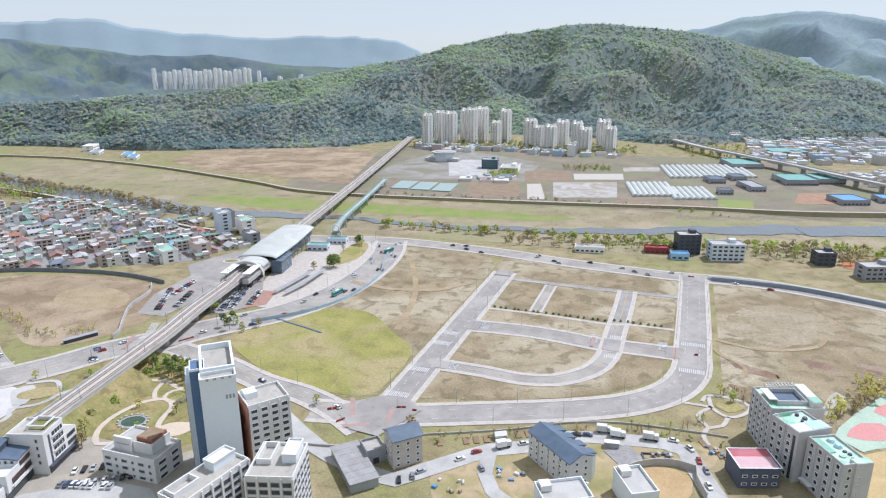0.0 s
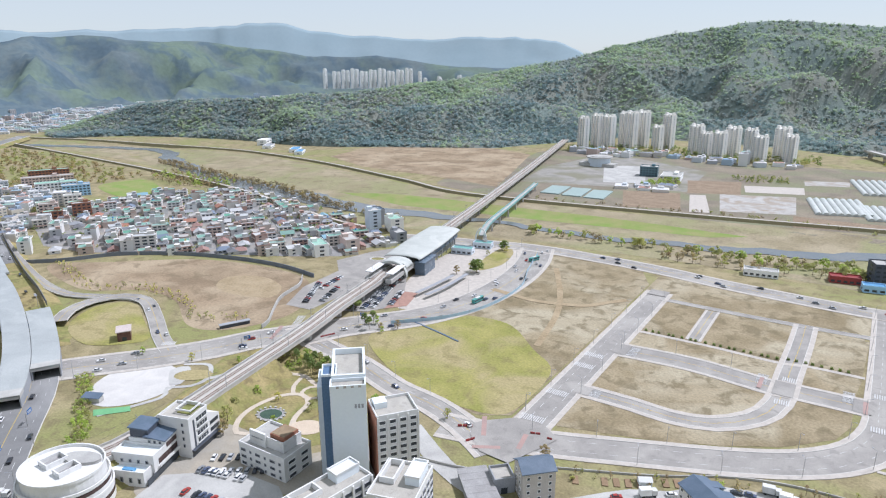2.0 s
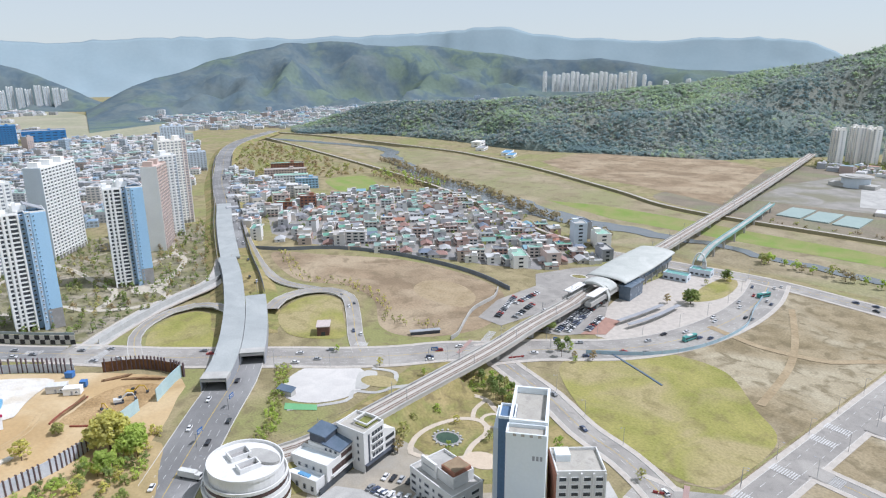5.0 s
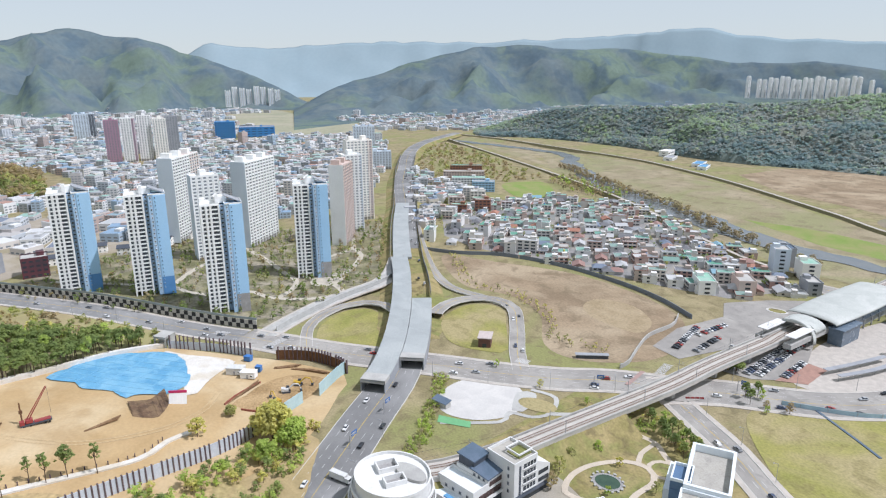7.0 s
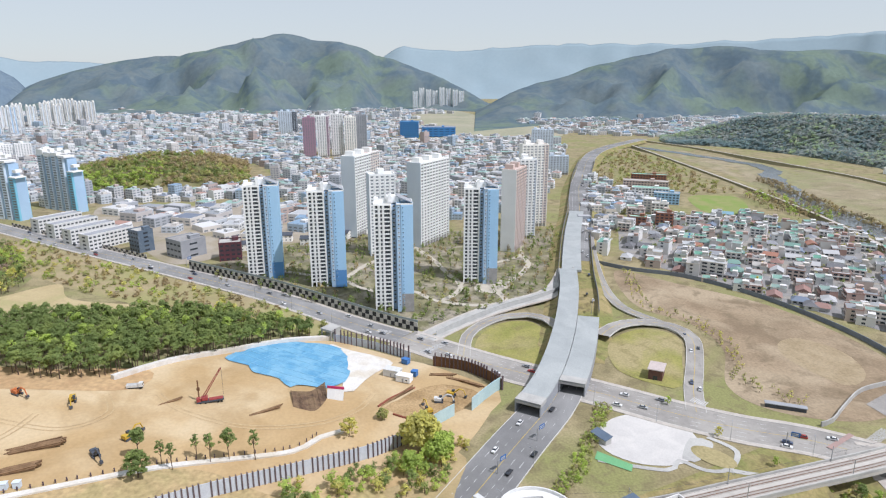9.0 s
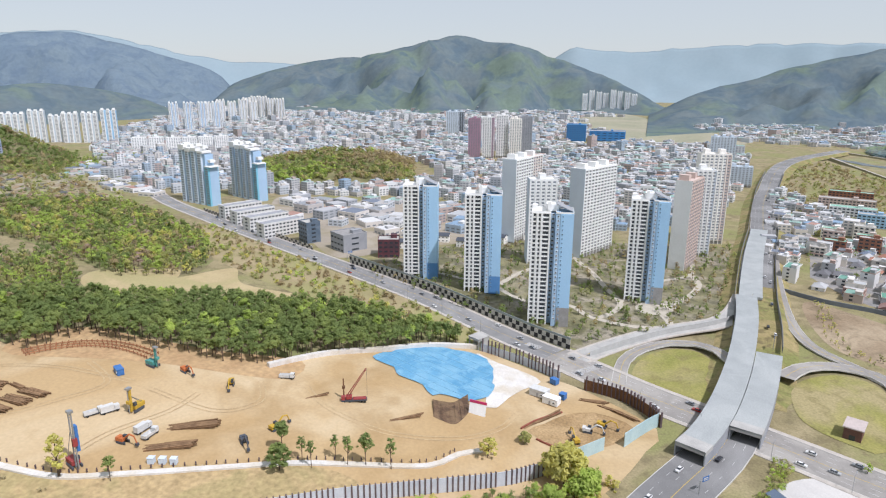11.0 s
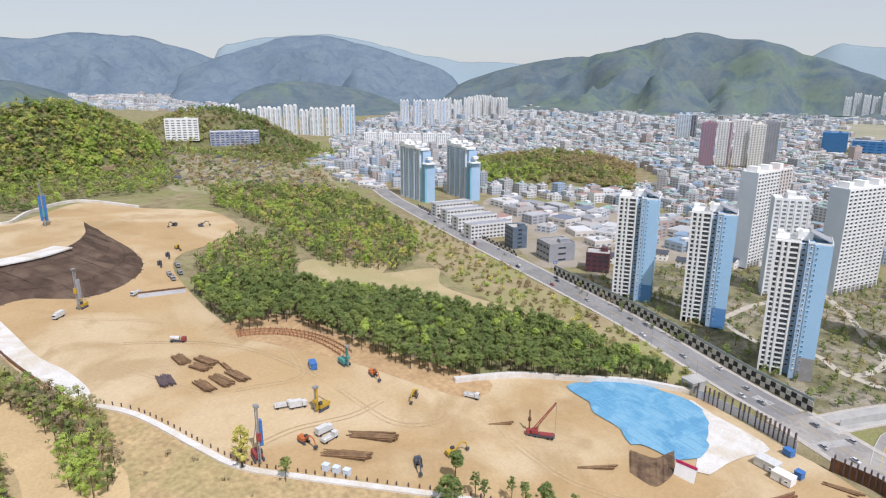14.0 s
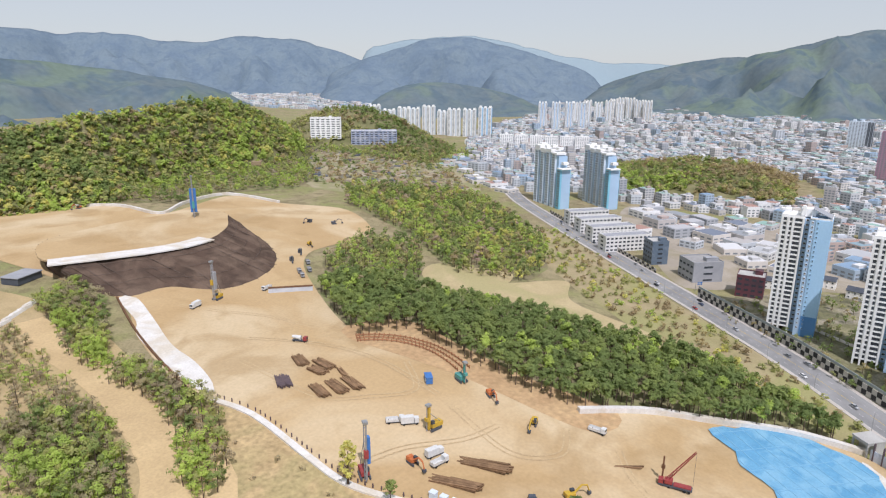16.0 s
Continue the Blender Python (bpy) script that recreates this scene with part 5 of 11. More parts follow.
def slab(at, turn, w, d, floors, cols, wall_m, label, name="apartment_block", group="", accent=None, accent_w=0.0, gable=None, single=True, storey=2.85, foot=3.5, steps=1):
    """A tower block: frame of piers and floor bands over rows of windows, gable ends, parapet and lift houses."""
    top = thing(name, at, turn, label, "apartment block", group)
    h = foot + floors * storey
    aw = accent_w
    part("wall", Build().box(-w / 2, 0, foot, w / 2 - aw, d, h), wall_m, top)
    if aw:
        part("accent_wall", Build().box(w / 2 - aw, 0, foot, w / 2, d, h), accent, top, "pink-beige end of the front" if accent is M_PINK else "")
    if gable:
        part("gable", Build().box(-w / 2 - 0.4, -0.3, 0, -w / 2, d + 0.3, h + 0.8), gable, top)
    pitch = w / cols
    b = Build()
    pier = Build().box(-0.3, -0.35, 0, 0.3, 0, h).mesh("pier") if single else None
    for k in range(cols + 1):
        x = -w / 2 + k * pitch
        if single:
            part("pier", pier, wall_m, top, at=(x, 0, 0))
        else:
            b.box(x - 0.3, -0.35, 0, x + 0.3, 0, h)
    if not single:
        tagged(part("pier", b, wall_m, top), kind="stuff")
    part("foot", Build().box(-w / 2 + 0.5, 1.0, 0, w / 2 - 0.5, d - 1, foot), M_BASEGREY, top)
    part("parapet", rim(-w / 2, 0, w / 2, d, h, h + 1.1), wall_m, top)
    for k in range(max(1, int(w // 14))):
        x = -w / 2 + (k + 0.5) * w / max(1, int(w // 14))
        part("lift_house", Build().prism([(x - 2.6, d * 0.35), (x + 2.6, d * 0.35), (x + 2.6, d * 0.9), (x + 1.4, d * 0.9), (x + 1.4, d * 0.97), (x - 2.6, d * 0.97)], h, h + 4.5), wall_m, top)
    if single:
        for k in range(cols):
            windows_on(top, -w / 2 + (k + 0.5) * pitch, 0, foot + 0.7, storey, floors, pitch * 0.62, 1.6)
        windows_on(top, w / 2, d * 0.4, foot + 0.9, storey, floors, 0.9, 1.1, None, radians(90))
    else:
        b = Build()
        for k in range(floors):
            for c in range(cols):
                x = -w / 2 + (c + 0.5) * pitch
                b.box(x - pitch * 0.25, -0.15, foot + k * storey + 0.9, x + pitch * 0.25, 0.02, foot + k * storey + 2.2)
            for y in (d * 0.3, d * 0.65):
                b.box(w / 2 - 0.02, y - 0.6, foot + k * storey + 0.9, w / 2 + 0.15, y + 0.6, foot + k * storey + 2.3)
        tagged(part("window", b, M_SKYGLASS, top), kind="stuff")
    return top


EST = "towers of the estate"
slab((-693, 53, 4), radians(154), 54, 14, 26, 11, M_OFFWHITE, "tall white apartment block with a pink end", group=EST, accent=M_PINK, accent_w=20, gable=M_PALEBLUE)
slab((-652, 116, 2), radians(144), 52, 14, 26, 10, M_OFFWHITE, "tall white apartment block with rows of windows", group=EST, gable=M_PALEBLUE)
slab((-600, 66, 3), radians(100), 22, 14, 24, 5, M_OFFWHITE, "white apartment block between the towers", group=EST, gable=M_PALEBLUE, single=False)
slab((-627, 192, 0), radians(151), 32, 13, 25, 7, M_PINK, "pink-beige apartment block by the garden", group=EST, gable=M_OFFWHITE, single=False)
slab((-661, 205, 0), radians(92), 20, 14, 26, 5, M_OFFWHITE, "white apartment block by the garden", group=EST, accent=M_PALEBLUE, accent_w=2, single=False)
slab((-711, 226, 0), radians(94), 28, 13, 29, 7, M_CREAM, "cream apartment block with an orange gable", group=EST, accent=M_PINK, accent_w=5, single=False)


def far_slab(x, y, turn, w, d, floors, cols, wall_m, label, group, gable=None, accent=None, aw=0.0, z=None):
    return slab((x, y, hz(x, y) if z is None else z), radians(turn), w, d, floors, cols, wall_m, label, group=group, gable=gable, accent=accent, accent_w=aw, single=False)


FAR = "apartment blocks across the town"


def comb_block(x, y, turn, w, d, floors, bars, label, group, main=None, deep=None, end=None, z=None, step=0, crown=None):
    """A far block of flats: proud vertical bays with window strips, set-back bays between them, and a stepped roof."""
    main, deep = main or M_OFFWHITE, deep or M_PALEBLUE
    top = thing("apartment_block", (x, y, hz(x, y) if z is None else z), radians(turn), label, "apartment block", group)
    pitch = w / bars
    h = floors * 2.85 + 3
    glass, body, backs = Build(), Build(), Build()
    for k in range(bars):
        x0 = -w / 2 + k * pitch
        hk = h - (2.85 * step if k == bars - 1 else 0) - (k % 2) * 1.6
        if math.hypot(x, y) > 1500:
            body.box(x0, 0, -1, x0 + pitch * 0.62, d, hk).box(x0 + pitch * 0.08, d * 0.3, hk, x0 + pitch * 0.5, d * 0.85, hk + 3.6)
            backs.box(x0 + pitch * 0.62, 2.2, -1, x0 + pitch * (1.0 if k < bars - 1 else 0.63), d - 0.5, hk - 1.4)
            for f in range(floors):
                glass.box(x0 + pitch * 0.1, -0.12, 3 + f * 2.85, x0 + pitch * 0.52, 0.05, 4.5 + f * 2.85)
            continue
        part("bay", Build().box(x0, 0, -1, x0 + pitch * 0.62, d, hk), end if end and k == bars - 1 else main, top, "blue end bay" if end and k == bars - 1 else "")
        part("lift_house", Build().box(x0 + pitch * 0.08, d * 0.3, hk, x0 + pitch * 0.5, d * 0.85, hk + 3.6) if crown is None else Build().box(x0 - 0.1, -0.2, hk, x0 + pitch * 0.9, d * 0.9, hk + 6.0 - 1.2 * k).box(x0 + 2, d * 0.3, hk + 5, x0 + pitch * 0.6, d * 0.8, hk + 8.0), crown or main, top)
        part("set_back", Build().box(x0 + pitch * 0.62, 2.2, -1, x0 + pitch * (1.0 if k < bars - 1 else 0.63), d - 0.5, hk - 1.4), deep, top)
        for f in range(floors - (step if k == bars - 1 else 0)):
            zf = 3 + f * 2.85
            glass.box(x0 + pitch * 0.1, -0.12, zf, x0 + pitch * 0.52, 0.05, zf + 1.5)
            if k == bars - 1:
                glass.box(x0 + pitch * 0.6, d * 0.4, zf + 0.2, x0 + pitch * 0.62 + 0.12, d * 0.6, zf + 1.3)
    if body.v:
        part("wall", body, main, top)
        part("set_back", backs, deep, top)
    tagged(part("window", glass, M_SKYGLASS, top), kind="stuff")
    return top


# pair of blue blocks by the long road
for x, y, tn in ((-782, -339, 62), (-821, -296, 57)):
    comb_block(x, y, tn, 62, 14, 21, 5, "sky-blue apartment block with white crowns by the long road", FAR, main=mat("washed_blue_render", (0.66, 0.74, 0.81), (0.61, 0.70, 0.78), 0.1, 1.0, 0.8, grain=0.1), deep=M_MIDBLUE, end=mat("cyan_gable_paint", (0.24, 0.54, 0.68), (0.21, 0.49, 0.64), 0.1, 1.0, 0.7, grain=0.08), step=6, crown=M_OFFWHITE)
# red and white group
for k, (x, y, m) in enumerate(((-1317, -62, M_MAUVE), (-1325, -36, M_OFFWHITE), (-1338, -10, M_OFFWHITE), (-1330, 16, M_CREAM), (-1345, 36, M_GREY))):
    far_slab(x, y, 88, 22, 16, 25 + k % 3, 5, m, "tall apartment block with mauve panels" if m is M_MAUVE else "tall white apartment block in the town", FAR, accent=M_MAUVE, aw=4 if k < 2 else 0)
far_slab(-1791, -160, 88, 46, 16, 20, 8, M_PALEBLUE, "blue-grey office tower in the town", FAR, accent=M_DARK, aw=12)
far_slab(-1313, 392, 80, 42, 16, 16, 8, M_PALEBLUE, "pale blue slab tower by the main road", FAR)
far_slab(-1062, 352, 76, 34, 14, 9, 7, M_PALEBLUE, "blue-grey slab block by the main road", FAR, gable=M_SKYBLUE)
# long rows on the rise
for k in range(9):
    comb_block(-1296 - k * 14 - 7 * (k % 3), -1150 + k * 32, 112, 36, 12, 24 - k % 2 - (k * 3) % 4, 3, "long white apartment slab on the rise", FAR, deep=M_PALEBLUE if k < 8 else M_SKYBLUE, end=M_SKYBLUE if k == 8 else None, z=4)
for k in range(4):
    comb_block(-1726 - k * 26, -915 + k * 28, 128, 26, 12, 24, 3, "white and blue apartment slab", FAR, deep=M_MIDBLUE, z=6)
for k in range(5):
    comb_block(-1990 - k * 22, -950 + k * 26, 124, 28, 12, 20 + k % 2 * 2, 3, "cream apartment slab in the town", FAR, main=M_CREAM, z=8)
for k in range(5):
    comb_block(-2250 + k * 8, -950 + k * 34, 104, 30, 12, 21 + (k == 1 or k == 2) * 2, 3, "cream apartment slab on the skyline", FAR, main=M_CREAM, z=8)
for k in range(6):
    far_slab(-1228 - k * 19, -700 + k * 24, 126, 26, 10, 10, 6, M_OFFWHITE, "low white apartment slab", FAR)
for k in range(8):
    comb_block(-3010 - 14 * (k % 2), 255 + k * 30, 94, 25, 14, 22 + (k * 5) % 7, 3, "white apartment block at the valley head", FAR, z=8)
for k in range(27):
    u = k / 19 if k < 20 else (1.16 + (k - 20) * 0.08 if k < 23 else 1.46 + (k - 23) * 0.11)
    comb_block(-2072 + 300 * u + 22 * (k % 2), 2205 + 240 * u + 34 * (k % 2), 100, 17, 12, 28 - (k * 5) % 6 - (11 if k > 19 else 0), 3, "pale apartment block beneath the far mountains", FAR, z=42)
# cluster across the river
for k, (x, y, f, tn) in enumerate(((-452, 1148, 19, 20), (-438, 1180, 20, 20), (-412, 1170, 20, 18), (-398, 1215, 21, 18), (-378, 1195, 22, 17), (-366, 1225, 22, 17), (-330, 1195, 14, 15), (-318, 1220, 21, 15), (-262, 1190, 16, 12), (-240, 1160, 13, 12),
                                   (-216, 1150, 14, 10), (-202, 1185, 16, 10), (-172, 1165, 16, 8), (-155, 1150, 13, 8), (-128, 1185, 17, 8), (-112, 1150, 14, 6))):
    comb_block(x, y, -14 - tn * 0.6, 19 + (k % 3) * 3, 13, f, 3, "cream apartment tower at the hill foot", "apartment cluster at the hill foot", main=M_CREAM, deep=M_OFFWHITE)

# ---- houses of the old village ----
M_HWALL = palette("house_walls", [(0.46, 0.30, 0.25), (0.76, 0.75, 0.72), (0.66, 0.62, 0.56), (0.82, 0.81, 0.79), (0.54, 0.40, 0.34), (0.64, 0.63, 0.62), (0.74, 0.68, 0.60), (0.52, 0.52, 0.53), (0.80, 0.79, 0.76), (0.70, 0.67, 0.62), (0.80, 0.78, 0.75), (0.58, 0.48, 0.42)], island=False)
M_FLATROOF = palette("flat_roofs", [(0.15, 0.34, 0.25), (0.42, 0.43, 0.42), (0.24, 0.40, 0.33), (0.56, 0.56, 0.55), (0.30, 0.31, 0.32), (0.18, 0.36, 0.29), (0.46, 0.44, 0.41), (0.50, 0.51, 0.51), (0.26, 0.36, 0.32), (0.20, 0.21, 0.23)], island=False)
M_PITCHED = palette("pitched_roofs", [(0.20, 0.24, 0.31), (0.40, 0.20, 0.14), (0.24, 0.40, 0.48), (0.18, 0.18, 0.19), (0.32, 0.33, 0.35), (0.21, 0.34, 0.29), (0.50, 0.50, 0.50), (0.34, 0.21, 0.18)], island=False, rough=0.6)
M_TANK = palette("water_tanks", [(0.62, 0.50, 0.10), (0.12, 0.28, 0.55), (0.60, 0.60, 0.60)], island=False, rough=0.5)


def house_kind(w, d, floors, roof, seed):
    """One pattern of small town house, copied with changing colours."""
    rnd = random.Random(seed)
    st = 2.9
    h = floors * st
    kind = "brick and plaster house with a flat roof" if roof == "flat" else "small house with a pitched roof"
    top = thing("house", (0, 0, -500), 0, kind, "house", "houses of the old village")
    poly = [(-w / 2, 0), (w / 2, 0), (w / 2, d), (w * 0.1, d), (w * 0.1, d * 0.86), (-w / 2, d * 0.86)]
    part("wall", Build().prism(poly, -0.5, h), M_HWALL, top)
    if roof == "flat":
        part("roof", Build().prism([(x * 0.97, y * 0.97 + 0.1) for x, y in poly], h, h + 0.06), M_FLATROOF, top)
        part("parapet", rim(-w / 2 - 0.1, -0.1, w / 2 + 0.1, d + 0.1, h - 0.3, h + 0.55, 0.22), M_HWALL, top)
        part("stair_hut", Build().box(w * 0.12, d * 0.55, h, w * 0.42, d * 0.92, h + 2.5).box(w * 0.1, d * 0.53, h + 2.5, w * 0.44, d * 0.94, h + 2.75), M_HWALL, top)
        if seed % 2:
            part("water_tank", Build().tube((-w * 0.25, d * 0.7, h), (-w * 0.25, d * 0.7, h + 1.7), 0.85, 10, 0.7), M_TANK, top, smooth=False)
    else:
        e, r = 0.6, 2.4
        b = Build().add([(-w / 2 - e, -e, h - 0.1), (w / 2 + e, -e, h - 0.1), (w / 2 + e, d + e, h - 0.1), (-w / 2 - e, d + e, h - 0.1),
                         (-w / 2 + (w * 0.25 if roof == "hip" else -e), d / 2, h + r), (w / 2 - (w * 0.25 if roof == "hip" else -e), d / 2, h + r)],
                        [(0, 1, 5, 4), (2, 3, 4, 5), (1, 2, 5), (3, 0, 4), (3, 2, 1, 0)])
        part("roof", b, M_PITCHED, top)
    b = Build()
    for k in range(floors):
        z = k * st + 1.0
        for c in (-0.3, 0.02, 0.32):
            b.box(c * w - w * 0.1, -0.12, z, c * w + w * 0.1, 0.03, z + 1.4)
        b.box(w / 2 - 0.03, d * 0.3, z, w / 2 + 0.12, d * 0.5, z + 1.3).box(-w / 2 - 0.12, d * 0.35, z, -w / 2 + 0.03, d * 0.55, z + 1.3)
    tagged(part("window", b, M_GLASS, top), kind="stuff")
    if floors > 1 and roof == "flat":
        part("balcony", Build().box(-w * 0.42, -1.1, st - 0.1, w * 0.42, 0, st + 0.1).box(-w * 0.42, -1.1, st + 0.1, w * 0.42, -1.0, st + 1.0), M_HWALL, top)
    return top


PATTERNS = [house_kind(*a, k) for k, a in enumerate(((12, 11, 2, "flat"), (13, 11.5, 2, "flat"), (13, 10, 3, "flat"), (11, 9, 1, "hip"), (12, 9.5, 1, "gable"), (14, 11, 2, "flat"), (11, 11, 1, "flat"), (12, 9, 1, "gable"), (13, 12, 2, "flat"), (11, 9, 1, "hip"), (19, 10, 4, "flat")))]
VILLAGE = [(-362, 440), (-366, 402), (-400, 380), (-452, 354), (-560, 292), (-612, 283), (-690, 312), (-730, 330), (-752, 430), (-745, 480), (-690, 500), (-692, 562), (-600, 540), (-530, 522), (-420, 490), (-352, 455)]
rnd = random.Random(11)
ua, ub = Vector((math.cos(radians(148)), math.sin(radians(148)))), Vector((math.cos(radians(58)), math.sin(radians(58))))
spots = []
for i in range(-40, 41):
    for j in range(-30, 31):
        p = Vector((-560, 420)) + ua * (i * 14.8 + (i // 4) * 2.5 + rnd.uniform(-1.6, 1.6)) + ub * (j * 13.4 + (j // 2) * 4.0 + rnd.uniform(-1.4, 1.4))
        if inside(np.array([p.x]), np.array([p.y]), VILLAGE)[0] and rnd.random() < 0.9:
            spots.append(p)
for k, p in enumerate(spots):
    pat = PATTERNS[rnd.choice((0, 1, 1, 2, 3, 4, 5, 6, 6, 7, 8, 9))] if p.y > 330 or rnd.random() < 0.4 else PATTERNS[rnd.choice((2, 10, 10, 5))]
    turn = radians(148 + 180 * rnd.randint(0, 1) * 0 + rnd.choice((0, 0, 0, -90, 90)) + rnd.uniform(-9, 9))
    copy_thing(pat, Matrix.Translation((p.x, p.y, hz(p.x, p.y))) @ Matrix.Rotation(turn + radians(180), 4, "Z"))
# the first pattern of each kind stands in the front row of the village
for k, pat in enumerate(PATTERNS):
    x, y = -386 - k * 22, 396 - k * 13.5
    pat.matrix_basis = Matrix.Translation((x, y, hz(x, y))) @ Matrix.Rotation(radians(-32 + 180 * 0), 4, "Z")

# lanes of the village
drape("village_ground", VILLAGE, mat("village_lanes", (0.30, 0.29, 0.28), (0.24, 0.235, 0.23), 0.1, 1.5, 0.9, c=(0.34, 0.31, 0.26), patch=0.05), 0.13, 8, "worn concrete lanes between the houses", "lane")
wall_line = curve_pts([(-575, 243), (-548, 268), (-528, 300), (-500, 322), (-470, 337), (-437, 347), (-405, 353), (-375, 354), (-345, 350)], 6)
setting("boundary_wall", solid_strip(Build(), wall_line, -0.25, 0.25, 0, 3.2), mat("slate_panels", (0.16, 0.18, 0.21), (0.20, 0.22, 0.25), 0.2, 2.0, 0.7), "dark grey panel wall along the field", "wall")

# ---- larger buildings by the school ----
def block_building(name, x, y, turn, w, d, floors, wall_m, roof_m, label, category="building", group="", cols=None, storey=3.3, z=None, hut=True, sides=True, far=False):
    """A plain flat-roofed building with single windows, parapet, roof and stair hut."""
    top = thing(name, (x, y, hz(x, y) if z is None else z), radians(turn), label, category, group)
    h = floors * storey
    part("wall", Build().box(-w / 2, 0, -0.5, w / 2, d, h), wall_m, top)
    part("roof", Build().box(-w / 2 + 0.3, 0.3, h, w / 2 - 0.3, d - 0.3, h + 0.08), roof_m, top)
    part("parapet", rim(-w / 2 - 0.1, -0.1, w / 2 + 0.1, d + 0.1, h - 0.2, h + 0.9), wall_m, top)
    if hut:
        part("stair_hut", Build().box(w * 0.1, d * 0.5, h, w * 0.1 + min(5, w * 0.3), d * 0.9, h + 2.8).box(w * 0.1 - 0.2, d * 0.5 - 0.2, h + 2.8, w * 0.1 + min(5, w * 0.3) + 0.2, d * 0.9 + 0.2, h + 3.0), wall_m, top)
    cols = cols or max(2, int(w // 4))
    if far or math.hypot(x + 60, y - 50) > 430:
        b = Build()
        for k in range(floors):
            for c in range(cols):
                q = -w / 2 + (c + 0.5) * w / cols
                b.box(q - w / cols * 0.3, -0.12, k * storey + 1.0, q + w / cols * 0.3, 0.02, k * storey + 2.5)
            if sides:
                for s in (-1, 1):
                    b.box(s * w / 2 - 0.1, d * 0.35, k * storey + 1.0, s * w / 2 + 0.1, d * 0.65, k * storey + 2.5)
        tagged(part("window", b, M_GLASS, top), kind="stuff")
        return top
    for k in range(floors):
        for c in range(cols):
            part("window", pane(w / cols * 0.62, 1.6), None, top, at=(-w / 2 + (c + 0.5) * w / cols, 0, k * storey + 1.0))
        if sides:
            for s, tn in ((w / 2, 90), (-w / 2, -90)):
                part("window", pane(2.0, 1.5), None, top, at=(s, d * 0.5, k * storey + 1.0), turn=radians(tn))
    return top


M_BRICK = mat("red_brick", (0.36, 0.17, 0.11), (0.30, 0.14, 0.09), 0.4, 4.0, 0.9)
M_TEALROOF = mat("teal_roof", (0.16, 0.36, 0.33), (0.20, 0.40, 0.36), 0.2, 2.0, 0.6)
M_GREENCOAT = mat("green_roof_coat", (0.22, 0.46, 0.34), (0.28, 0.52, 0.40), 0.15, 1.5, 0.7, c=(0.36, 0.50, 0.42), patch=0.1)
M_BLUEROOF = mat("blue_sheet_roof", (0.12, 0.30, 0.52), (0.15, 0.34, 0.55), 0.2, 2.0, 0.5)
SCH = "school buildings"
block_building("school_building", -905, 432, 64, 60, 14, 4, M_PINK, M_CONC, "long brick-pink school building", "school", SCH)
block_building("school_building", -960, 460, 64, 50, 14, 4, M_BRICK, M_GREENCOAT, "brick school building with a green roof", "school", SCH)
block_building("school_building", -850, 415, 64, 46, 14, 4, M_OFFWHITE, M_GREENCOAT, "white school building beside the pitch", "school", SCH)
block_building("school_building", -812, 420, 64, 30, 14, 4, M_SKYBLUE, M_CONC, "blue and white school wing", "school", SCH)
for k in range(6):
    block_building("brick_house", -700 - 26 * (k % 3), 336 + 30 * (k // 3) + 9 * (k % 3), 62, 18, 11, 3 + k % 2, (M_BRICK, M_PINK, M_CREAM)[k % 3], (M_GREENCOAT, M_CONC)[k % 2], "brick apartment house by the main road", "house", "brick houses by the main road")
for x, y, tn, w, d, f, wm, rm, lab in ((-372, 430, 150, 20, 12, 3, M_PINK, M_CONC, "brown-pink shop building beside the station square"), (-384, 404, 150, 22, 12, 3, M_OFFWHITE, M_GREENCOAT, "white shop building beside the station square"), (-396, 492, 148, 14, 12, 6, M_PALEBLUE, M_CONC, "pale blue glazed mid-rise near the station"), (-376, 500, 148, 18, 13, 4, M_CREAM, M_GREENCOAT, "cream mid-rise with a green roof near the station"),
                                       (-350, 470, 150, 16, 10, 3, M_GREY, M_CONC, "grey shop building behind the station"), (-410, 515, 148, 15, 12, 5, M_GREY, M_NAVY, "grey mid-rise near the river bank")):
    block_building("shop_house", x, y, tn, w, d, f, wm, rm, lab, "shop house", "shop houses by the station")
drape("sports_pitch", blob([(-855, 470), (-850, 530), (-765, 500), (-745, 445)], 12), M_FRESH, 0.2, 8, "green school sports pitch", "sports pitch")

# ---- the town ----
M_TOWN = palette("town_walls", [(0.76, 0.76, 0.75), (0.58, 0.58, 0.58), (0.82, 0.82, 0.81), (0.56, 0.53, 0.51), (0.70, 0.66, 0.61), (0.52, 0.42, 0.38), (0.60, 0.64, 0.68), (0.84, 0.84, 0.84), (0.44, 0.46, 0.49), (0.70, 0.66, 0.61), (0.62, 0.62, 0.62), (0.42, 0.52, 0.62)])
M_TOWNROOF = palette("town_roofs", [(0.48, 0.49, 0.50), (0.30, 0.46, 0.40), (0.60, 0.60, 0.60), (0.32, 0.34, 0.36), (0.68, 0.68, 0.68), (0.28, 0.38, 0.43), (0.48, 0.46, 0.44), (0.42, 0.26, 0.21), (0.49, 0.49, 0.50), (0.20, 0.23, 0.29), (0.33, 0.46, 0.41), (0.26, 0.37, 0.50)])


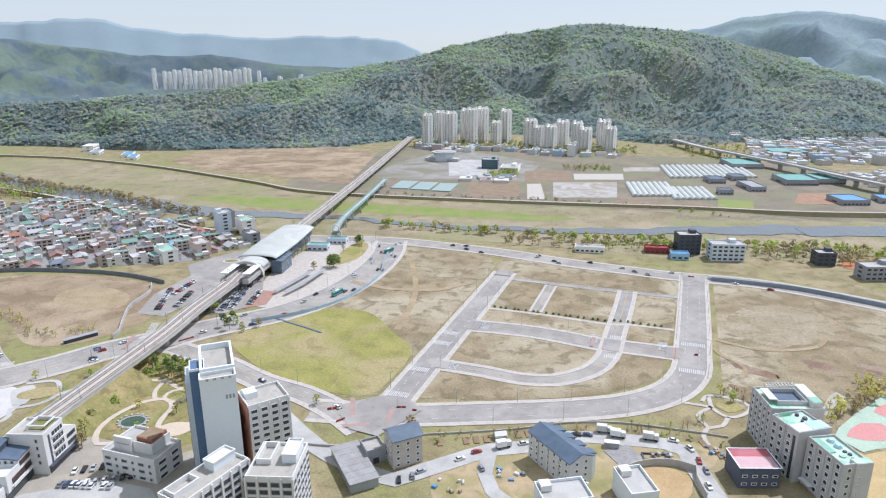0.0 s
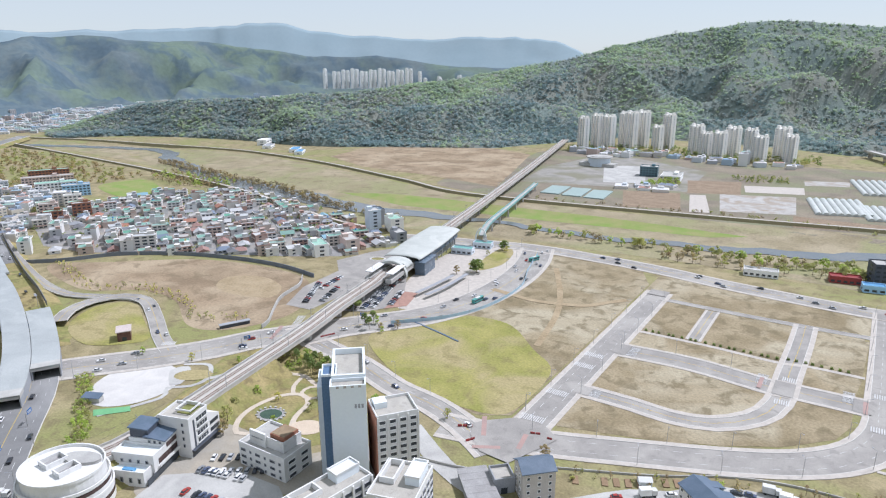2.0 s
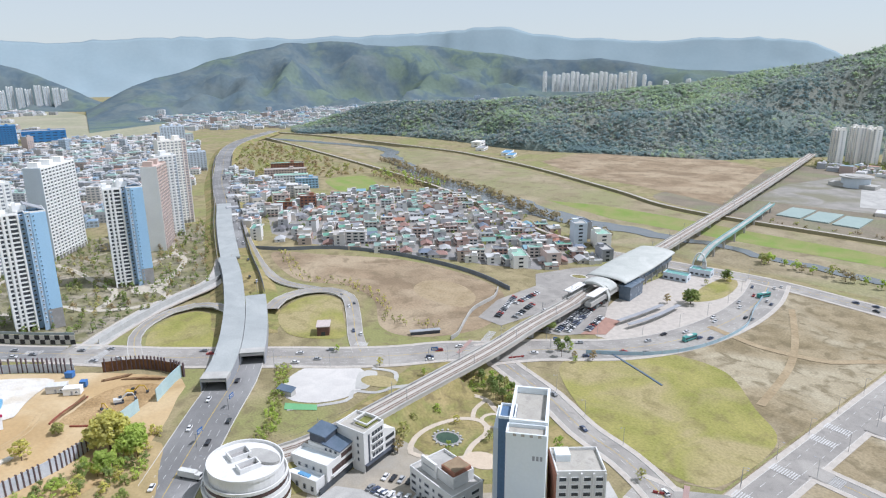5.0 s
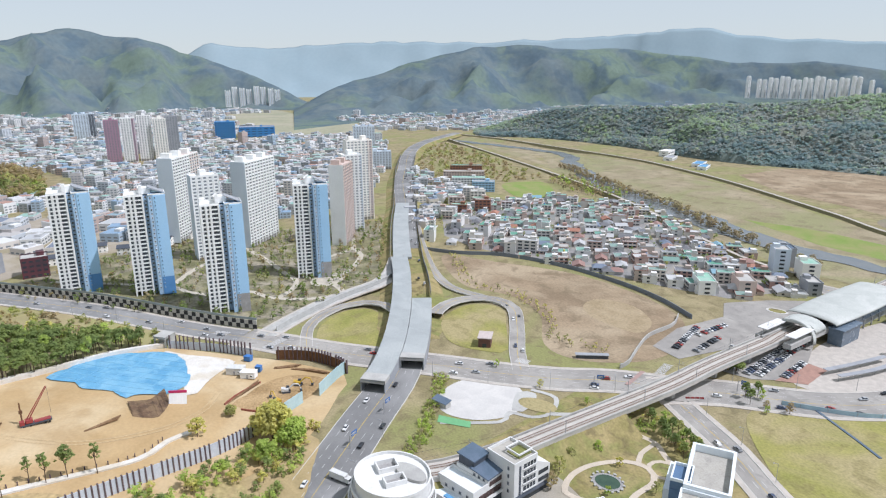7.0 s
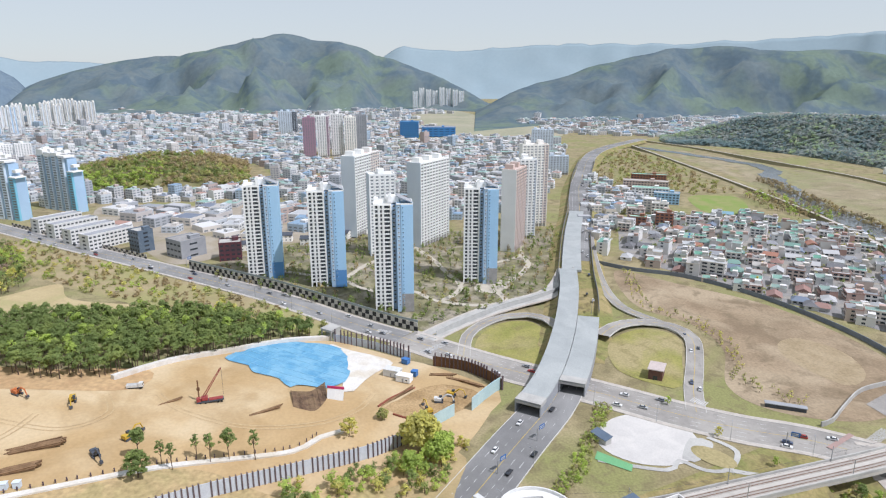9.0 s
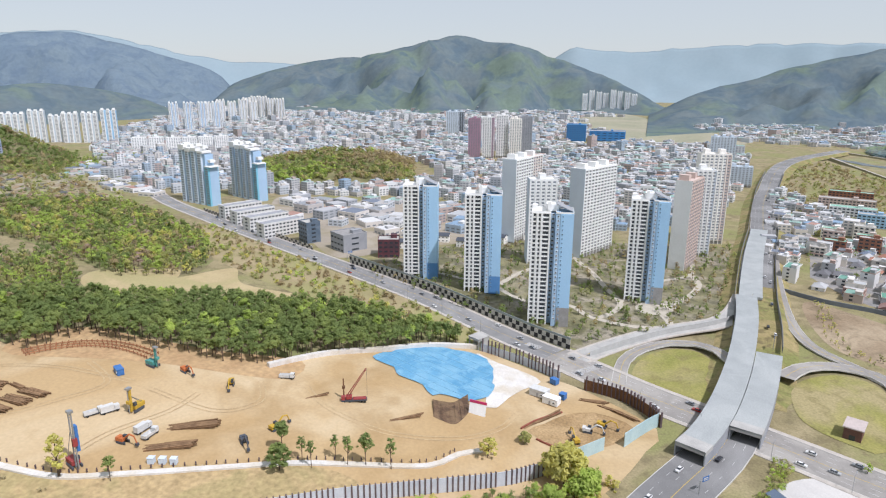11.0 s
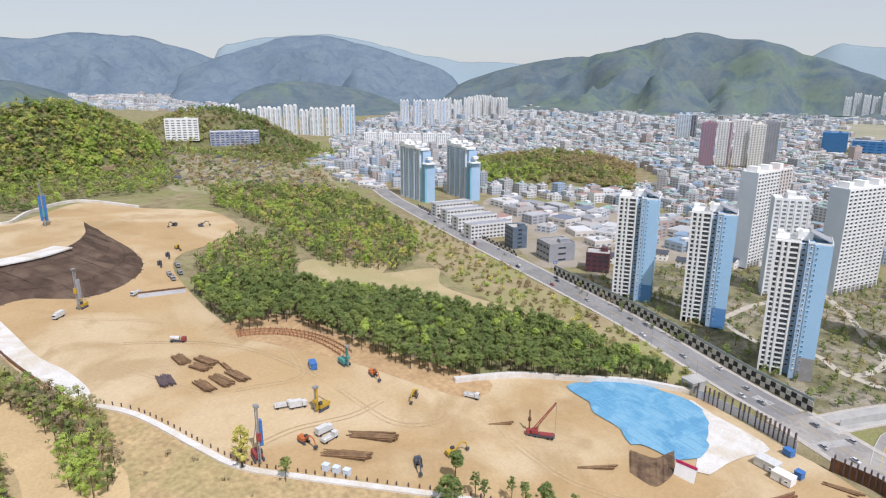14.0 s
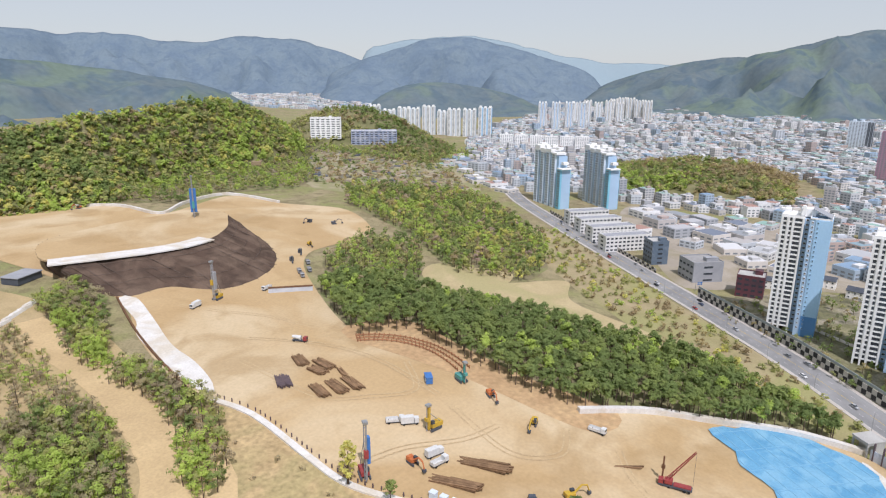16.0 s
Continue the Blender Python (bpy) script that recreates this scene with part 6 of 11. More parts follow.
def town(name, poly, spacing, grow, hlo, hhi, label, clear=(), turn=radians(60), tall=0.06):
    """Very many far houses: walls, roofs with parapets, stair huts and windows on the side that is seen."""
    p = np.array(poly, float)
    wall_v, roof_v, win_v = [], [], []
    y = 0.0
    pts = []
    r = RNG
    x0, x1 = p[:, 0].max(), p[:, 0].min()
    x = x0
    while x > x1:
        s = spacing + grow * (x0 - x)
        for yy in np.arange(p[:, 1].min(), p[:, 1].max(), s):
            pts.append((x + r.uniform(-0.2, 0.2) * s, yy + r.uniform(-0.2, 0.2) * s, s))
        x -= s
    pts = np.array(pts)
    keep = inside(pts[:, 0], pts[:, 1], poly) & (r.uniform(0, 1, len(pts)) < 0.9)
    for cx, cy, rad in clear:
        keep &= np.hypot(pts[:, 0] - cx, pts[:, 1] - cy) > rad
    pts = pts[keep]
    n = len(pts)
    w, d = pts[:, 2] * r.uniform(0.52, 0.88, n), pts[:, 2] * r.uniform(0.5, 0.85, n)
    h = r.uniform(hlo, hhi, n) * (1 + (r.uniform(0, 1, n) < tall) * r.uniform(0.6, 1.6, n))
    a = turn + r.choice([0, 0, 0.35, -0.3, 1.5708], n) + r.normal(0, 0.05, n)
    z = land(pts[:, 0], pts[:, 1])
    corner = np.array([(-.5, -.5), (.5, -.5), (.5, .5), (-.5, .5)])

    def boxes(cx, cy, ww, dd, lo, hi, aa):
        c, s = np.cos(aa)[:, None], np.sin(aa)[:, None]
        ux, uy = corner[None, :, 0] * ww[:, None], corner[None, :, 1] * dd[:, None]
        X, Y = cx[:, None] + ux * c - uy * s, cy[:, None] + ux * s + uy * c
        v = np.concatenate([np.stack([X, Y, np.repeat(lo[:, None], 4, 1)], -1), np.stack([X, Y, np.repeat(hi[:, None], 4, 1)], -1)], 1).reshape(-1, 3)
        q = np.array([(4, 5, 6, 7), (0, 1, 5, 4), (1, 2, 6, 5), (2, 3, 7, 6), (3, 0, 4, 7)])
        return v, (q[None] + (np.arange(len(cx)) * 8)[:, None, None]).reshape(-1, 4)

    v1, f1 = boxes(pts[:, 0], pts[:, 1], w, d, z - 1, z + h, a)
    hut = r.uniform(0, 1, n) < 0.6
    off = w * 0.22
    v2, f2 = boxes((pts[:, 0] + off * np.cos(a))[hut], (pts[:, 1] + off * np.sin(a))[hut], (w * 0.3)[hut], (d * 0.4)[hut], (z + h)[hut], (z + h + 2.6)[hut], a[hut])
    stuff(name, arrays(name, np.concatenate([v1, v2]), np.concatenate([f1, f2 + len(v1)])), M_TOWN, label, "houses")
    v3, f3 = boxes(pts[:, 0], pts[:, 1], w * 0.9, d * 0.9, z + h - 0.2, z + h + 0.25, a)
    stuff(name + "_roof", arrays(name + "_roof", v3, f3), M_TOWNROOF, "grey and green flat roofs of the town", "roofs")
    # windows on the faces towards +x
    V, F = [], []
    for k in range(n):
        best = max(range(4), key=lambda q: math.cos(a[k] + q * 1.5708))
        for q in (best, (best + 1) % 4):
            ang = a[k] + q * 1.5708
            half, wide = (w[k] / 2, d[k]) if q % 2 == 0 else (d[k] / 2, w[k])
            fx, fy = math.cos(ang), math.sin(ang)
            fl = int(h[k] // 3.1)
            m = 2 if wide < 12 else 3
            for lvl in range(min(fl, 8)):
                for c in range(m):
                    o = ((c + 0.5) / m - 0.5) * wide
                    mx, my = pts[k, 0] + fx * (half + 0.06) - fy * o, pts[k, 1] + fy * (half + 0.06) + fx * o
                    zz, hw = z[k] + lvl * 3.1 + 1.0, wide / m * 0.3
                    i = len(V)
                    V += [(mx + fy * hw, my - fx * hw, zz), (mx - fy * hw, my + fx * hw, zz), (mx - fy * hw, my + fx * hw, zz + 1.5), (mx + fy * hw, my - fx * hw, zz + 1.5)]
                    F.append((i, i + 1, i + 2, i + 3))
    stuff(name + "_window", arrays(name + "_window", V, F), M_SKYGLASS, "dark windows of the town houses", "windows")


CLEAR = [(-1100, -270, 170), (-1330, -15, 80), (-1791, -160, 35), (-1313, 392, 35), (-1062, 352, 28), (-2000, 380, 190), (-2250, 320, 170), (-2500, 350, 160), (-1760, 380, 130), (-730, -300, 45), (-780, -258, 45), (-1680, 180, 90)]
town("town_house", [(-860, -30), (-900, -130), (-850, -330), (-1050, -560), (-1330, -800), (-1500, -980), (-2300, -1300), (-2900, -1150), (-3000, -500), (-2900, 300), (-2550, 420), (-2000, 260), (-1700, 420), (-1420, 470), (-1150, 380), (-900, 300), (-800, 240), (-740, 120)], 16, 0.009, 6, 13, "pale low houses of the town", CLEAR)
town("town_house", [(-1750, 560), (-2000, 480), (-2500, 640), (-2550, 1100), (-2200, 1400), (-1700, 1300), (-1600, 1000), (-1640, 760)], 26, 0.004, 5, 11, "pale houses and works across the river", CLEAR)
town("town_house", [(-1560, 1500), (-1500, 2300), (-1900, 2330), (-2250, 2120), (-2420, 1750), (-2350, 1300), (-2000, 1150), (-1760, 1100)], 30, 0.0, 6, 14, "far houses under the mountain", CLEAR)
town("town_house", [(-2450, -1350), (-2700, -1900), (-3050, -2300), (-3250, -1600), (-3050, -1250)], 36, 0.0, 6, 12, "pale houses far up the valley", CLEAR)
town("town_house", [(-1800, -1700), (-1500, -1900), (-1900, -2900), (-2500, -2900), (-2350, -2000)], 42, 0.0, 6, 12, "pale houses in the side valley", CLEAR)
town("town_house", [(-560, -180), (-640, -95), (-690, -10), (-760, 60), (-830, 20), (-880, -130), (-830, -260), (-700, -200), (-660, -205)], 30, 0.0, 5, 10, "scattered houses among dirt lots", ((-600, -110, 62), (-640, -170, 62), (-590, -66, 26)))
town("town_house", [(-820, -420), (-900, -470), (-1120, -640), (-1160, -700), (-1000, -690), (-860, -520)], 34, 0.0, 3, 6, "sheds and small houses on the terraces")
town("roadside_house", [(-755, 296), (-860, 330), (-1000, 378), (-1010, 415), (-830, 402), (-775, 395)], 17, 0.0, 5, 11, "brick and plaster houses by the main road", turn=radians(62))
town("roadside_house", [(-640, 256), (-690, 272), (-740, 290), (-735, 325), (-690, 305), (-630, 280)], 16, 0.0, 5, 11, "brick and plaster houses by the main road", turn=radians(62))
town("town_house", [(-835, -392), (-905, -345), (-1010, -440), (-1250, -560), (-1420, -760), (-1330, -880), (-1150, -740), (-980, -590)], 17, 0.0, 8, 13, "brick and plaster villas along the avenue", ((-782, -339, 45), (-821, -296, 45), (-1240, -640, 60), (-1290, -590, 50)), turn=radians(48))
town("works_shed", [(120, 1150), (160, 1100), (330, 1160), (470, 1400), (480, 1750), (330, 1850), (180, 1900), (110, 1700), (100, 1400)], 27, 0.0, 4, 8, "sheds and houses up the side valley", turn=radians(10))
town("works_shed", [(200, 1000), (260, 870), (480, 960), (480, 1100), (220, 1040)], 24, 0.0, 3, 6, "sheds beneath the viaduct", turn=radians(-40))
drape("dirt_lot", blob([(-640, -40), (-690, 20), (-800, 30), (-860, -60), (-840, -180), (-740, -150), (-680, -110)], 14), mat("dirt_lots", (0.40, 0.35, 0.28), (0.32, 0.28, 0.22), 0.05, 0.8, 0.95, c=(0.30, 0.26, 0.17), patch=0.02), 0.14, 8, "bare dirt lots with parked lorries", "bare ground")
drape("dirt_lot", blob([(-585, -104), (-622, -70), (-680, -100), (-760, -140), (-850, -190), (-860, -260), (-790, -250), (-700, -190), (-640, -150)], 12), MATS["dirt_lots"], 0.11, 8, "bare trodden ground between scattered houses", "bare ground")
drape("estate_ground", [(-436, 92), (-452, 112), (-470, 140), (-486, 168), (-500, 188), (-560, 208), (-650, 238), (-700, 240), (-700, 60), (-640, -20), (-575, -85), (-560, -85), (-505, -12), (-457, 55)], mat("garden_ground", (0.29, 0.265, 0.145), (0.175, 0.17, 0.085), 0.07, 0.7, 0.95, c=(0.38, 0.335, 0.255), patch=0.045, grain=0.5, tuft=((0.12, 0.115, 0.07), 0.09, 0.53, 0.64, 0.7)), 0.16, 8, "garden ground and paths between the towers", "garden")

drape("valley_meadow", blob([(-1640, 262), (-1900, 178), (-2430, 125), (-2860, 395), (-2300, 480), (-1860, 570), (-1640, 500)], 40), mat("pale_river_meadow", (0.35, 0.335, 0.23), (0.29, 0.29, 0.20), 0.01, 0.1, 0.95, c=(0.37, 0.34, 0.25), patch=0.006), 0.3, 40.0, "tan river meadow behind the town", "meadow")
# ---- railway and station ----
RAIL = curve_pts([(-247, 108), (-243, 135), (-245, 160), (-251, 190), (-258, 226), (-266, 265), (-276, 302), (-287, 352), (-296, 380), (-327, 511), (-364, 660), (-417, 866), (-487, 1130), (-510, 1215)], 10)
M_BALLAST = mat("pale_track_slab", (0.55, 0.515, 0.465), (0.48, 0.45, 0.405), 0.3, 3.0, 0.95, bump=0.05)
RZ = [8.0] * len(RAIL)
deck = solid_strip(Build(), RAIL, -5.6, 5.6, -1.6, 0.0, RZ)
setting("railway_deck", deck, M_BALLAST, "pale concrete deck of the elevated railway", "railway")
for side in (-1, 1):
    setting("railway_parapet", solid_strip(Build(), RAIL, side * 5.2, side * 5.7, 0.003, 1.1, RZ), M_CONC, "low concrete parapet of the railway", "parapet")
for off in (-3.0, -1.55, 1.55, 3.0):
    setting("rail", solid_strip(Build(), RAIL, off - 0.1, off + 0.1, 0.003, 0.2, RZ), M_RUST, "steel running rail", "rail")
bed = Build()
for off in (-2.28, 2.28):
    solid_strip(bed, RAIL, off - 1.3, off + 1.3, -0.05, 0.09, RZ)
setting("sleeper_bed", bed, mat("brown_sleepers", (0.40, 0.365, 0.325), (0.34, 0.305, 0.27), 0.5, 4.0, 0.95), "brown sleeper beds of two tracks", "track bed")
# masts with brackets that carry the overhead wire
acc = 0.0
mast_mesh = Build().tube((0, 0, 0), (0, 0, 7.2), 0.16, 6, 0.12).tube((0, 0, 6.6), (0, -3.2, 6.9), 0.06, 5).tube((0, 0, 5.6), (0, -3.0, 6.0), 0.05, 5).mesh("mast")
for i in range(1, len(RAIL)):
    acc += (RAIL[i] - RAIL[i - 1]).length
    if acc > 38 and not (388 < RAIL[i].y < 490):
        acc = 0.0
        v = RAIL[i] - RAIL[i - 1]
        for side in (1, -1):
            q = offset_line(RAIL, 5.0 * side)[i]
            solo("catenary_mast", mast_mesh, M_STEEL, "slim grey mast carrying the railway's overhead wire", "mast", "masts along the railway", (q.x, q.y, 8.0), math.atan2(v.y, v.x) + (0 if side > 0 else math.pi))
for off in (-2.28, 2.28):
    wire = Build()
    side = offset_line(RAIL, off)
    for p, q in zip(side[:-1:4], side[4::4]):
        wire.tube((p.x, p.y, 14.2), (q.x, q.y, 14.2), 0.035, 3)
    setting("overhead_wire", wire, M_DARK, "thin dark overhead wire above the track", "wire")
# grass embankment under the southern end
emb = [p for p in RAIL if p.y < 238]
b = Build()
for p, q, r, s in zip(offset_line(emb, -17), offset_line(emb, -6), offset_line(emb, 6), offset_line(emb, 17)):
    b.v += [(p.x, p.y, -0.2), (q.x, q.y, 6.8), (r.x, r.y, 6.8), (s.x, s.y, -0.2)]
for i in range(len(emb) - 1):
    o = 4 * i
    b.f += [(o + j, o + 4 + j, o + 5 + j, o + 1 + j) for j in range(3)]
b.f += [(4 * len(emb) - 4, 4 * len(emb) - 3, 4 * len(emb) - 2, 4 * len(emb) - 1)]
for f_i, f in enumerate(b.f):
    b.f[f_i] = f[::-1]
setting("railway_embankment", b, M_PARK, "grass bank that carries the railway", "embankment")
pier_mesh = None
acc = 0.0
for i in range(1, len(RAIL)):
    acc += (RAIL[i] - RAIL[i - 1]).length
    p = RAIL[i]
    if acc > 28 and p.y > 262 and not (395 < p.y < 482):
        acc = 0.0
        v = RAIL[i] - RAIL[i - 1]
        if pier_mesh is None:
            pier_mesh = Build().prism([(-1.1, -1.4), (1.1, -1.4), (1.5, 0), (1.1, 1.4), (-1.1, 1.4), (-1.5, 0)], -3, 5.0).add(
                [(-1.2, -1.6, 5.0), (1.2, -1.6, 5.0), (1.2, 1.6, 5.0), (-1.2, 1.6, 5.0), (-1.4, -4.4, 6.4), (1.4, -4.4, 6.4), (1.4, 4.4, 6.4), (-1.4, 4.4, 6.4)],
                [(3, 2, 1, 0), (4, 5, 6, 7), (0, 1, 5, 4), (1, 2, 6, 5), (2, 3, 7, 6), (3, 0, 4, 7)]).mesh("railway_pier")
        solo("railway_pier", pier_mesh, M_CONC, "concrete pier with a flared head under the railway", "bridge pier", "railway piers", (p.x, p.y, hz(p.x, p.y)), math.atan2(v.y, v.x))

# station: long shell roof over the tracks, a smaller ringed canopy before it
M_SHELL = mat("pale_metal_roof", (0.50, 0.515, 0.48), (0.45, 0.465, 0.435), 0.1, 1.5, 0.7, c=(0.54, 0.55, 0.515), patch=0.06)
station = thing("railway_station", (-305, 437, 0), math.atan2(131, -31), "elevated railway station with a pale shell roof", "station")


def shell(x0, x1, half, z_edge, rise, thick=0.7, n=14, m=18, tilt=0.0, flare=0.0):
    b = Build()
    for t in (0, 1):
        for i in range(m + 1):
            u = i / m
            x = x0 + (x1 - x0) * u
            hw = half * (1 - flare * math.sin(u * 3.1416)) - t * 0.4
            for j in range(n + 1):
                a = 3.1416 * j / n
                b.v.append((x, hw * math.cos(a), z_edge + tilt * u + (rise - t * thick) * max(0.0, math.sin(a)) ** 0.8))
    w = n + 1
    k = (m + 1) * w
    for i in range(m):
        for j in range(n):
            o = i * w + j
            b.f += [(o, o + w, o + w + 1, o + 1), (k + o + 1, k + o + w + 1, k + o + w, k + o)]
        for j in (0, n):
            o = i * w + j
            b.f.append((o, k + o, k + o + w, o + w) if j == 0 else (o + w, k + o + w, k + o, o))
    for j in range(n):
        b.f += [(j, j + 1, k + j + 1, k + j), (m * w + j + 1, m * w + j, k + m * w + j, k + m * w + j + 1)]
    return b


part("shell_roof", shell(-44, 52, 15, 11.8, 2.7, flare=-0.1), M_SHELL, station, "long pale curved roof", smooth=True)
part("front_canopy", shell(-60, -48, 11, 9.5, 5.5), M_SHELL, station, "ringed canopy over the platforms", smooth=True)
part("front_ring", shell(-63, -60, 12.0, 3.5, 12.3, thick=2.2), M_SHELL, station, "white ring at the canopy's mouth", smooth=True)
for y0, y1 in ((-11, -5.2), (5.2, 11)):
    part("platform_canopy", Build().box(-84, y0, 12.6, -62, y1, 13.1), M_WHITE, station, "flat white platform canopy")
    for x in (-82, -73, -65):
        part("canopy_post", Build().tube((x, (y0 + y1) / 2, 9.0), (x, (y0 + y1) / 2, 12.6), 0.22, 6), M_STEEL, station)
part("concourse", Build().box(-30, -11, 0, 50, 11, 6.2), M_GREY, station, "grey concourse under the tracks")
part("platform", Build().box(-86, 5.8, 6.3, 50, 10.5, 9.1), M_CONC, station)
part("platform", Build().box(-86, -10.5, 6.3, 50, -5.8, 9.1), M_CONC, station)
part("entrance_block", Build().box(-44, -19, 0, -22, -11, 10).box(-45, -20, 10, -21, -10.9, 10.6), mat("blue_grey_glass", (0.12, 0.16, 0.21), (0.15, 0.19, 0.24), 0.3, 2.0, 0.25), station, "blue-grey glazed entrance")
for k in range(8):
    part("glass_panel", Build().box(-40 + k * 11, -14.2, 7, -30 + k * 11, -13.9, 12.8), MATS["blue_grey_glass"], station)
    part("column", Build().tube((-35 + k * 11, -13.4, 0), (-35 + k * 11, -13.4, 12.5), 0.5, 8), M_STEEL, station)
for x, y, w, d, h in ((-283, 462, 18, 9, 5), (-277, 486, 16, 9, 5)):
    block_building("station_annex", x, y, 14, w, d, 1, M_PALEBLUE, M_TEALROOF, "low service building beside the station", "service building", "station annexes", hut=False, storey=4.5)
drape("station_plaza", blob([(-286, 400), (-266, 352), (-252, 334), (-233, 352), (-228, 395), (-229, 440), (-240, 490), (-262, 508), (-292, 475)], 6), M_PAVE, 0.13, 8, "pale paved station forecourt", "plaza")
for pts in ([(-255, 358), (-254, 379), (-254, 404)], [(-247, 358), (-245, 383), (-247, 412)]):
    sheltr = thing("bus_shelter", (0, 0, 0), 0, "long curved grey shelter roof on slim posts", "bus shelter", "shelters before the station")
    ln = curve_pts(pts, 4)
    part("roof", solid_strip(Build(), ln, -1.5, 1.5, 3.1, 3.35), M_GREY, sheltr)
    for p in ln[::3]:
        part("post", Build().tube((p.x, p.y, 0), (p.x, p.y, 3.1), 0.1, 6), M_STEEL, sheltr)
drape("plaza_lawn", blob([(-248, 432), (-240, 455), (-248, 490), (-262, 502), (-262, 470), (-256, 445)], 6), M_LAWN, 0.2, 8, "small lawn beside the forecourt", "grass")
drape("brick_pavement", [(-260, 328), (-250, 340), (-258, 364), (-268, 362)], mat("brick_paving", (0.40, 0.24, 0.19), (0.34, 0.21, 0.165), 0.3, 2.0, 0.9), 0.28, 8, "red brick pavement beside the car park", "pavement")
drape("parking_south", [(-288, 306), (-309, 372), (-292, 398), (-254, 340), (-266, 318)], M_ASPHALT, 0.24, 8, "asphalt car park by the railway", "car park")
drape("parking_north", [(-300, 300), (-320, 298), (-336, 330), (-340, 372), (-318, 395), (-300, 356)], M_ASPHALT, 0.245, 8, "asphalt car park below the village", "car park")
drape("station_square", [(-318, 395), (-340, 372), (-360, 392), (-352, 425), (-330, 470), (-318, 470)], M_ASPHALT, 0.235, 8, "asphalt turning square of the station", "square")
setting("square_island", Build().prism(ring(-334, 413, 7, 5, 0.4, 24), 0, 0.42), M_KERB, "round traffic island", "traffic island")
setting("square_island_turf", Build().prism(ring(-334, 413, 5.5, 3.6, 0.4, 24), 0.42, 0.5), M_PARK, "turf on the traffic island", "grass")

# footbridge
BR = curve_pts([(-284, 497), (-301, 543), (-320, 622), (-341, 708), (-352, 752)], 10)
BZ = [9.0] * len(BR)
bridge = thing("footbridge", (0, 0, 0), 0, "long footbridge with teal side panels over the river", "footbridge")
part("deck", solid_strip(Build(), BR, -2.2, 2.2, -0.9, 0, BZ), M_CONC, bridge)
for side in (-1, 1):
    part("side_panel", solid_strip(Build(), BR, side * 2.2, side * 2.45, -0.9, 1.4, BZ), mat("teal_panels", (0.23, 0.42, 0.42), (0.28, 0.46, 0.45), 0.2, 2.0, 0.5), bridge, "teal side panels")
for i in range(2, len(BR), 3):
    part("pier", Build().tube((BR[i].x, BR[i].y, -3), (BR[i].x, BR[i].y, 8.1), 0.9, 10), M_CONC, bridge)
v = (BR[1] - BR[0]).normalized()
nrm = Vector((-v.y, v.x))
arc = Build()
last = None
for k in range(13):
    a = 3.1416 * k / 12
    c = BR[0] - v * 2 + nrm * (5.0 * math.cos(a))
    p = Vector((c.x, c.y, 2 + 13.5 * math.sin(a)))
    if last is not None:
        arc.tube(last, p, 0.7, 8)
    last = p
part("arch", arc, M_WHITE, bridge, "white arch at the stair head")
for k in range(22):
    c = BR[0] + v * (-2 - k * 0.55) + nrm * (-3.5 - k * 0.12)
    part("step", Build().box(-0.32, -1.5, 0, 0.32, 1.5, 8.6 - k * 0.38, math.atan2(v.y, v.x), (c.x, c.y)), M_CONC, bridge)

# road viaduct on the right bank
VI = curve_pts([(-10, 1300), (40, 1200), (100, 1110), (160, 1025), (215, 930), (330, 780), (520, 560)], 14)
VZ = [11.5] * len(VI)
via = thing("road_viaduct", (0, 0, 0), 0, "concrete road viaduct on tall piers", "viaduct")
part("deck", solid_strip(Build(), VI, -7, 7, -1.8, 0, VZ), M_CONC, via)
for side in (-1, 1):
    part("parapet", solid_strip(Build(), VI, side * 6.7, side * 7, 0.003, 1.1, VZ), M_CONC, via)
for i in range(1, len(VI), 3):
    p, v = VI[i], VI[i] - VI[i - 1]
    part("pier", Build().box(-1, -3.5, -1, 1, 3.5, 8.6, math.atan2(v.y, v.x), (p.x, p.y)).box(-1.3, -6.5, 8.6, 1.3, 6.5, 9.7, math.atan2(v.y, v.x), (p.x, p.y)), M_CONC, via)

# levees with their paths
for nm, pts, w, h in (("far_levee", [(-1560, 690), (-1405, 742), (-1190, 775), (-1000, 800), (-903, 798), (-735, 772), (-533, 716), (-408, 680), (-174, 704), (6, 734), (207, 768), (700, 940)], 7, 3.0),
                      ("near_levee", [(-1440, 630), (-997, 592), (-767, 566), (-631, 540), (-521, 508), (-430, 487), (-385, 490)], 6, 2.6)):
    line = curve_pts(pts, 12)
    b = Build()
    prof = ((-w, -3.2), (-w * 0.4, h), (w * 0.4, h), (w, -3.2))
    offs = [offset_line(line, o) for o, _ in prof]
    for i in range(len(line)):
        b.v += [(offs[k][i].x, offs[k][i].y, prof[k][1]) for k in range(4)]
    b.f += [(4 * i + k + 1, 4 * i + k + 5, 4 * i + k + 4, 4 * i + k) for i in range(len(line) - 1) for k in range(3)]
    setting(nm, b, mat("levee_grass", (0.17, 0.16, 0.08), (0.21, 0.18, 0.10), 0.1, 1.0, 0.95, bump=0.2), "dark grassy flood levee", "levee")
    setting(nm + "_path", strip(Build(), line, -1.8, 1.8, h + 0.06, [0.0] * len(line)), M_PAVE, "pale path along the levee", "path")

# ---- underpass halls over the main road ----
M_HALL = mat("grey_roof_sheet", (0.385, 0.405, 0.40), (0.345, 0.365, 0.36), 0.1, 1.5, 0.6, c=(0.42, 0.44, 0.43), patch=0.05)


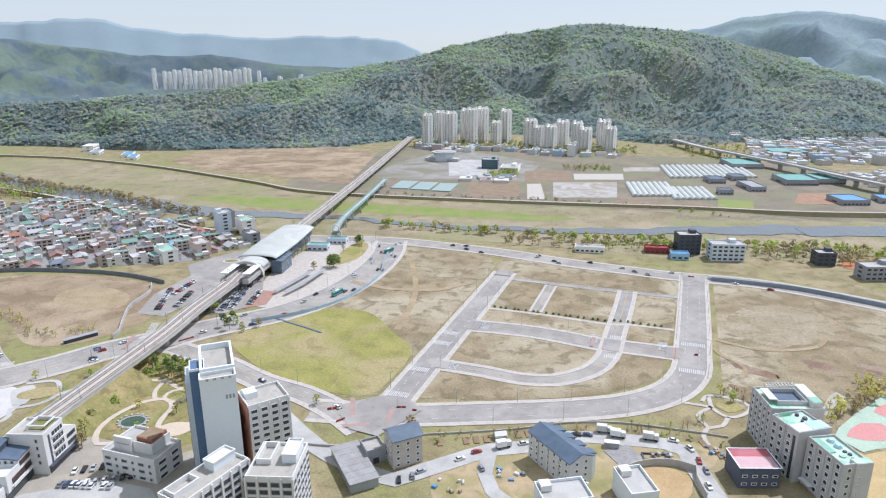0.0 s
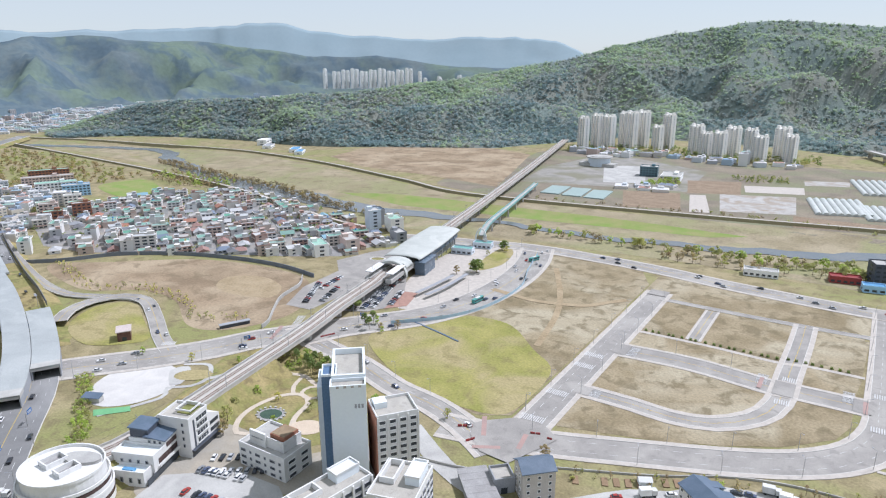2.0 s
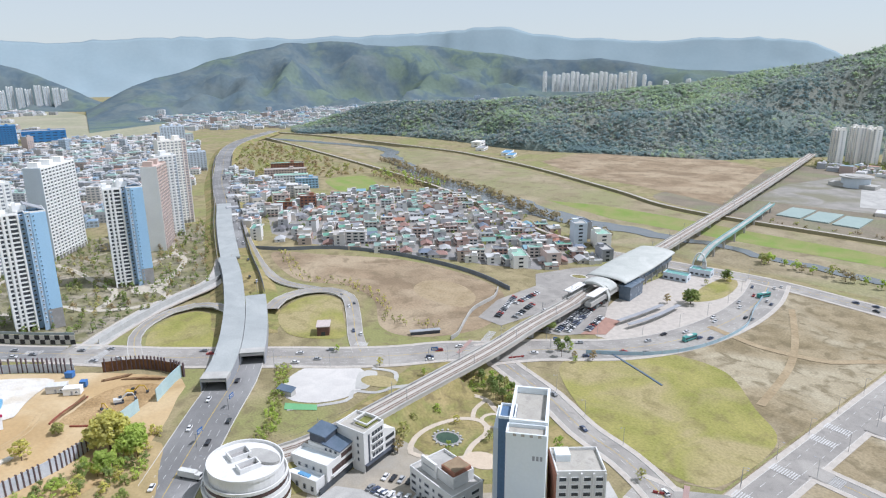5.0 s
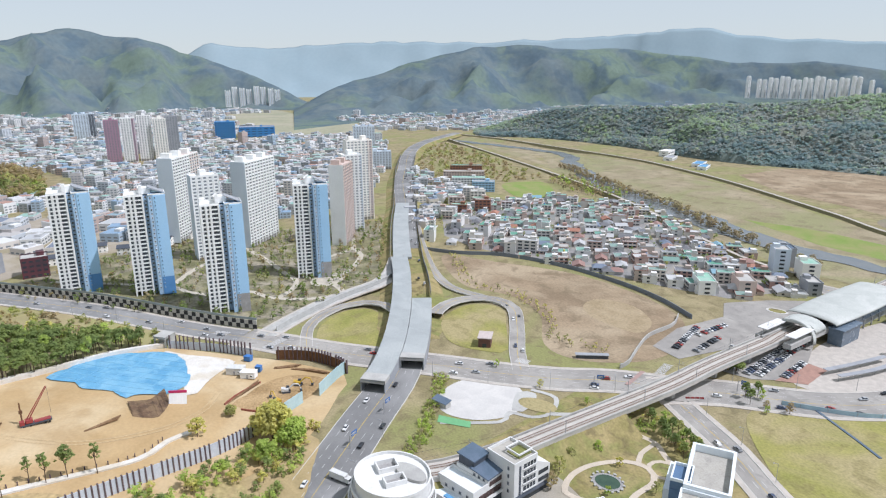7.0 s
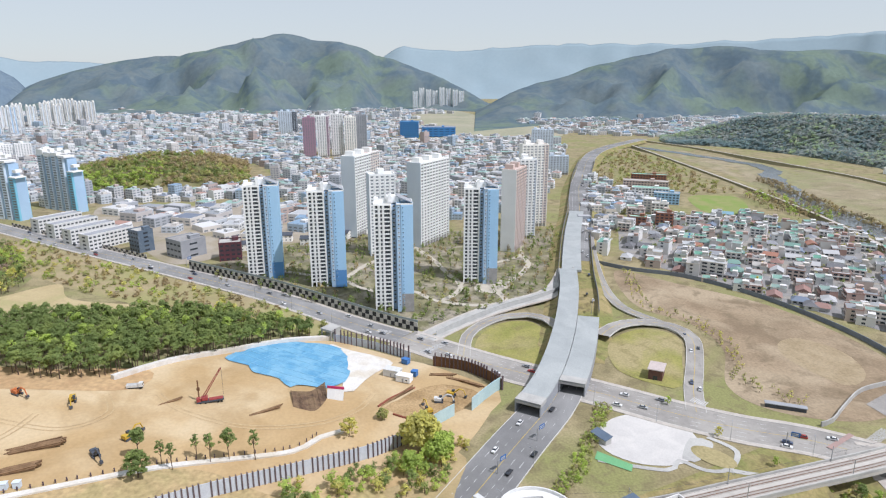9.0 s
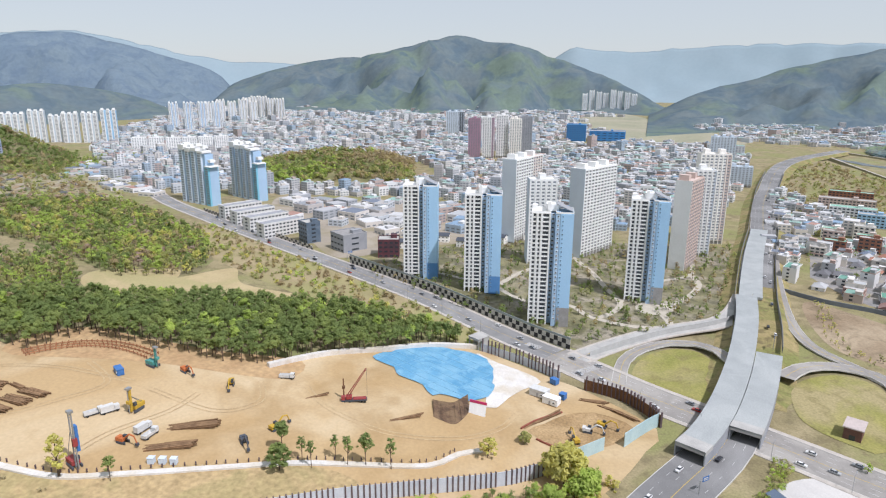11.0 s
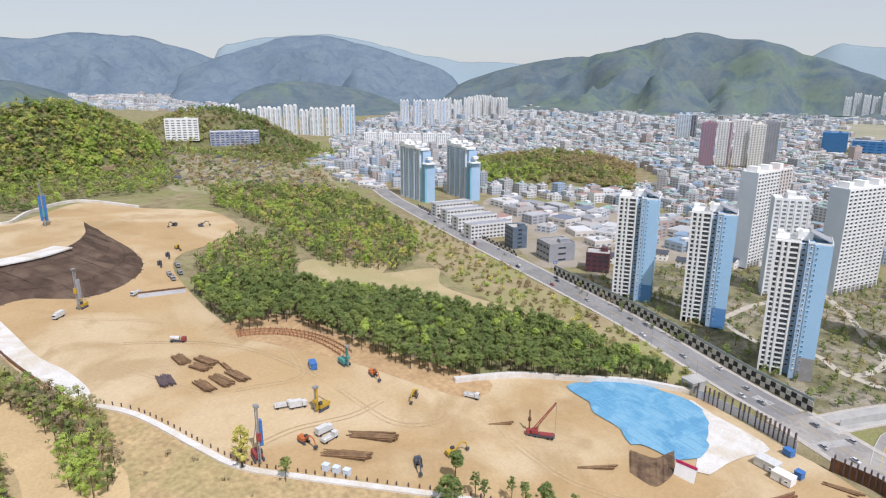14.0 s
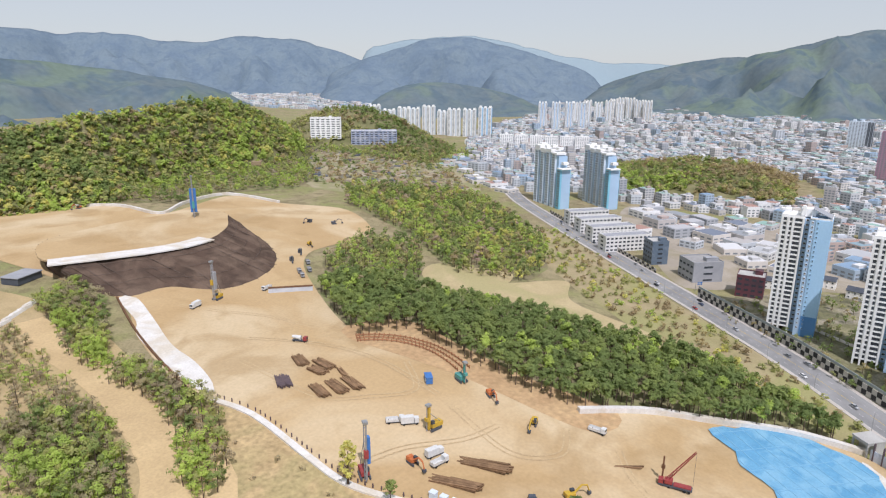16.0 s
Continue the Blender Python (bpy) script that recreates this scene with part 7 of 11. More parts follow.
def hall(name, line, half, zs, label):
    """A tunnel roof over a carriageway: sheet roof, side walls and a dark mouth."""
    top = thing(name, (0, 0, 0), 0, label, "road tunnel", "tunnel roofs on the main road")
    part("roof", solid_strip(Build(), line, -half, half, 6.0, 6.7, zs), M_HALL, top)
    for side in (-1, 1):
        part("side_wall", solid_strip(Build(), line, side * (half - 0.5), side * half, -0.5, 6.0, zs), M_GREY, top)
    part("lintel", solid_strip(Build(), line[:2], -half - 0.05, half + 0.05, 4.9, 6.9, zs[:2]), M_CONC, top)
    return top


def along(line, y_lo, y_hi, off):
    return offset_line([p for p in curve_pts(line, 4) if y_lo <= p.x <= y_hi], off)


axis_line = [Vector((-300, 116)), Vector((-343, 147)), Vector((-400, 174)), Vector((-470, 199)), Vector((-540, 219)), Vector((-650, 254)), Vector((-750, 289)), Vector((-800, 305))]
L1 = offset_line([p for p in curve_pts(axis_line, 6) if -520 < p.x < -322], 6.6)
hall("road_tunnel", L1, 6.6, [float(np.interp(-p.x, [300, 343, 400, 470, 540], [0, 0.3, 2.2, 4.6, 5])) + 0.2 for p in L1], "grey sheet roof over the southbound lanes")
L2 = offset_line([p for p in curve_pts(axis_line, 6) if -432 < p.x < -346], -6.9)
hall("road_tunnel", L2, 6.6, [float(np.interp(-p.x, [300, 343, 400, 470, 540], [0, 0.3, 2.2, 4.6, 5])) + 0.2 for p in L2], "grey sheet roof over the northbound lanes")
L3 = offset_line([p for p in curve_pts(axis_line, 6) if -755 < p.x < -528], 5.2)
b = solid_strip(Build(), L3, -9.5, 6.0, 0.5, 2.2, [5.0] * len(L3))
setting("covered_lanes", b, M_HALL, "grey noise cover above the southbound lanes", "noise cover")
for off, nm in ((13.6, "noise_wall"), (-13.6, "noise_wall")):
    ln = offset_line([p for p in curve_pts(axis_line + [Vector((-1000, 372)), Vector((-1180, 440))], 8) if p.x < -440], off)
    setting(nm, solid_strip(Build(), ln, -0.2, 0.2, -0.5, 3.2, [5.0] * len(ln)), mat("dark_noise_panels", (0.17, 0.17, 0.17), (0.22, 0.22, 0.22), 0.3, 2.0, 0.7), "dark noise barrier along the main road", "noise wall")
# earth bank that carries the main road
bank = curve_pts([(-385, 168), (-430, 185), (-470, 199), (-540, 219), (-650, 254), (-750, 289), (-900, 336), (-1020, 380), (-1180, 440), (-1310, 500), (-1420, 575), (-1560, 702)], 14)
b = Build()
prof = ((-24, -0.3), (-13.5, 1.0), (13.5, 1.0), (24, -0.3))
offs = [offset_line(bank, o) for o, _ in prof]
for i in range(len(bank)):
    top_z = float(np.interp(-bank[i].x, [385, 470, 540, 1600], [0.3, 4.0, 4.8, 3.7]))
    b.v += [(offs[k][i].x, offs[k][i].y, prof[k][1] if prof[k][1] < 0 else top_z) for k in range(4)]
b.f += [(4 * i + k, 4 * i + k + 4, 4 * i + k + 5, 4 * i + k + 1) for i in range(len(bank) - 1) for k in range(3)]
b.f = [f[::-1] for f in b.f]
setting("road_bank", b, M_PARK, "grass bank of the main road", "embankment")
# kerbed sides of the slip road by the towers
ln = curve_pts([(-431, 93), (-452, 118), (-471, 146), (-483, 170), (-500, 192), (-540, 214)], 6)
lz = [float(np.interp(i, [0, len(ln) - 1], [0, 5])) for i in range(len(ln))]
setting("ramp_wall", solid_strip(Build(), ln, -3.2, -2.9, -0.4, 3.4, lz), mat("pale_noise_panels", (0.50, 0.50, 0.48), (0.44, 0.44, 0.42), 0.3, 2.0, 0.7), "pale noise barrier along the slip road", "noise wall")

# ---- checkered wall ----
chk = thing("checkered_wall", (0, 0, 0), 0, "noise wall checkered in black and cream panels", "noise wall")
c0, c1 = Vector((-436, 84)), Vector((-571, -90))
cv = (c1 - c0)
n_p, cturn = 74, math.atan2(cv.y, cv.x)
plen = cv.length / n_p
pm = [Build().box(0.02, 0, 0, plen - 0.02, 0.3, 2.8).mesh("panel") for _ in range(2)]
M_BLACKP, M_CREAMP = mat("black_panel", (0.025, 0.025, 0.028), (0.04, 0.04, 0.04), 0.4, 2.0, 0.5), mat("cream_panel", (0.56, 0.53, 0.46), (0.50, 0.47, 0.41), 0.4, 2.0, 0.7)
pm[0].materials.append(M_BLACKP)
pm[1].materials.append(M_CREAMP)
for k in range(n_p):
    p = c0 + cv * (k / n_p)
    z = hz(p.x, p.y)
    for row in range(2):
        part("panel", pm[(k + row) % 2], None, chk, at=(p.x, p.y, z + 0.6 + row * 2.84), turn=cturn)
ln = [c0 + cv * (k / 20) for k in range(21)]
part("top_glazing", solid_strip(Build(), ln, -0.3, 0.0, 6.4, 7.9), mat("hazy_glazing", (0.30, 0.34, 0.33), (0.34, 0.37, 0.36), 0.3, 2.0, 0.4), chk, "hazy top glazing")
part("plinth", solid_strip(Build(), ln, -0.45, 0.15, -0.5, 0.6), M_CONC, chk)
c0b, c1b = Vector((-605, -134)), Vector((-745, -312))
chk2 = thing("checkered_wall", (0, 0, 0), 0, "black and cream checkered wall by the white terraces", "noise wall")
cvb = c1b - c0b
far_panels = (Build(), Build())
for k in range(60):
    p = c0b + cvb * (k / 60)
    z = hz(p.x, p.y) + 0.2
    for row in range(2):
        far_panels[(k + row) % 2].box(0.02, 0, z + row * 1.94, plen - 0.02, 0.3, z + row * 1.94 + 1.9, math.atan2(cvb.y, cvb.x), (p.x, p.y))
for fp, m in zip(far_panels, (M_BLACKP, M_CREAMP)):
    tagged(part("panel", fp, m, chk2), kind="stuff")

# ---- foreground buildings ----
def flat_block(top, x0, y0, x1, y1, h, wall_m, roof_m, z0=0.0, name="wall"):
    part(name, Build().box(x0, y0, z0, x1, y1, h), wall_m, top)
    part("roof", Build().box(x0 + 0.3, y0 + 0.3, h, x1 - 0.3, y1 - 0.3, h + 0.06), roof_m, top)
    part("parapet", rim(x0 - 0.05, y0 - 0.05, x1 + 0.05, y1 + 0.05, h - 0.1, h + 1.2, 0.4), wall_m, top)


M_PALEGREY = mat("pale_blue_grey_render", (0.72, 0.765, 0.785), (0.70, 0.745, 0.77), 0.05, 1.0, 0.8, c=(0.73, 0.77, 0.785), patch=0.03, grain=0.05)
M_ROOFGRIT = mat("roof_screed", (0.46, 0.435, 0.385), (0.39, 0.37, 0.33), 0.2, 2.0, 0.95, c=(0.42, 0.395, 0.345), patch=0.1, tuft=((0.30, 0.285, 0.26), 0.4, 0.56, 0.68, 0.6))
M_INDIGO = mat("indigo_render", (0.10, 0.17, 0.28), (0.12, 0.19, 0.30), 0.1, 1.5, 0.8)


def number_bars(parent, x, y, z, w, h, n=3, turn=0.0):
    for k in range(n):
        part("numeral_bar", Build().box(-w / 2, -0.06, 0, w / 2, 0.0, h), M_GREY, parent, "grey plain bar", at=(x + k * w * 1.6, y, z))


# slab tower with a blank pale gable
t202 = thing("apartment_tower", (-152.4, 164.4, 0), radians(41), "pale blue-grey slab tower with a blank gable", "apartment tower")
part("wall", Build().box(0, 0, 0, 12.6, 29, 47), M_PALEGREY, t202)
part("roof", Build().box(0.6, 0.6, 47, 12, 28.4, 47.08), M_ROOFGRIT, t202, "beige screeded roof")
part("parapet", rim(-0.05, -0.05, 12.65, 6.0, 46.9, 48.3, 0.5), M_PALEGREY, t202)
part("parapet", rim(0.4, 6.02, 12.65, 29.05, 46.9, 49.4, 0.9), M_PALEGREY, t202, "thick upper parapet")
for k in range(4):
    part("parapet_notch", Build().box(2.2 + k * 2.6, -0.1, 47.3, 3.2 + k * 2.6, 0.55, 48.2), M_ROOFGRIT, t202)
part("stair_recess", Build().box(-3.2, 8, 0, 0, 22, 45.5), M_INDIGO, t202, "dark indigo recess")
part("stair_tower", Build().box(-5.4, 14, 0, 0.0, 29, 41), M_PALEGREY, t202)
part("roof_room", Build().box(-3.2, 8.2, 45.5, 2.2, 17, 48.0), M_INDIGO, t202, "dark blue stair head")
part("roof_hatch", rim(-3.2, 8.2, 2.2, 17, 48.0, 48.9, 0.4), M_PALEGREY, t202)
number_bars(t202, 8.8, 0, 39.2, 0.75, 1.6)
for k in range(14):
    for y in (17, 21.5, 26):
        part("window", pane(2.9, 1.7, M_DARK), None, t202, at=(-5.4, y, 2 + k * 2.75), turn=radians(-90))
t202w = thing("apartment_wing", (-148, 184, 0), radians(53), "white and grey flats with balcony frames", "apartment house")
flat_block(t202w, 0, 0, 16.5, 14, 27, M_WHITE, M_ROOFGRIT)
part("brick_flank", Build().box(-0.5, -0.3, 0, 0, 14, 27.4), M_BRICK, t202w, "red brick flank")
part("roof_room", Build().box(1, 7, 27.07, 6, 12, 29.6), M_PALEGREY, t202w)
for k in range(9):
    for c in range(4):
        part("window", pane(2.6, 1.7), None, t202w, at=(2.1 + c * 4.1, 0, 1 + k * 2.9))
    for c in range(3):
        part("window", pane(2.6, 1.7), None, t202w, at=(16.5, 2.5 + c * 4.4, 1 + k * 2.9), turn=radians(90))
for c in range(5):
    part("pier", Build().box(-0.25, -0.5, 0, 0.25, 0, 27.4), M_WHITE, t202w, at=(0.2 + c * 4.05, 0, 0))

for at, tn, w, d, h, lab in (((-134.5, 131, 0), 80, 28, 11, 24.5, "white eight-storey flats with a flat roof"), ((-124.5, 149.5, 0), 17, 16, 20, 24.5, "white flats with roof parapets and a roof room")):
    f = thing("apartment_house", at, radians(tn), lab, "apartment house", "white flats below the tower")
    flat_block(f, 0, 0, w, d, h, M_WHITE, M_ROOFGRIT)
    part("roof_room", Build().box(w * 0.62, d * 0.45, h + 0.07, w - 1.2, d - 1.2, h + 3.0), M_PALEGREY, f)
    part("room_roof", rim(w * 0.62 - 0.2, d * 0.45 - 0.2, w - 1.0, d - 1.0, h + 3.0, h + 3.7, 0.4), M_WHITE, f)
    part("roof_frame", rim(1.2, d * 0.4, w * 0.4, d - 1.2, h + 0.07, h + 2.2, 0.5), M_WHITE, f)
    n_f = int(w // 4)
    for k in range(8):
        for c in range(n_f):
            part("window", pane(2.9, 1.8, M_GREY), None, f, at=((c + 0.5) * w / n_f, 0, 1.3 + k * 2.9))
        for c in range(int(d // 4)):
            part("window", pane(2.4, 1.7, M_GREY), None, f, at=(w, 2.2 + c * 4, 1.3 + k * 2.9), turn=radians(90))
    for c in range(n_f + 1):
        part("pier", Build().box(-0.35, -0.45, 0, 0.35, 0, h + 0.6), M_WHITE, f, at=(c * w / n_f, 0, 0))


def gable_house(at, turn, w, d, h, rise, roof_m, wall_m, label, floors, dormers=0):
    f = thing("house", at, radians(turn), label, "house")
    part("wall", Build().add([(0, 0, -0.3), (w, 0, -0.3), (w, d, -0.3), (0, d, -0.3), (0, 0, h), (w, 0, h), (w, d, h), (0, d, h), (0, d / 2, h + rise), (w, d / 2, h + rise)],
                             [(0, 1, 5, 4), (2, 3, 7, 6), (1, 2, 6, 9, 5), (3, 0, 4, 8, 7), (4, 5, 9, 8), (6, 7, 8, 9)]), wall_m, f)
    e = 0.5
    for s in (0, 1):
        y0, y1 = (-e, d / 2) if s == 0 else (d + e, d / 2)
        z0 = h - e * rise / (d / 2)
        part("roof_slope", Build().add([(-e, y0, z0 + .05), (w + e, y0, z0 + .05), (w + e, y1, h + rise + .05), (-e, y1, h + rise + .05), (-e, y0, z0 + .4), (w + e, y0, z0 + .4), (w + e, y1, h + rise + .4), (-e, y1, h + rise + .4)],
                                       [(3, 2, 1, 0), (4, 5, 6, 7), (0, 1, 5, 4), (1, 2, 6, 5), (2, 3, 7, 6), (3, 0, 4, 7)] if s == 0 else [(0, 1, 2, 3), (7, 6, 5, 4), (4, 5, 1, 0), (5, 6, 2, 1), (6, 7, 3, 2), (7, 4, 0, 3)]), roof_m, f)
    for k in range(dormers):
        x = w * (k + 0.7) / (dormers + 0.4)
        part("dormer", Build().box(x - 1.1, 0.6, h + 0.2, x + 1.1, d / 2 - 0.4, h + rise * 0.75), roof_m, f)
    for k in range(floors):
        for c in range(max(2, int(w // 3.6))):
            part("window", pane(1.3, 1.4), None, f, at=((c + 0.5) * w / max(2, int(w // 3.6)), 0, 1.0 + k * 2.9))
        for c in range(2):
            part("window", pane(1.3, 1.4), None, f, at=(w, d * (0.3 + 0.4 * c), 1.0 + k * 2.9), turn=radians(90))
            part("window", pane(1.3, 1.4), None, f, at=(0, d * (0.3 + 0.4 * c), 1.0 + k * 2.9), turn=radians(-90))
    return f


gable_house((-95, 202, 0), 45, 12.7, 10, 12.5, 2.6, M_NAVY, mat("beige_stone", (0.56, 0.52, 0.47), (0.50, 0.46, 0.42), 0.4, 3.0, 0.85), "four-storey beige house with a slate-blue gable roof", 4)
annex = thing("annex_building", (-106, 201, 0), radians(45), "small grey annex beside the beige house", "annex")
flat_block(annex, 0, 0, 8, 9, 5.5, M_GREY, M_ROOFGRIT)
part("door", Build().box(2.5, -0.08, 0, 5, 0.02, 2.6), M_GLASS, annex)
gh = gable_house((-46.3, 229, 0), -41, 25.5, 11.2, 11.6, 2.4, M_NAVY, mat("pale_grey_render", (0.66, 0.65, 0.63), (0.60, 0.59, 0.575), 0.12, 2.0, 0.8, grain=0.1), "long pale house with a slate-blue sheet roof", 4, 0)
for k in range(4):
    x = 2.5 + k * 6.0
    part("stair_bay", Build().box(x, 11.2, 0, x + 3.6, 14.0, 10.8), M_PALEGREY, gh)
    part("bay_roof", Build().add([(x - .3, 6.0, 13.6), (x + 3.9, 6.0, 13.6), (x + 3.9, 14.4, 10.9), (x - .3, 14.4, 10.9), (x - .3, 6.0, 13.95), (x + 3.9, 6.0, 13.95), (x + 3.9, 14.4, 11.25), (x - .3, 14.4, 11.25)], [(3, 2, 1, 0), (4, 5, 6, 7), (0, 1, 5, 4), (1, 2, 6, 5), (2, 3, 7, 6), (3, 0, 4, 7)]), M_NAVY, gh)
for k in range(3):
    part("drain_pipe", Build().box(6.2 + k * 6.5, -0.2, 0, 6.4 + k * 6.5, 0, 11.6), M_GREY, gh)
M_NAVYWALL = mat("navy_siding", (0.09, 0.105, 0.15), (0.115, 0.13, 0.175), 0.3, 3.0, 0.6)
red = thing("workshop", (33.4, 235.5, 0), radians(19), "navy workshop with a faded two-tone red sheet roof", "workshop")
part("wall", Build().box(0, 0, 0, 15.4, 12.8, 8.0), M_NAVYWALL, red)
part("parapet", rim(-0.3, -0.3, 15.7, 13.1, 7.8, 8.9, 0.35), M_NAVYWALL, red)
part("cap", rim(-0.4, -0.4, 15.8, 13.2, 8.9, 9.0, 0.5), M_PALEGREY, red, "pale metal parapet cap")
for y0, y1, z0, z1, m_, lab in ((0.1, 8.0, 8.1, 8.5, mat("washed_pink_roof", (0.60, 0.40, 0.42), (0.55, 0.36, 0.38), 0.2, 2.0, 0.6, grain=0.1), "washed-out pink roof sheets"), (8.0, 12.7, 8.5, 8.75, mat("faded_red_roof", (0.44, 0.115, 0.14), (0.50, 0.17, 0.19), 0.12, 2.0, 0.7), "faded red roof sheets")):
    part("roof", Build().add([(.1, y0, z0 - .3), (15.3, y0, z0 - .3), (15.3, y1, z1 - .3), (.1, y1, z1 - .3), (.1, y0, z0), (15.3, y0, z0), (15.3, y1, z1), (.1, y1, z1)], [(3, 2, 1, 0), (4, 5, 6, 7), (0, 1, 5, 4), (1, 2, 6, 5), (2, 3, 7, 6), (3, 0, 4, 7)]), m_, red, lab)
for k in range(2):
    for c in range(4):
        win = part("window", pane(1.9, 1.1), None, red, at=(2.0 + c * 3.8, 0, 1.4 + k * 3.4))
        part("frame", rim(-1.05, -0.12, 1.05, 0.0, -0.1, 1.2, 0.12), M_WHITE, win)

# stepped school: three wings set one behind the other
M_SCHOOLWALL = mat("pale_school_render", (0.56, 0.555, 0.55), (0.51, 0.505, 0.50), 0.12, 2.0, 0.8, grain=0.12, tuft=((0.46, 0.455, 0.45), 0.3, 0.58, 0.7, 0.5))
M_PALEGREEN = mat("pale_green_coat", (0.50, 0.66, 0.52), (0.56, 0.68, 0.58), 0.15, 1.5, 0.7, c=(0.26, 0.55, 0.40), patch=0.12)
M_ICEBLUE = mat("ice_blue_sheet", (0.42, 0.62, 0.72), (0.50, 0.68, 0.76), 0.2, 2.0, 0.5)
for k, (x, y, w, d, h, tn, fl) in enumerate(((40, 280, 18, 21, 20.6, -72, 6), (45.2, 258, 14, 14, 20.6, -56, 6), (56.5, 247, 18, 10.4, 19.6, -62, 6))):
    s = thing("school_building", (x, y, 0), radians(tn), ("pale grey school wing with a sunken roof court", "pale grey school wing with a light blue roof end", "pale grey school wing with a green roof garden")[k], "school", "stepped school wings")
    part("wall", Build().box(0, 0, 0, w, d, h), M_SCHOOLWALL, s)
    part("roof", Build().box(0.35, 0.35, h, w - 0.35, d - 0.35, h + 0.06), M_PALEGREEN, s, "pale green roof coating")
    part("parapet", rim(-0.05, -0.05, w + 0.05, d + 0.05, h - 0.1, h + 0.9, 0.3), M_SCHOOLWALL, s)
    nw = (5, 4, 4)[k]
    for f_ in range(fl):
        for c in range(nw):
            part("window", pane(1.8, 1.9), None, s, at=((c + 0.5) * w / nw, 0, 1.2 + f_ * 3.2))
        for c in range(int(d // 4.5)):
            part("window", pane(1.4 if k == 2 else 1.8, 1.6), None, s, at=(w, 2.4 + c * 4.5, 1.2 + f_ * 3.2), turn=radians(90))
    for c in range(nw + 1):
        part("pier", Build().box(c * w / nw - 0.25, -0.3, 0, c * w / nw + 0.25, 0, h + 0.5), M_SCHOOLWALL, s)
    if k == 0:
        part("court_wall", rim(3, 4, w - 4, d - 5, h + 0.06, h + 2.0, 0.5), M_SCHOOLWALL, s)
        part("court_floor", Build().box(3.6, 4.6, h + 0.06, w - 4.6, d - 5.6, h + 0.2), M_NAVY, s, "dark sunken roof court")
        part("roof_room", Build().box(1, d - 4.6, h + 0.06, w - 1, d - 0.6, h + 3.0), M_WHITE, s)
        part("room_roof", Build().box(w - 6, d - 4.4, h + 3.0, w - 1.2, d - 0.8, h + 3.1), M_GREENCOAT, s)
        part("sheet_roof", Build().box(3.6, 1.0, h + 2.0, w - 5, 4.0, h + 2.25), M_WHITE, s)
        for q in range(9):
            part("pergola_beam", Build().box(0.3, 4.2 + q * 1.4, h + 2.9, 3.2, 4.45 + q * 1.4, h + 3.15), M_WHITE, s)
        for q in range(4):
            part("pergola_post", Build().box(0.4, 4.2 + q * 3.7, h, 0.7, 4.5 + q * 3.7, h + 2.9), M_WHITE, s)
        part("pergola_rail", Build().box(0.3, 4.0, h + 3.15, 0.5, 16.0, h + 3.35).box(3.0, 4.0, h + 3.15, 3.2, 16.0, h + 3.35), M_WHITE, s)
    elif k == 1:
        part("end_block", Build().box(8.6, -0.6, 0, w + 0.4, d + 0.3, h + 1.4), M_SCHOOLWALL, s, "taller stair end")
        part("skylight_roof", Build().box(9.0, 6.4, h + 1.4, w, d - 0.2, h + 1.6), M_ICEBLUE, s, "light blue sheet roof")
        part("stair_roof", Build().box(9.0, -0.2, h + 1.4, w, 6.2, h + 1.55), M_WHITE, s)
        for f_ in range(6):
            part("window", pane(1.8, 1.9), None, s, at=(10.2, -0.6, 1.2 + f_ * 3.2))
        part("stair_glazing", Build().box(12.0, -0.75, 1, 13.2, -0.55, h - 1), M_GLASS, s, "tall dark stair glazing")
        for q, (u, v, r_) in enumerate(((2.2, 9.5, 0.8), (5.2, 10.5, 1.0), (6.6, 8.0, 0.6))):
            part("planter", Build().tube((u, v, h + 0.06), (u, v, h + 0.9), r_, 14, r_ * 0.9), M_DARK, s, "dark round planter")
        part("green_screen", Build().box(1.0, 2.0, h + 0.06, 1.2, 8, h + 1.7), M_PALEGREEN, s)
        for q in range(6):
            part("rail_post", Build().box(0.6 + q * 1.3, 0.1, h + 0.9, 0.7 + q * 1.3, 0.2, h + 2.0), M_WHITE, s)
        part("guard_rail", Build().box(0.5, 0.1, h + 2.0, 8.0, 0.22, h + 2.12), M_WHITE, s)
    else:
        part("bed", Build().box(0.8, 0.8, h + 0.06, 10, 3.4, h + 0.5), M_GREENCOAT, s, "green roof bed")
        for q, (u, v, r_) in enumerate(((3.0, 6.6, 1.5), (6.8, 6.6, 1.6))):
            prof = [(r_ * math.cos(a_), r_ * math.sin(a_)) for a_ in (0, 0.4, 0.8, 1.2)]
            b = Build()
            for (r0, z0), (r1, z1) in zip(prof[:-1], prof[1:]):
                b.tube((u, v, h + 0.06 + z0 * 0.7), (u, v, h + 0.06 + z1 * 0.7), r0, 16, r1)
            part("dome", b, M_ICEBLUE, s, "pale blue roof dome", smooth=True)
        for u, v, r_ in ((10.0, 6.8, 0.8), (11.8, 7.4, 0.8), (12.4, 4.0, 1.2), (14.6, 6.4, 0.7)):
            part("planter", Build().tube((u, v, h + 0.06), (u, v, h + 0.6), r_, 14, r_ * 0.85), M_DARK if r_ < 1 else M_PALEGREEN, s, "round roof planter")
        part("end_tower", Build().box(w - 2.6, 4.4, 0, w + 0.8, d + 0.6, h + 1.2), M_SCHOOLWALL, s)
        part("tower_roof", Build().box(w - 2.3, 4.7, h + 1.2, w + 0.5, d + 0.3, h + 1.3), M_PALEGREEN, s)
        for f_ in range(5):
            part("window", pane(0.7, 1.0), None, s, at=(w + 0.8, 6.0, 1.6 + f_ * 3.2), turn=radians(90))
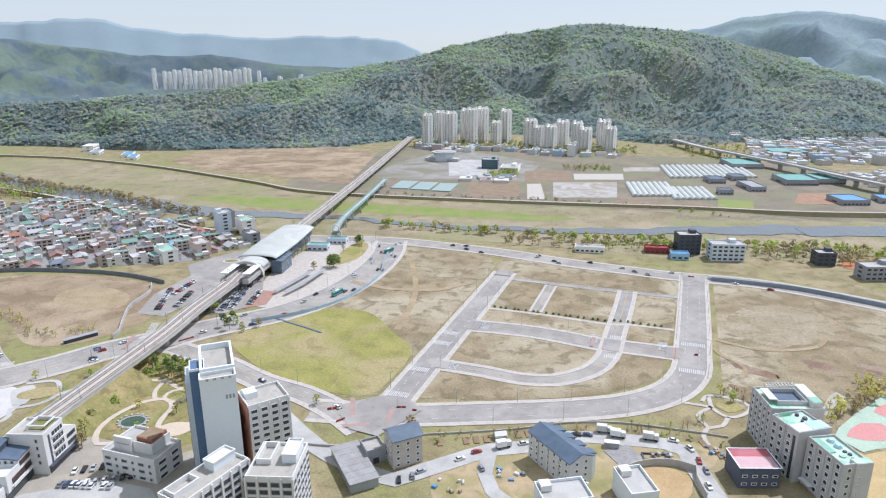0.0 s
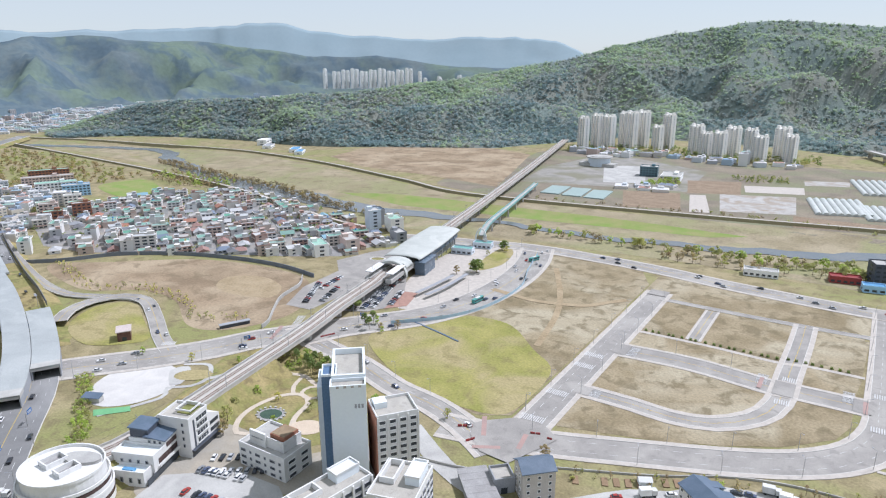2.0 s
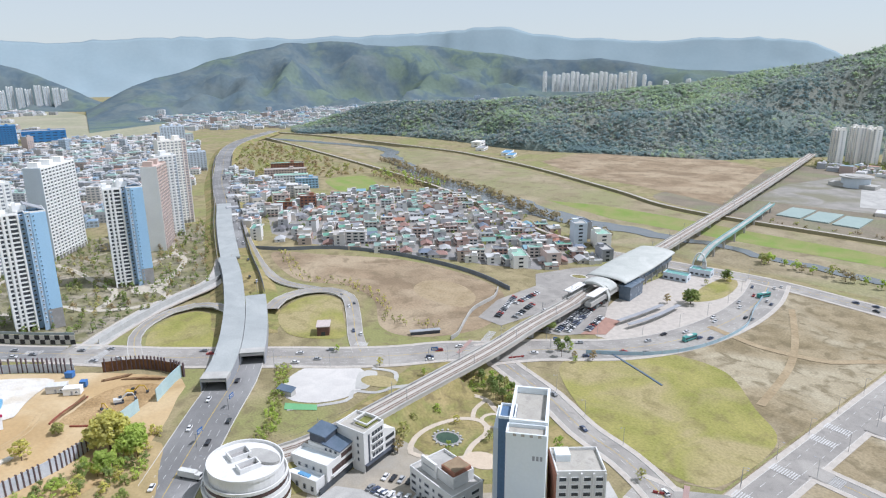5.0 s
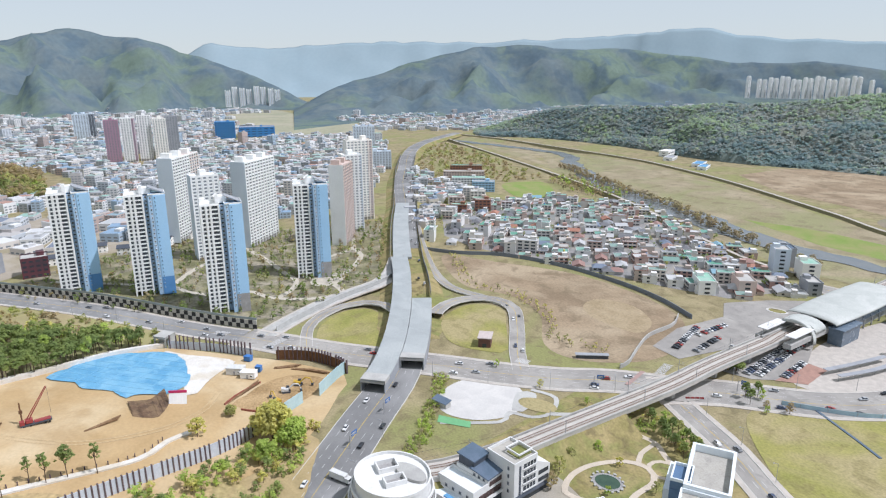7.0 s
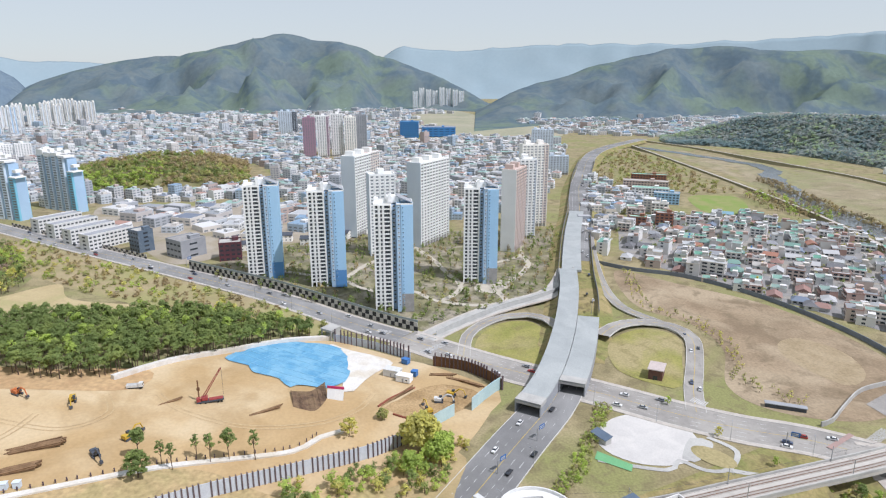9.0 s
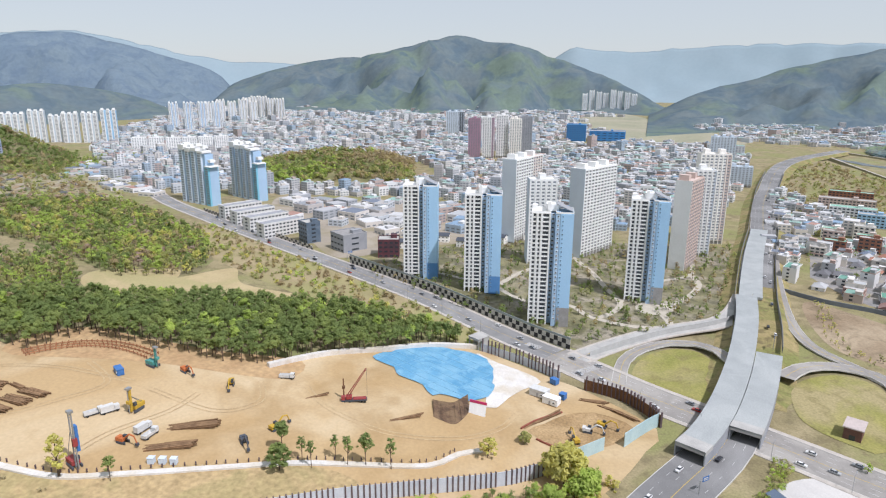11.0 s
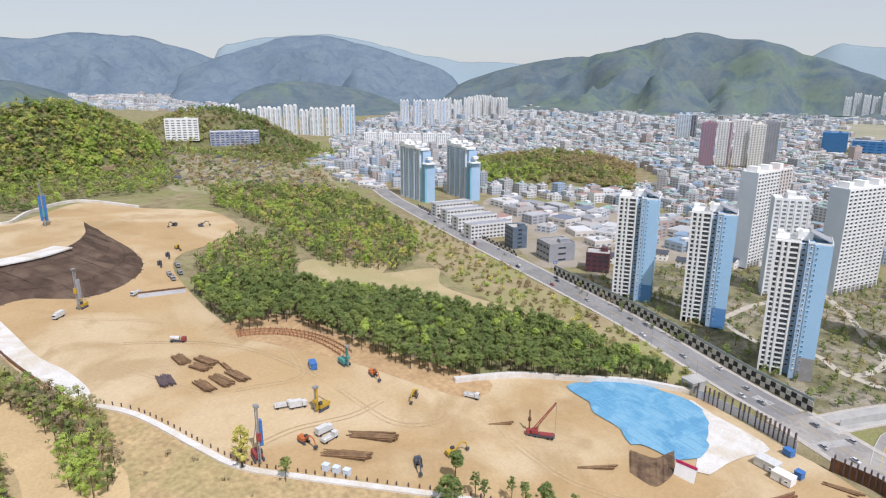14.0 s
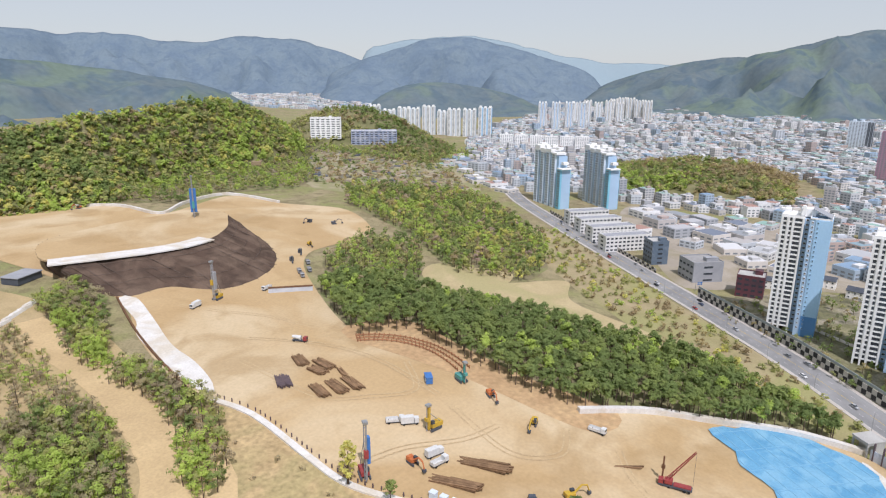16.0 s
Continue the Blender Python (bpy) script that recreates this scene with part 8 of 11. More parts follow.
        part("canopy", Build().box(0.5, -2.4, 3.0, 6.5, -0.3, 3.3), M_WHITE, s)
drape("school_yard", blob([(74, 286), (84, 276), (100, 286), (140, 282), (180, 250), (150, 215), (90, 225), (76, 250)], 8), mat("sandy_yard", (0.52, 0.395, 0.20), (0.47, 0.355, 0.18), 0.1, 1.0, 0.95), 0.15, 8, "sandy school sports yard", "sports yard")
M_TRACKGREEN = mat("pale_green_track", (0.44, 0.55, 0.43), (0.40, 0.51, 0.40), 0.1, 1.0, 0.9)
drape("running_track", blob([(75, 287), (84, 305), (94, 320), (110, 338), (140, 330), (150, 290), (100, 288), (84, 278)], 8), M_TRACKGREEN, 0.2, 8, "pale green sports court surface", "running track")
for poly in ([(80, 289), (88, 303), (97, 306), (100, 298), (94, 290)], [(96, 316), (106, 328), (124, 326), (118, 312), (104, 310)]):
    drape("court_marking", blob(poly, 6), mat("pink_court", (0.60, 0.27, 0.25), (0.56, 0.30, 0.27), 0.1, 1.0, 0.9), 0.26, 8, "pink painted area on the sports court", "court marking")
drape("side_court", [(72, 306), (77, 305), (88, 326), (84, 332), (80, 326)], M_ROOFGRIT, 0.16, 8, "grey paved side court", "court")

for at, w, d, tn in (((-4, 205, 0), 10.5, 16, 29), ((-32, 190, 0), 18, 12, 30)):
    f = thing("small_house", at, radians(tn), "low white house with a pale flat roof", "house", "white houses at the hill foot")
    flat_block(f, 0, 0, w, d, 8.5, M_PALEGREY, M_CONC)
    part("roof_room", Build().box(1, d - 5, 8.57, 5, d - 1, 11), M_WHITE, f)
    for k in range(2):
        for c in range(3):
            part("window", pane(1.6, 1.4), None, f, at=((c + 0.5) * w / 3, 0, 1.2 + k * 3.3))
shed = thing("market_shed", (-123, 202, 0), radians(-45), "long low shed with a grey ribbed roof", "shed")
part("wall", Build().box(0, 0, 0, 27, 11, 4.0), M_GREY, shed)
for k in range(14):
    part("roof_rib", Build().box(-0.4 + k * 2.0, -0.5, 4.0 + (k % 2) * 0.02, 1.58 + k * 2.0, 11.5, 4.3 + (k % 2) * 0.05), M_BASEGREY, shed)

rest = thing("restaurant", (-202.3, 162, 0), radians(2), "white four-storey restaurant with a brick roof room", "restaurant")
flat_block(rest, 0, 0, 25, 15, 9.5, M_WHITE, M_CONC)
flat_block(rest, 4, 4, 21, 14, 13, M_WHITE, M_CONC, 9.5, "upper_wall")
part("sign_wall", Build().box(3.4, 3, 9.5, 12, 4, 15.5), M_WHITE, rest)
for k in range(6):
    part("sign_bar", Build().box(0, -0.1, 0, 0.8, 0, 0.5), M_GREY, rest, "grey plain bar", at=(4.6 + k * 1.1, 3, 12.6))
part("brick_room", Build().box(13, 5, 13.07, 20.6, 13, 15.6), M_BRICK, rest)
part("terrace_floor", Build().box(13.4, 5.4, 15.6, 20.2, 12.6, 15.75), mat("timber_deck", (0.32, 0.24, 0.15), (0.26, 0.19, 0.12), 0.3, 4.0, 0.8), rest)
for k in range(3):
    for c in range(6):
        part("window", pane(1.0 if c % 2 else 2.6, 1.2, M_GREY), None, rest, at=(2.5 + c * 4, 0, 0.9 + k * 3.0))
    for c in range(2):
        part("window", pane(4.0, 1.6), None, rest, at=(25, 4 + c * 7, 0.9 + k * 3.0), turn=radians(90))

# white stepped building: tall end and low terrace end
wl = thing("office_building", (-221.8, 153.4, 0), radians(108), "white five-storey building with dark window bands", "office building")
flat_block(wl, 0, 0, 12.5, 14.5, 17, M_WHITE, M_ROOFGRIT)
part("roof_garden", Build().box(5, 2.5, 17.06, 11.8, 9, 17.5), M_PARK, wl, "green roof garden bed")
part("roof_pergola", rim(4.6, 2.2, 12, 9.4, 18.6, 19.2, 0.5), M_WHITE, wl)
part("annex_wall", Build().add([(12.5, 0, 0), (20, 0, 0), (20, 10, 0), (12.5, 10, 0), (12.5, 0, 14.5), (20, 0, 10.5), (20, 10, 10.5), (12.5, 10, 14.5)], [(3, 2, 1, 0), (4, 5, 6, 7), (0, 1, 5, 4), (1, 2, 6, 5), (2, 3, 7, 6), (3, 0, 4, 7)]), M_WHITE, wl, "lower end with a slanting top")
part("dark_joint", Build().box(2.6, -0.12, 3.2, 3.6, 0.04, 16.2), M_DARK, wl, "dark vertical joint")
part("shop_front", Build().box(0.5, -0.14, 0.2, 19.5, 0.04, 3.3), M_GLASS, wl, "dark glazed ground floor")
part("canopy", Build().box(0.2, -1.4, 3.3, 19.8, 0.0, 3.7), M_DARK, wl)
for k in range(4):
    band_ = part("window_band", Build().box(5.0, -0.12, 0, 11.6, 0.05, 1.8), M_GLASS, wl, at=(0, 0, 4.7 + k * 3.2))
    for c in range(3):
        part("mullion", Build().box(6.6 + c * 1.7, -0.2, 0, 6.75 + c * 1.7, -0.1, 1.8), M_WHITE, band_)
    part("sill", Build().box(4.6, -0.5, -0.35, 12.0, 0.0, 0), M_WHITE, wl, at=(0, 0, 4.7 + k * 3.2))
    part("window", pane(0.9, 1.5, M_GREY), None, wl, at=(0, 3, 4.8 + k * 3.2), turn=radians(-90))
    if k < 2:
        part("window_band", Build().box(13.4, -0.12, 0, 19.0, 0.05, 1.7), M_GLASS, wl, at=(0, 0, 4.7 + k * 3.2))
wt = thing("villa_building", (-221.1, 135.0, 0), radians(113), "white terraced building with slate roof rooms", "office building")
flat_block(wt, -3.5, 1, 2, 19, 5.4, M_WHITE, M_PALEGREY, name="low_wall")
flat_block(wt, 2, 0, 10, 18, 9.3, M_WHITE, M_PALEGREY)
part("tall_wall", Build().box(10, 0, 0, 18.4, 16, 12.2), M_WHITE, wt)
part("slate_roof", Build().add([(9.4, -.6, 12.0), (18.8, -.6, 12.4), (18.8, 9, 13.6), (9.4, 9, 13.2), (9.4, -.6, 12.5), (18.8, -.6, 12.9), (18.8, 9, 14.1), (9.4, 9, 13.7)], [(3, 2, 1, 0), (4, 5, 6, 7), (0, 1, 5, 4), (1, 2, 6, 5), (2, 3, 7, 6), (3, 0, 4, 7)]), M_NAVY, wt, "slate-blue lean-to roof")
part("roof_room", Build().box(10.6, 7.5, 12.2, 18.2, 15.5, 15.8), M_DARK, wt)
part("slate_hood", Build().add([(10, 7, 15.8), (18.8, 7, 16.2), (18.8, 16, 16.6), (10, 16, 16.2), (10, 7, 16.3), (18.8, 7, 16.7), (18.8, 16, 17.1), (10, 16, 16.7)], [(3, 2, 1, 0), (4, 5, 6, 7), (0, 1, 5, 4), (1, 2, 6, 5), (2, 3, 7, 6), (3, 0, 4, 7)]), M_NAVY, wt, "slate-blue hood over the roof room")
M_BROWNGLASS = mat("brown_glass", (0.10, 0.065, 0.06), (0.08, 0.055, 0.05), 0.4, 2.0, 0.25)
part("shop_front", Build().box(-3, -0.14, 0.2, 18, 0.04, 3.0), M_GLASS, wt, "dark glazed ground floor")
part("window_band", Build().box(5, -0.12, 5.0, 17.6, 0.05, 7.4), M_BROWNGLASS, wt)
part("window_band", Build().box(10.8, -0.12, 8.8, 17.6, 0.05, 10.8), M_BROWNGLASS, wt)
part("balcony", Build().box(4.4, -1.1, 4.2, 18.4, 0, 4.6).box(4.4, -1.1, 4.6, 18.4, -0.95, 5.4), M_WHITE, wt)
for c in range(4):
    part("window", pane(1.1, 2.0, M_GREY), None, wt, at=(2, 3 + c * 3.6, 6.0), turn=radians(-90))
    part("window", pane(1.1, 2.0, M_GREY), None, wt, at=(10, 2 + c * 2.4, 9.7), turn=radians(-90)) if c < 3 else None
    part("window", pane(1.3, 2.2, M_GREY), None, wt, at=(-3.5, 3 + c * 3.8, 1.6), turn=radians(-90))
part("deck_cover", Build().box(-2.4, 6, 5.47, -0.6, 11, 6.4), M_BLUEROOF, wt, "blue sheeted goods on the deck")

# round white building with roof courts
rd = thing("round_building", (-238, 111, 0), 0, "round white building with stepped decks and roof courts", "gallery")
for k, (rx, ry, z0, z1, ox) in enumerate(((17, 15.5, 0, 6, 0), (16, 14.5, 6, 10.5, 0.6), (14.6, 13.2, 10.5, 15.2, 1.2))):
    part("storey", Build().prism(ring(ox, 0, rx, ry, 0.4, 40), z0, z1), M_WHITE, rd, smooth=False)
    outer, inner = ring(ox, 0, rx + 0.3, ry + 0.3, 0.4, 40), ring(ox, 0, rx - 0.2, ry - 0.2, 0.4, 40)
    b = Build()
    b.v = [(x, y, z) for z in (z1, z1 + 1.2) for r_ in (outer, inner) for x, y in r_]
    for i in range(40):
        j = (i + 1) % 40
        b.f += [(i, j, 80 + j, 80 + i), (40 + j, 40 + i, 120 + i, 120 + j), (80 + i, 80 + j, 120 + j, 120 + i)]
    part("deck_rail", b, M_WHITE, rd)
    if k < 2:
        part("window_ring", Build().prism(ring(ox, 0, rx + 0.08, ry + 0.08, 0.4, 40), z0 + 2.6, z0 + 4.2), M_BROWNGLASS, rd)
for x, y, w, d in ((-7, -4.5, 6, 8), (3, -4.5, 5, 8)):
    part("roof_court", rim(x, y, x + w, y + d, 15.2, 17.2, 0.5), M_WHITE, rd)
    part("court_floor", Build().box(x + 0.5, y + 0.5, 15.2, x + w - 0.5, y + d - 0.5, 15.27), M_BASEGREY, rd)
part("roof_terrace", Build().prism(ring(3.0, 6.5, 7.5, 3.6, 0.4, 24), 15.2, 16.4), M_CONC, rd)

# yards and lanes of the foreground
drape("forecourt", [(-222, 140), (-200, 158), (-178, 160), (-160, 150), (-150, 128), (-175, 100), (-215, 110)], M_CONC, 0.14, 8, "concrete car park before the restaurant", "car park")
road("back_lane", [(-160, 222), (-133, 206), (-112, 199), (-92, 196), (-82, 207), (-62, 228), (-49, 235), (-35, 248), (-14, 253.5), (6, 257), (15, 254), (19, 243), (23, 232), (30, 216), (40, 200)], 9, 1, walk_w=0, centre=False, kerb=False, material=M_CONC, label="pale concrete lane between houses")
road("yard_lane", [(-62, 226), (-60, 212), (-54, 202), (-40, 194)], 6, 1, walk_w=0, centre=False, kerb=False, material=M_CONC, label="short concrete lane between gardens")
M_YARDSOIL = mat("yard_soil", (0.46, 0.36, 0.22), (0.38, 0.30, 0.18), 0.1, 1.2, 0.95, c=(0.32, 0.28, 0.13), patch=0.06, tuft=((0.24, 0.23, 0.09), 0.12, 0.52, 0.64, 0.7))
drape("builders_yard", blob([(-80, 205), (-62, 222), (-38, 246), (0, 258), (28, 262), (20, 240), (-5, 232), (-18, 200), (-60, 180)], 6), M_YARDSOIL, 0.1, 8, "sandy yard with weeds round the houses", "yard")
drape("sand_yard", blob([(-3, 235), (9, 240), (16, 237), (17, 226), (11, 214), (1, 222)], 5), mat("orange_yard_sand", (0.50, 0.36, 0.19), (0.44, 0.31, 0.16), 0.12, 1.2, 0.95, grain=0.3), 0.2, 8, "bare orange sand inside a walled yard", "yard")
drape("garden_lawn", blob([(28, 304), (37, 304), (40, 299), (33, 293), (28, 297)], 4), M_LAWN, 0.2, 8, "small lawn inside curving garden paths", "lawn")
for pts in ([(22, 300), (25, 307), (36.6, 307.5), (43, 302), (40, 294), (33, 289), (26.5, 295), (25, 306)], [(14, 296), (26, 296)], [(33, 289), (30, 280), (24, 276), (22, 268), (24, 262)], [(26, 296), (20, 286), (24, 277)]):
    setting("garden_path", strip(Build(), curve_pts(pts, 2.5), -1.0, 1.0, 0.26), M_PAVE, "pale curving garden path beside the school", "path")
deck = thing("timber_deck", (-10, 234.5, 0.12), radians(42), "weathered plank deck in a garden", "deck")
for k in range(12):
    part("plank", Build().box(0, k * 0.95, 0, 12, k * 0.95 + 0.85, 0.25), M_BASEGREY, deck)
cabin = thing("storage_container", (-17.5, 245.5, 0.12), radians(8), "pale grey storage container beside the lane", "container")
part("body", Build().box(0, 0, 0, 6, 2.6, 2.5), M_GREY, cabin)
part("roof", Build().box(-0.1, -0.1, 2.5, 6.1, 2.7, 2.65), M_WHITE, cabin)
part("door", Build().box(0.4, -0.06, 0.1, 2.4, 0.0, 2.2), M_BASEGREY, cabin)
hut = thing("glass_house", (-62, 235.5, 0.12), radians(30), "small pale greenhouse behind the street", "greenhouse")
part("wall", Build().box(0, 0, 0, 5, 3.4, 2.0), M_PALEGREY, hut)
part("roof", Build().add([(-.2, -.2, 2.0), (5.2, -.2, 2.0), (5.2, 3.6, 2.0), (-.2, 3.6, 2.0), (-.2, 1.7, 3.1), (5.2, 1.7, 3.1)], [(0, 1, 5, 4), (2, 3, 4, 5), (1, 2, 5), (3, 0, 4)]), M_WHITE, hut)
bed = thing("rail_frame", (-1.5, 241.5, 0.15), radians(14), "dark timber frame lying in a garden bed", "frame")
for k in range(2):
    part("rail", Build().box(0, k * 4.5, 0, 10, k * 4.5 + 0.6, 0.7), M_DARK, bed)
for k in range(3):
    part("cross_bar", Build().box(k * 4.7, 0.6, 0, k * 4.7 + 0.6, 4.5, 0.6), M_DARK, bed)
# yard walls, stored blocks and sheeted heaps behind the houses
for pts, h in (([(-9, 230), (-4, 235.5), (4, 240.5), (12, 242), (18.4, 240.5), (18.8, 234), (22, 224)], 3.2), ([(-145, 204), (-128, 207), (-114, 212)], 1.3), ([(-95, 228), (-59, 245), (-36, 259), (-14, 267), (12, 270), (32, 271)], 0.9)):
    setting("yard_wall", solid_strip(Build(), curve_pts(pts, 4), -0.2, 0.2, 0, h), M_CONC, "pale concrete block wall round a yard", "wall")
rnd = random.Random(21)
M_HEAP = palette("stored_goods", [(0.62, 0.61, 0.58), (0.14, 0.30, 0.52), (0.40, 0.33, 0.24), (0.52, 0.50, 0.46), (0.20, 0.22, 0.22)], island=False)
for k in range(44):
    cx, cy, sp = ((-160, 138, 10), (-148, 128, 8), (-50, 214, 6), (5, 248, 4), (-70, 200, 6), (26, 258, 4))[k % 6]
    x, y, w, d, h = cx + rnd.uniform(-sp, sp), cy + rnd.uniform(-sp, sp) * 0.6, rnd.uniform(1.0, 2.6), rnd.uniform(0.8, 1.6), rnd.uniform(0.5, 1.4)
    solo("pallet_stack", Build().add([(-w / 2, -d / 2, 0), (w / 2, -d / 2, 0), (w / 2, d / 2, 0), (-w / 2, d / 2, 0), (-w * 0.42, -d * 0.44, h), (w * 0.45, -d * 0.4, h * 0.92), (w * 0.42, d * 0.45, h), (-w * 0.45, d * 0.42, h * 0.9)], [(3, 2, 1, 0), (0, 1, 5, 4), (1, 2, 6, 5), (2, 3, 7, 6), (3, 0, 4, 7), (4, 5, 6, 7)]), M_HEAP, "sheeted stack of stored building goods in a yard", "pallet stack", "stored goods in the yards", (x, y, 0.14), rnd.uniform(0, 6))

# ---- building site ----
M_TARP = mat("blue_tarpaulin", (0.11, 0.31, 0.50), (0.15, 0.37, 0.56), 0.15, 1.5, 0.6, bump=0.3, c=(0.22, 0.44, 0.60), patch=0.09)
M_SHEET = mat("white_sheeting", (0.74, 0.72, 0.68), (0.66, 0.63, 0.58), 0.15, 1.2, 0.85, bump=0.2, c=(0.62, 0.56, 0.46), patch=0.06)
M_NET = mat("brown_slope_net", (0.115, 0.08, 0.06), (0.08, 0.058, 0.045), 0.12, 1.2, 0.95, bump=0.4, c=(0.16, 0.115, 0.085), patch=0.05, spec=0.0)
M_PILE = mat("dark_pile_steel", (0.105, 0.075, 0.085), (0.145, 0.105, 0.105), 0.4, 3.0, 0.7)
M_LAG = mat("pale_lagging", (0.58, 0.61, 0.66), (0.51, 0.54, 0.59), 0.3, 2.0, 0.8)
M_TEALF = mat("teal_sheet_fence", (0.42, 0.57, 0.60), (0.48, 0.62, 0.63), 0.2, 2.0, 0.6)
random.seed(4)
TARP = [(x + random.uniform(-1.2, 1.2), y + random.uniform(-1.2, 1.2)) for x, y in blob([(-392, -24), (-408, -14), (-419, 2), (-420, 22), (-413, 36), (-391, 42), (-366, 42), (-356, 30), (-361, 22), (-358, 14), (-371, 4), (-374, -6), (-384, -12)], 4)]
drape("blue_tarp", TARP, M_TARP, 0.75, 4, "crumpled blue tarpaulin over the slope", "tarpaulin")
seam = Build()
for dx, dy, pitch in ((0.55, 0.83, 6.2), (-0.83, 0.55, 13.0)):
    for k in range(-8, 9):
        run = []
        for j in range(-30, 31):
            x, y = -390 - dy * k * pitch + dx * j * 1.5, 8 + dx * k * pitch + dy * j * 1.5
            if inside(np.array([x]), np.array([y]), TARP)[0]:
                run.append(Vector((x, y)))
        if len(run) > 2:
            solid_strip(seam, run, -0.16, 0.16, 0.7, 0.9)
setting("tarp_seam", seam, mat("pale_blue_seam", (0.24, 0.46, 0.62), (0.20, 0.42, 0.60), 0.3, 2.0, 0.6), "pale seams between the sheets of the tarpaulin", "tarpaulin")
drape("concrete_apron", blob([(-419, 30), (-410, 42), (-400, 58), (-390, 67), (-378, 58), (-366, 51), (-354, 46), (-353, 41), (-372, 40), (-391, 41)], 5), M_SHEET, 0.55, 4, "white concrete apron beside the tarpaulin", "concrete slab")
drape("white_sheet", blob([(-279, -330), (-272, -294), (-263, -273), (-254, -211), (-255, -192), (-261, -200), (-267, -225), (-270, -252), (-280, -290), (-287, -324)], 5), M_SHEET, 0.6, 4, "white plastic sheeting over the slope", "sheeting")
M_SPOIL = mat("brown_netting", (0.15, 0.092, 0.055), (0.095, 0.062, 0.04), 0.35, 1.2, 0.9, bump=0.5, c=(0.21, 0.14, 0.08), patch=0.2)
crest, foot = curve_pts([(-352, 15), (-351.5, 20), (-352, 25), (-358, 28.5), (-363, 31)], 0.9), curve_pts([(-337, 18), (-334.5, 23), (-333.5, 28.5), (-341, 32), (-348, 33.5)], 0.9)
spoil = Build()
for i in range(24):
    a_, c_ = crest[int(i * (len(crest) - 1) / 23)], foot[int(i * (len(foot) - 1) / 23)]
    for k in range(7):
        u = k / 6
        x, y = a_.x + (c_.x - a_.x) * u, a_.y + (c_.y - a_.y) * u
        spoil.v.append((x, y, hz(x, y) + 0.35 + 0.9 * (1 - u) + (0.22 * (i % 2) + 0.3 * math.sin(i * 1.3)) * math.sin(u * 3.1)))
spoil.f = [(i * 7 + k, i * 7 + k + 1, i * 7 + k + 8, i * 7 + k + 7) for i in range(23) for k in range(6)]
setting("spoil_slope", spoil, M_SPOIL, "dark brown netted spoil slope in folds", "slope net")


def band(name, pts, d0, d1, z0, z1, material, label, category, step=4):
    ln = curve_pts(pts, step)
    return setting(name, solid_strip(Build(), ln, d0, d1, z0, z1), material, label, category)


band("sheeted_wall", [(-358, -70), (-384, -49), (-402, -24), (-420, 3), (-427, 30)], -1.3, 1.3, -0.3, 2.6, M_SHEET, "white sheeted wall below the pines", "wall")
band("concrete_channel", [(-252, -192), (-258, -167), (-256, -129), (-256, -107), (-263, -87), (-277, -53), (-287, -28), (-293, -4), (-300, 22), (-311, 33), (-316, 42)], -1.4, 1.4, -0.3, 0.9, M_SHEET, "pale concrete channel along the site", "channel")
band("slope_footing", [(-279, -331), (-264, -273), (-251, -204), (-255, -190)], -0.5, 0.5, -0.3, 1.2, M_RUST, "brown timber edge of the slope", "edge")
band("upper_sheeted_wall", [(-290, -618), (-333, -612), (-387, -572), (-398, -510), (-440, -540), (-495, -556), (-514, -492)], -1.2, 1.2, -0.3, 2.6, M_SHEET, "white sheeted wall round the upper site", "wall")

band("end_wall", [(-349, -281), (-359, -274), (-371, -265)], -0.6, 0.6, -0.5, 3.2, M_LAG, "grey retaining wall at the end of the pines", "wall")
band("end_wall_cap", [(-349, -281), (-359, -274), (-371, -265)], -0.8, 0.8, 3.2, 3.8, M_RUST, "rusty cap beam on the retaining wall", "wall")
# stakes along the channel
stk = Build().box(-0.2, -0.2, -0.3, 0.2, 0.2, 1.9).mesh("stake")
chan = curve_pts([(-252, -192), (-258, -167), (-256, -129), (-256, -107), (-263, -87), (-277, -53), (-287, -28), (-293, -4), (-300, 22), (-311, 33)], 3.4)
for p in offset_line(chan, 2.6) if offset_line(chan, 2.6)[0].x < chan[0].x else offset_line(chan, -2.6):
    solo("stake", stk, M_PILE, "dark timber stake beside the channel", "stake", "stakes along the channel", (p.x, p.y, hz(p.x, p.y)))


def pile_wall(pts, h, lag_m, pitch, label, post_h=None, step=2.0):
    """A king-pile wall: steel posts with lagging sheets between them."""
    top = thing("pile_wall", (0, 0, 0), 0, label, "retaining wall", "pile walls of the site")
    ln = curve_pts(pts, step)
    part("lagging", solid_strip(Build(), ln, -0.12, 0.12, -1.5, h), lag_m, top)
    post = Build().box(-0.25, -0.45, -1.5, 0.25, 0.45, (post_h or h) + 0.5).mesh("post")
    acc = pitch
    for i in range(1, len(ln)):
        acc += (ln[i] - ln[i - 1]).length
        if acc >= pitch:
            acc = 0.0
            v = ln[i] - ln[i - 1]
            part("post", post, M_PILE, top, at=(ln[i].x, ln[i].y, hz(ln[i].x, ln[i].y)), turn=math.atan2(v.y, v.x))
    return top


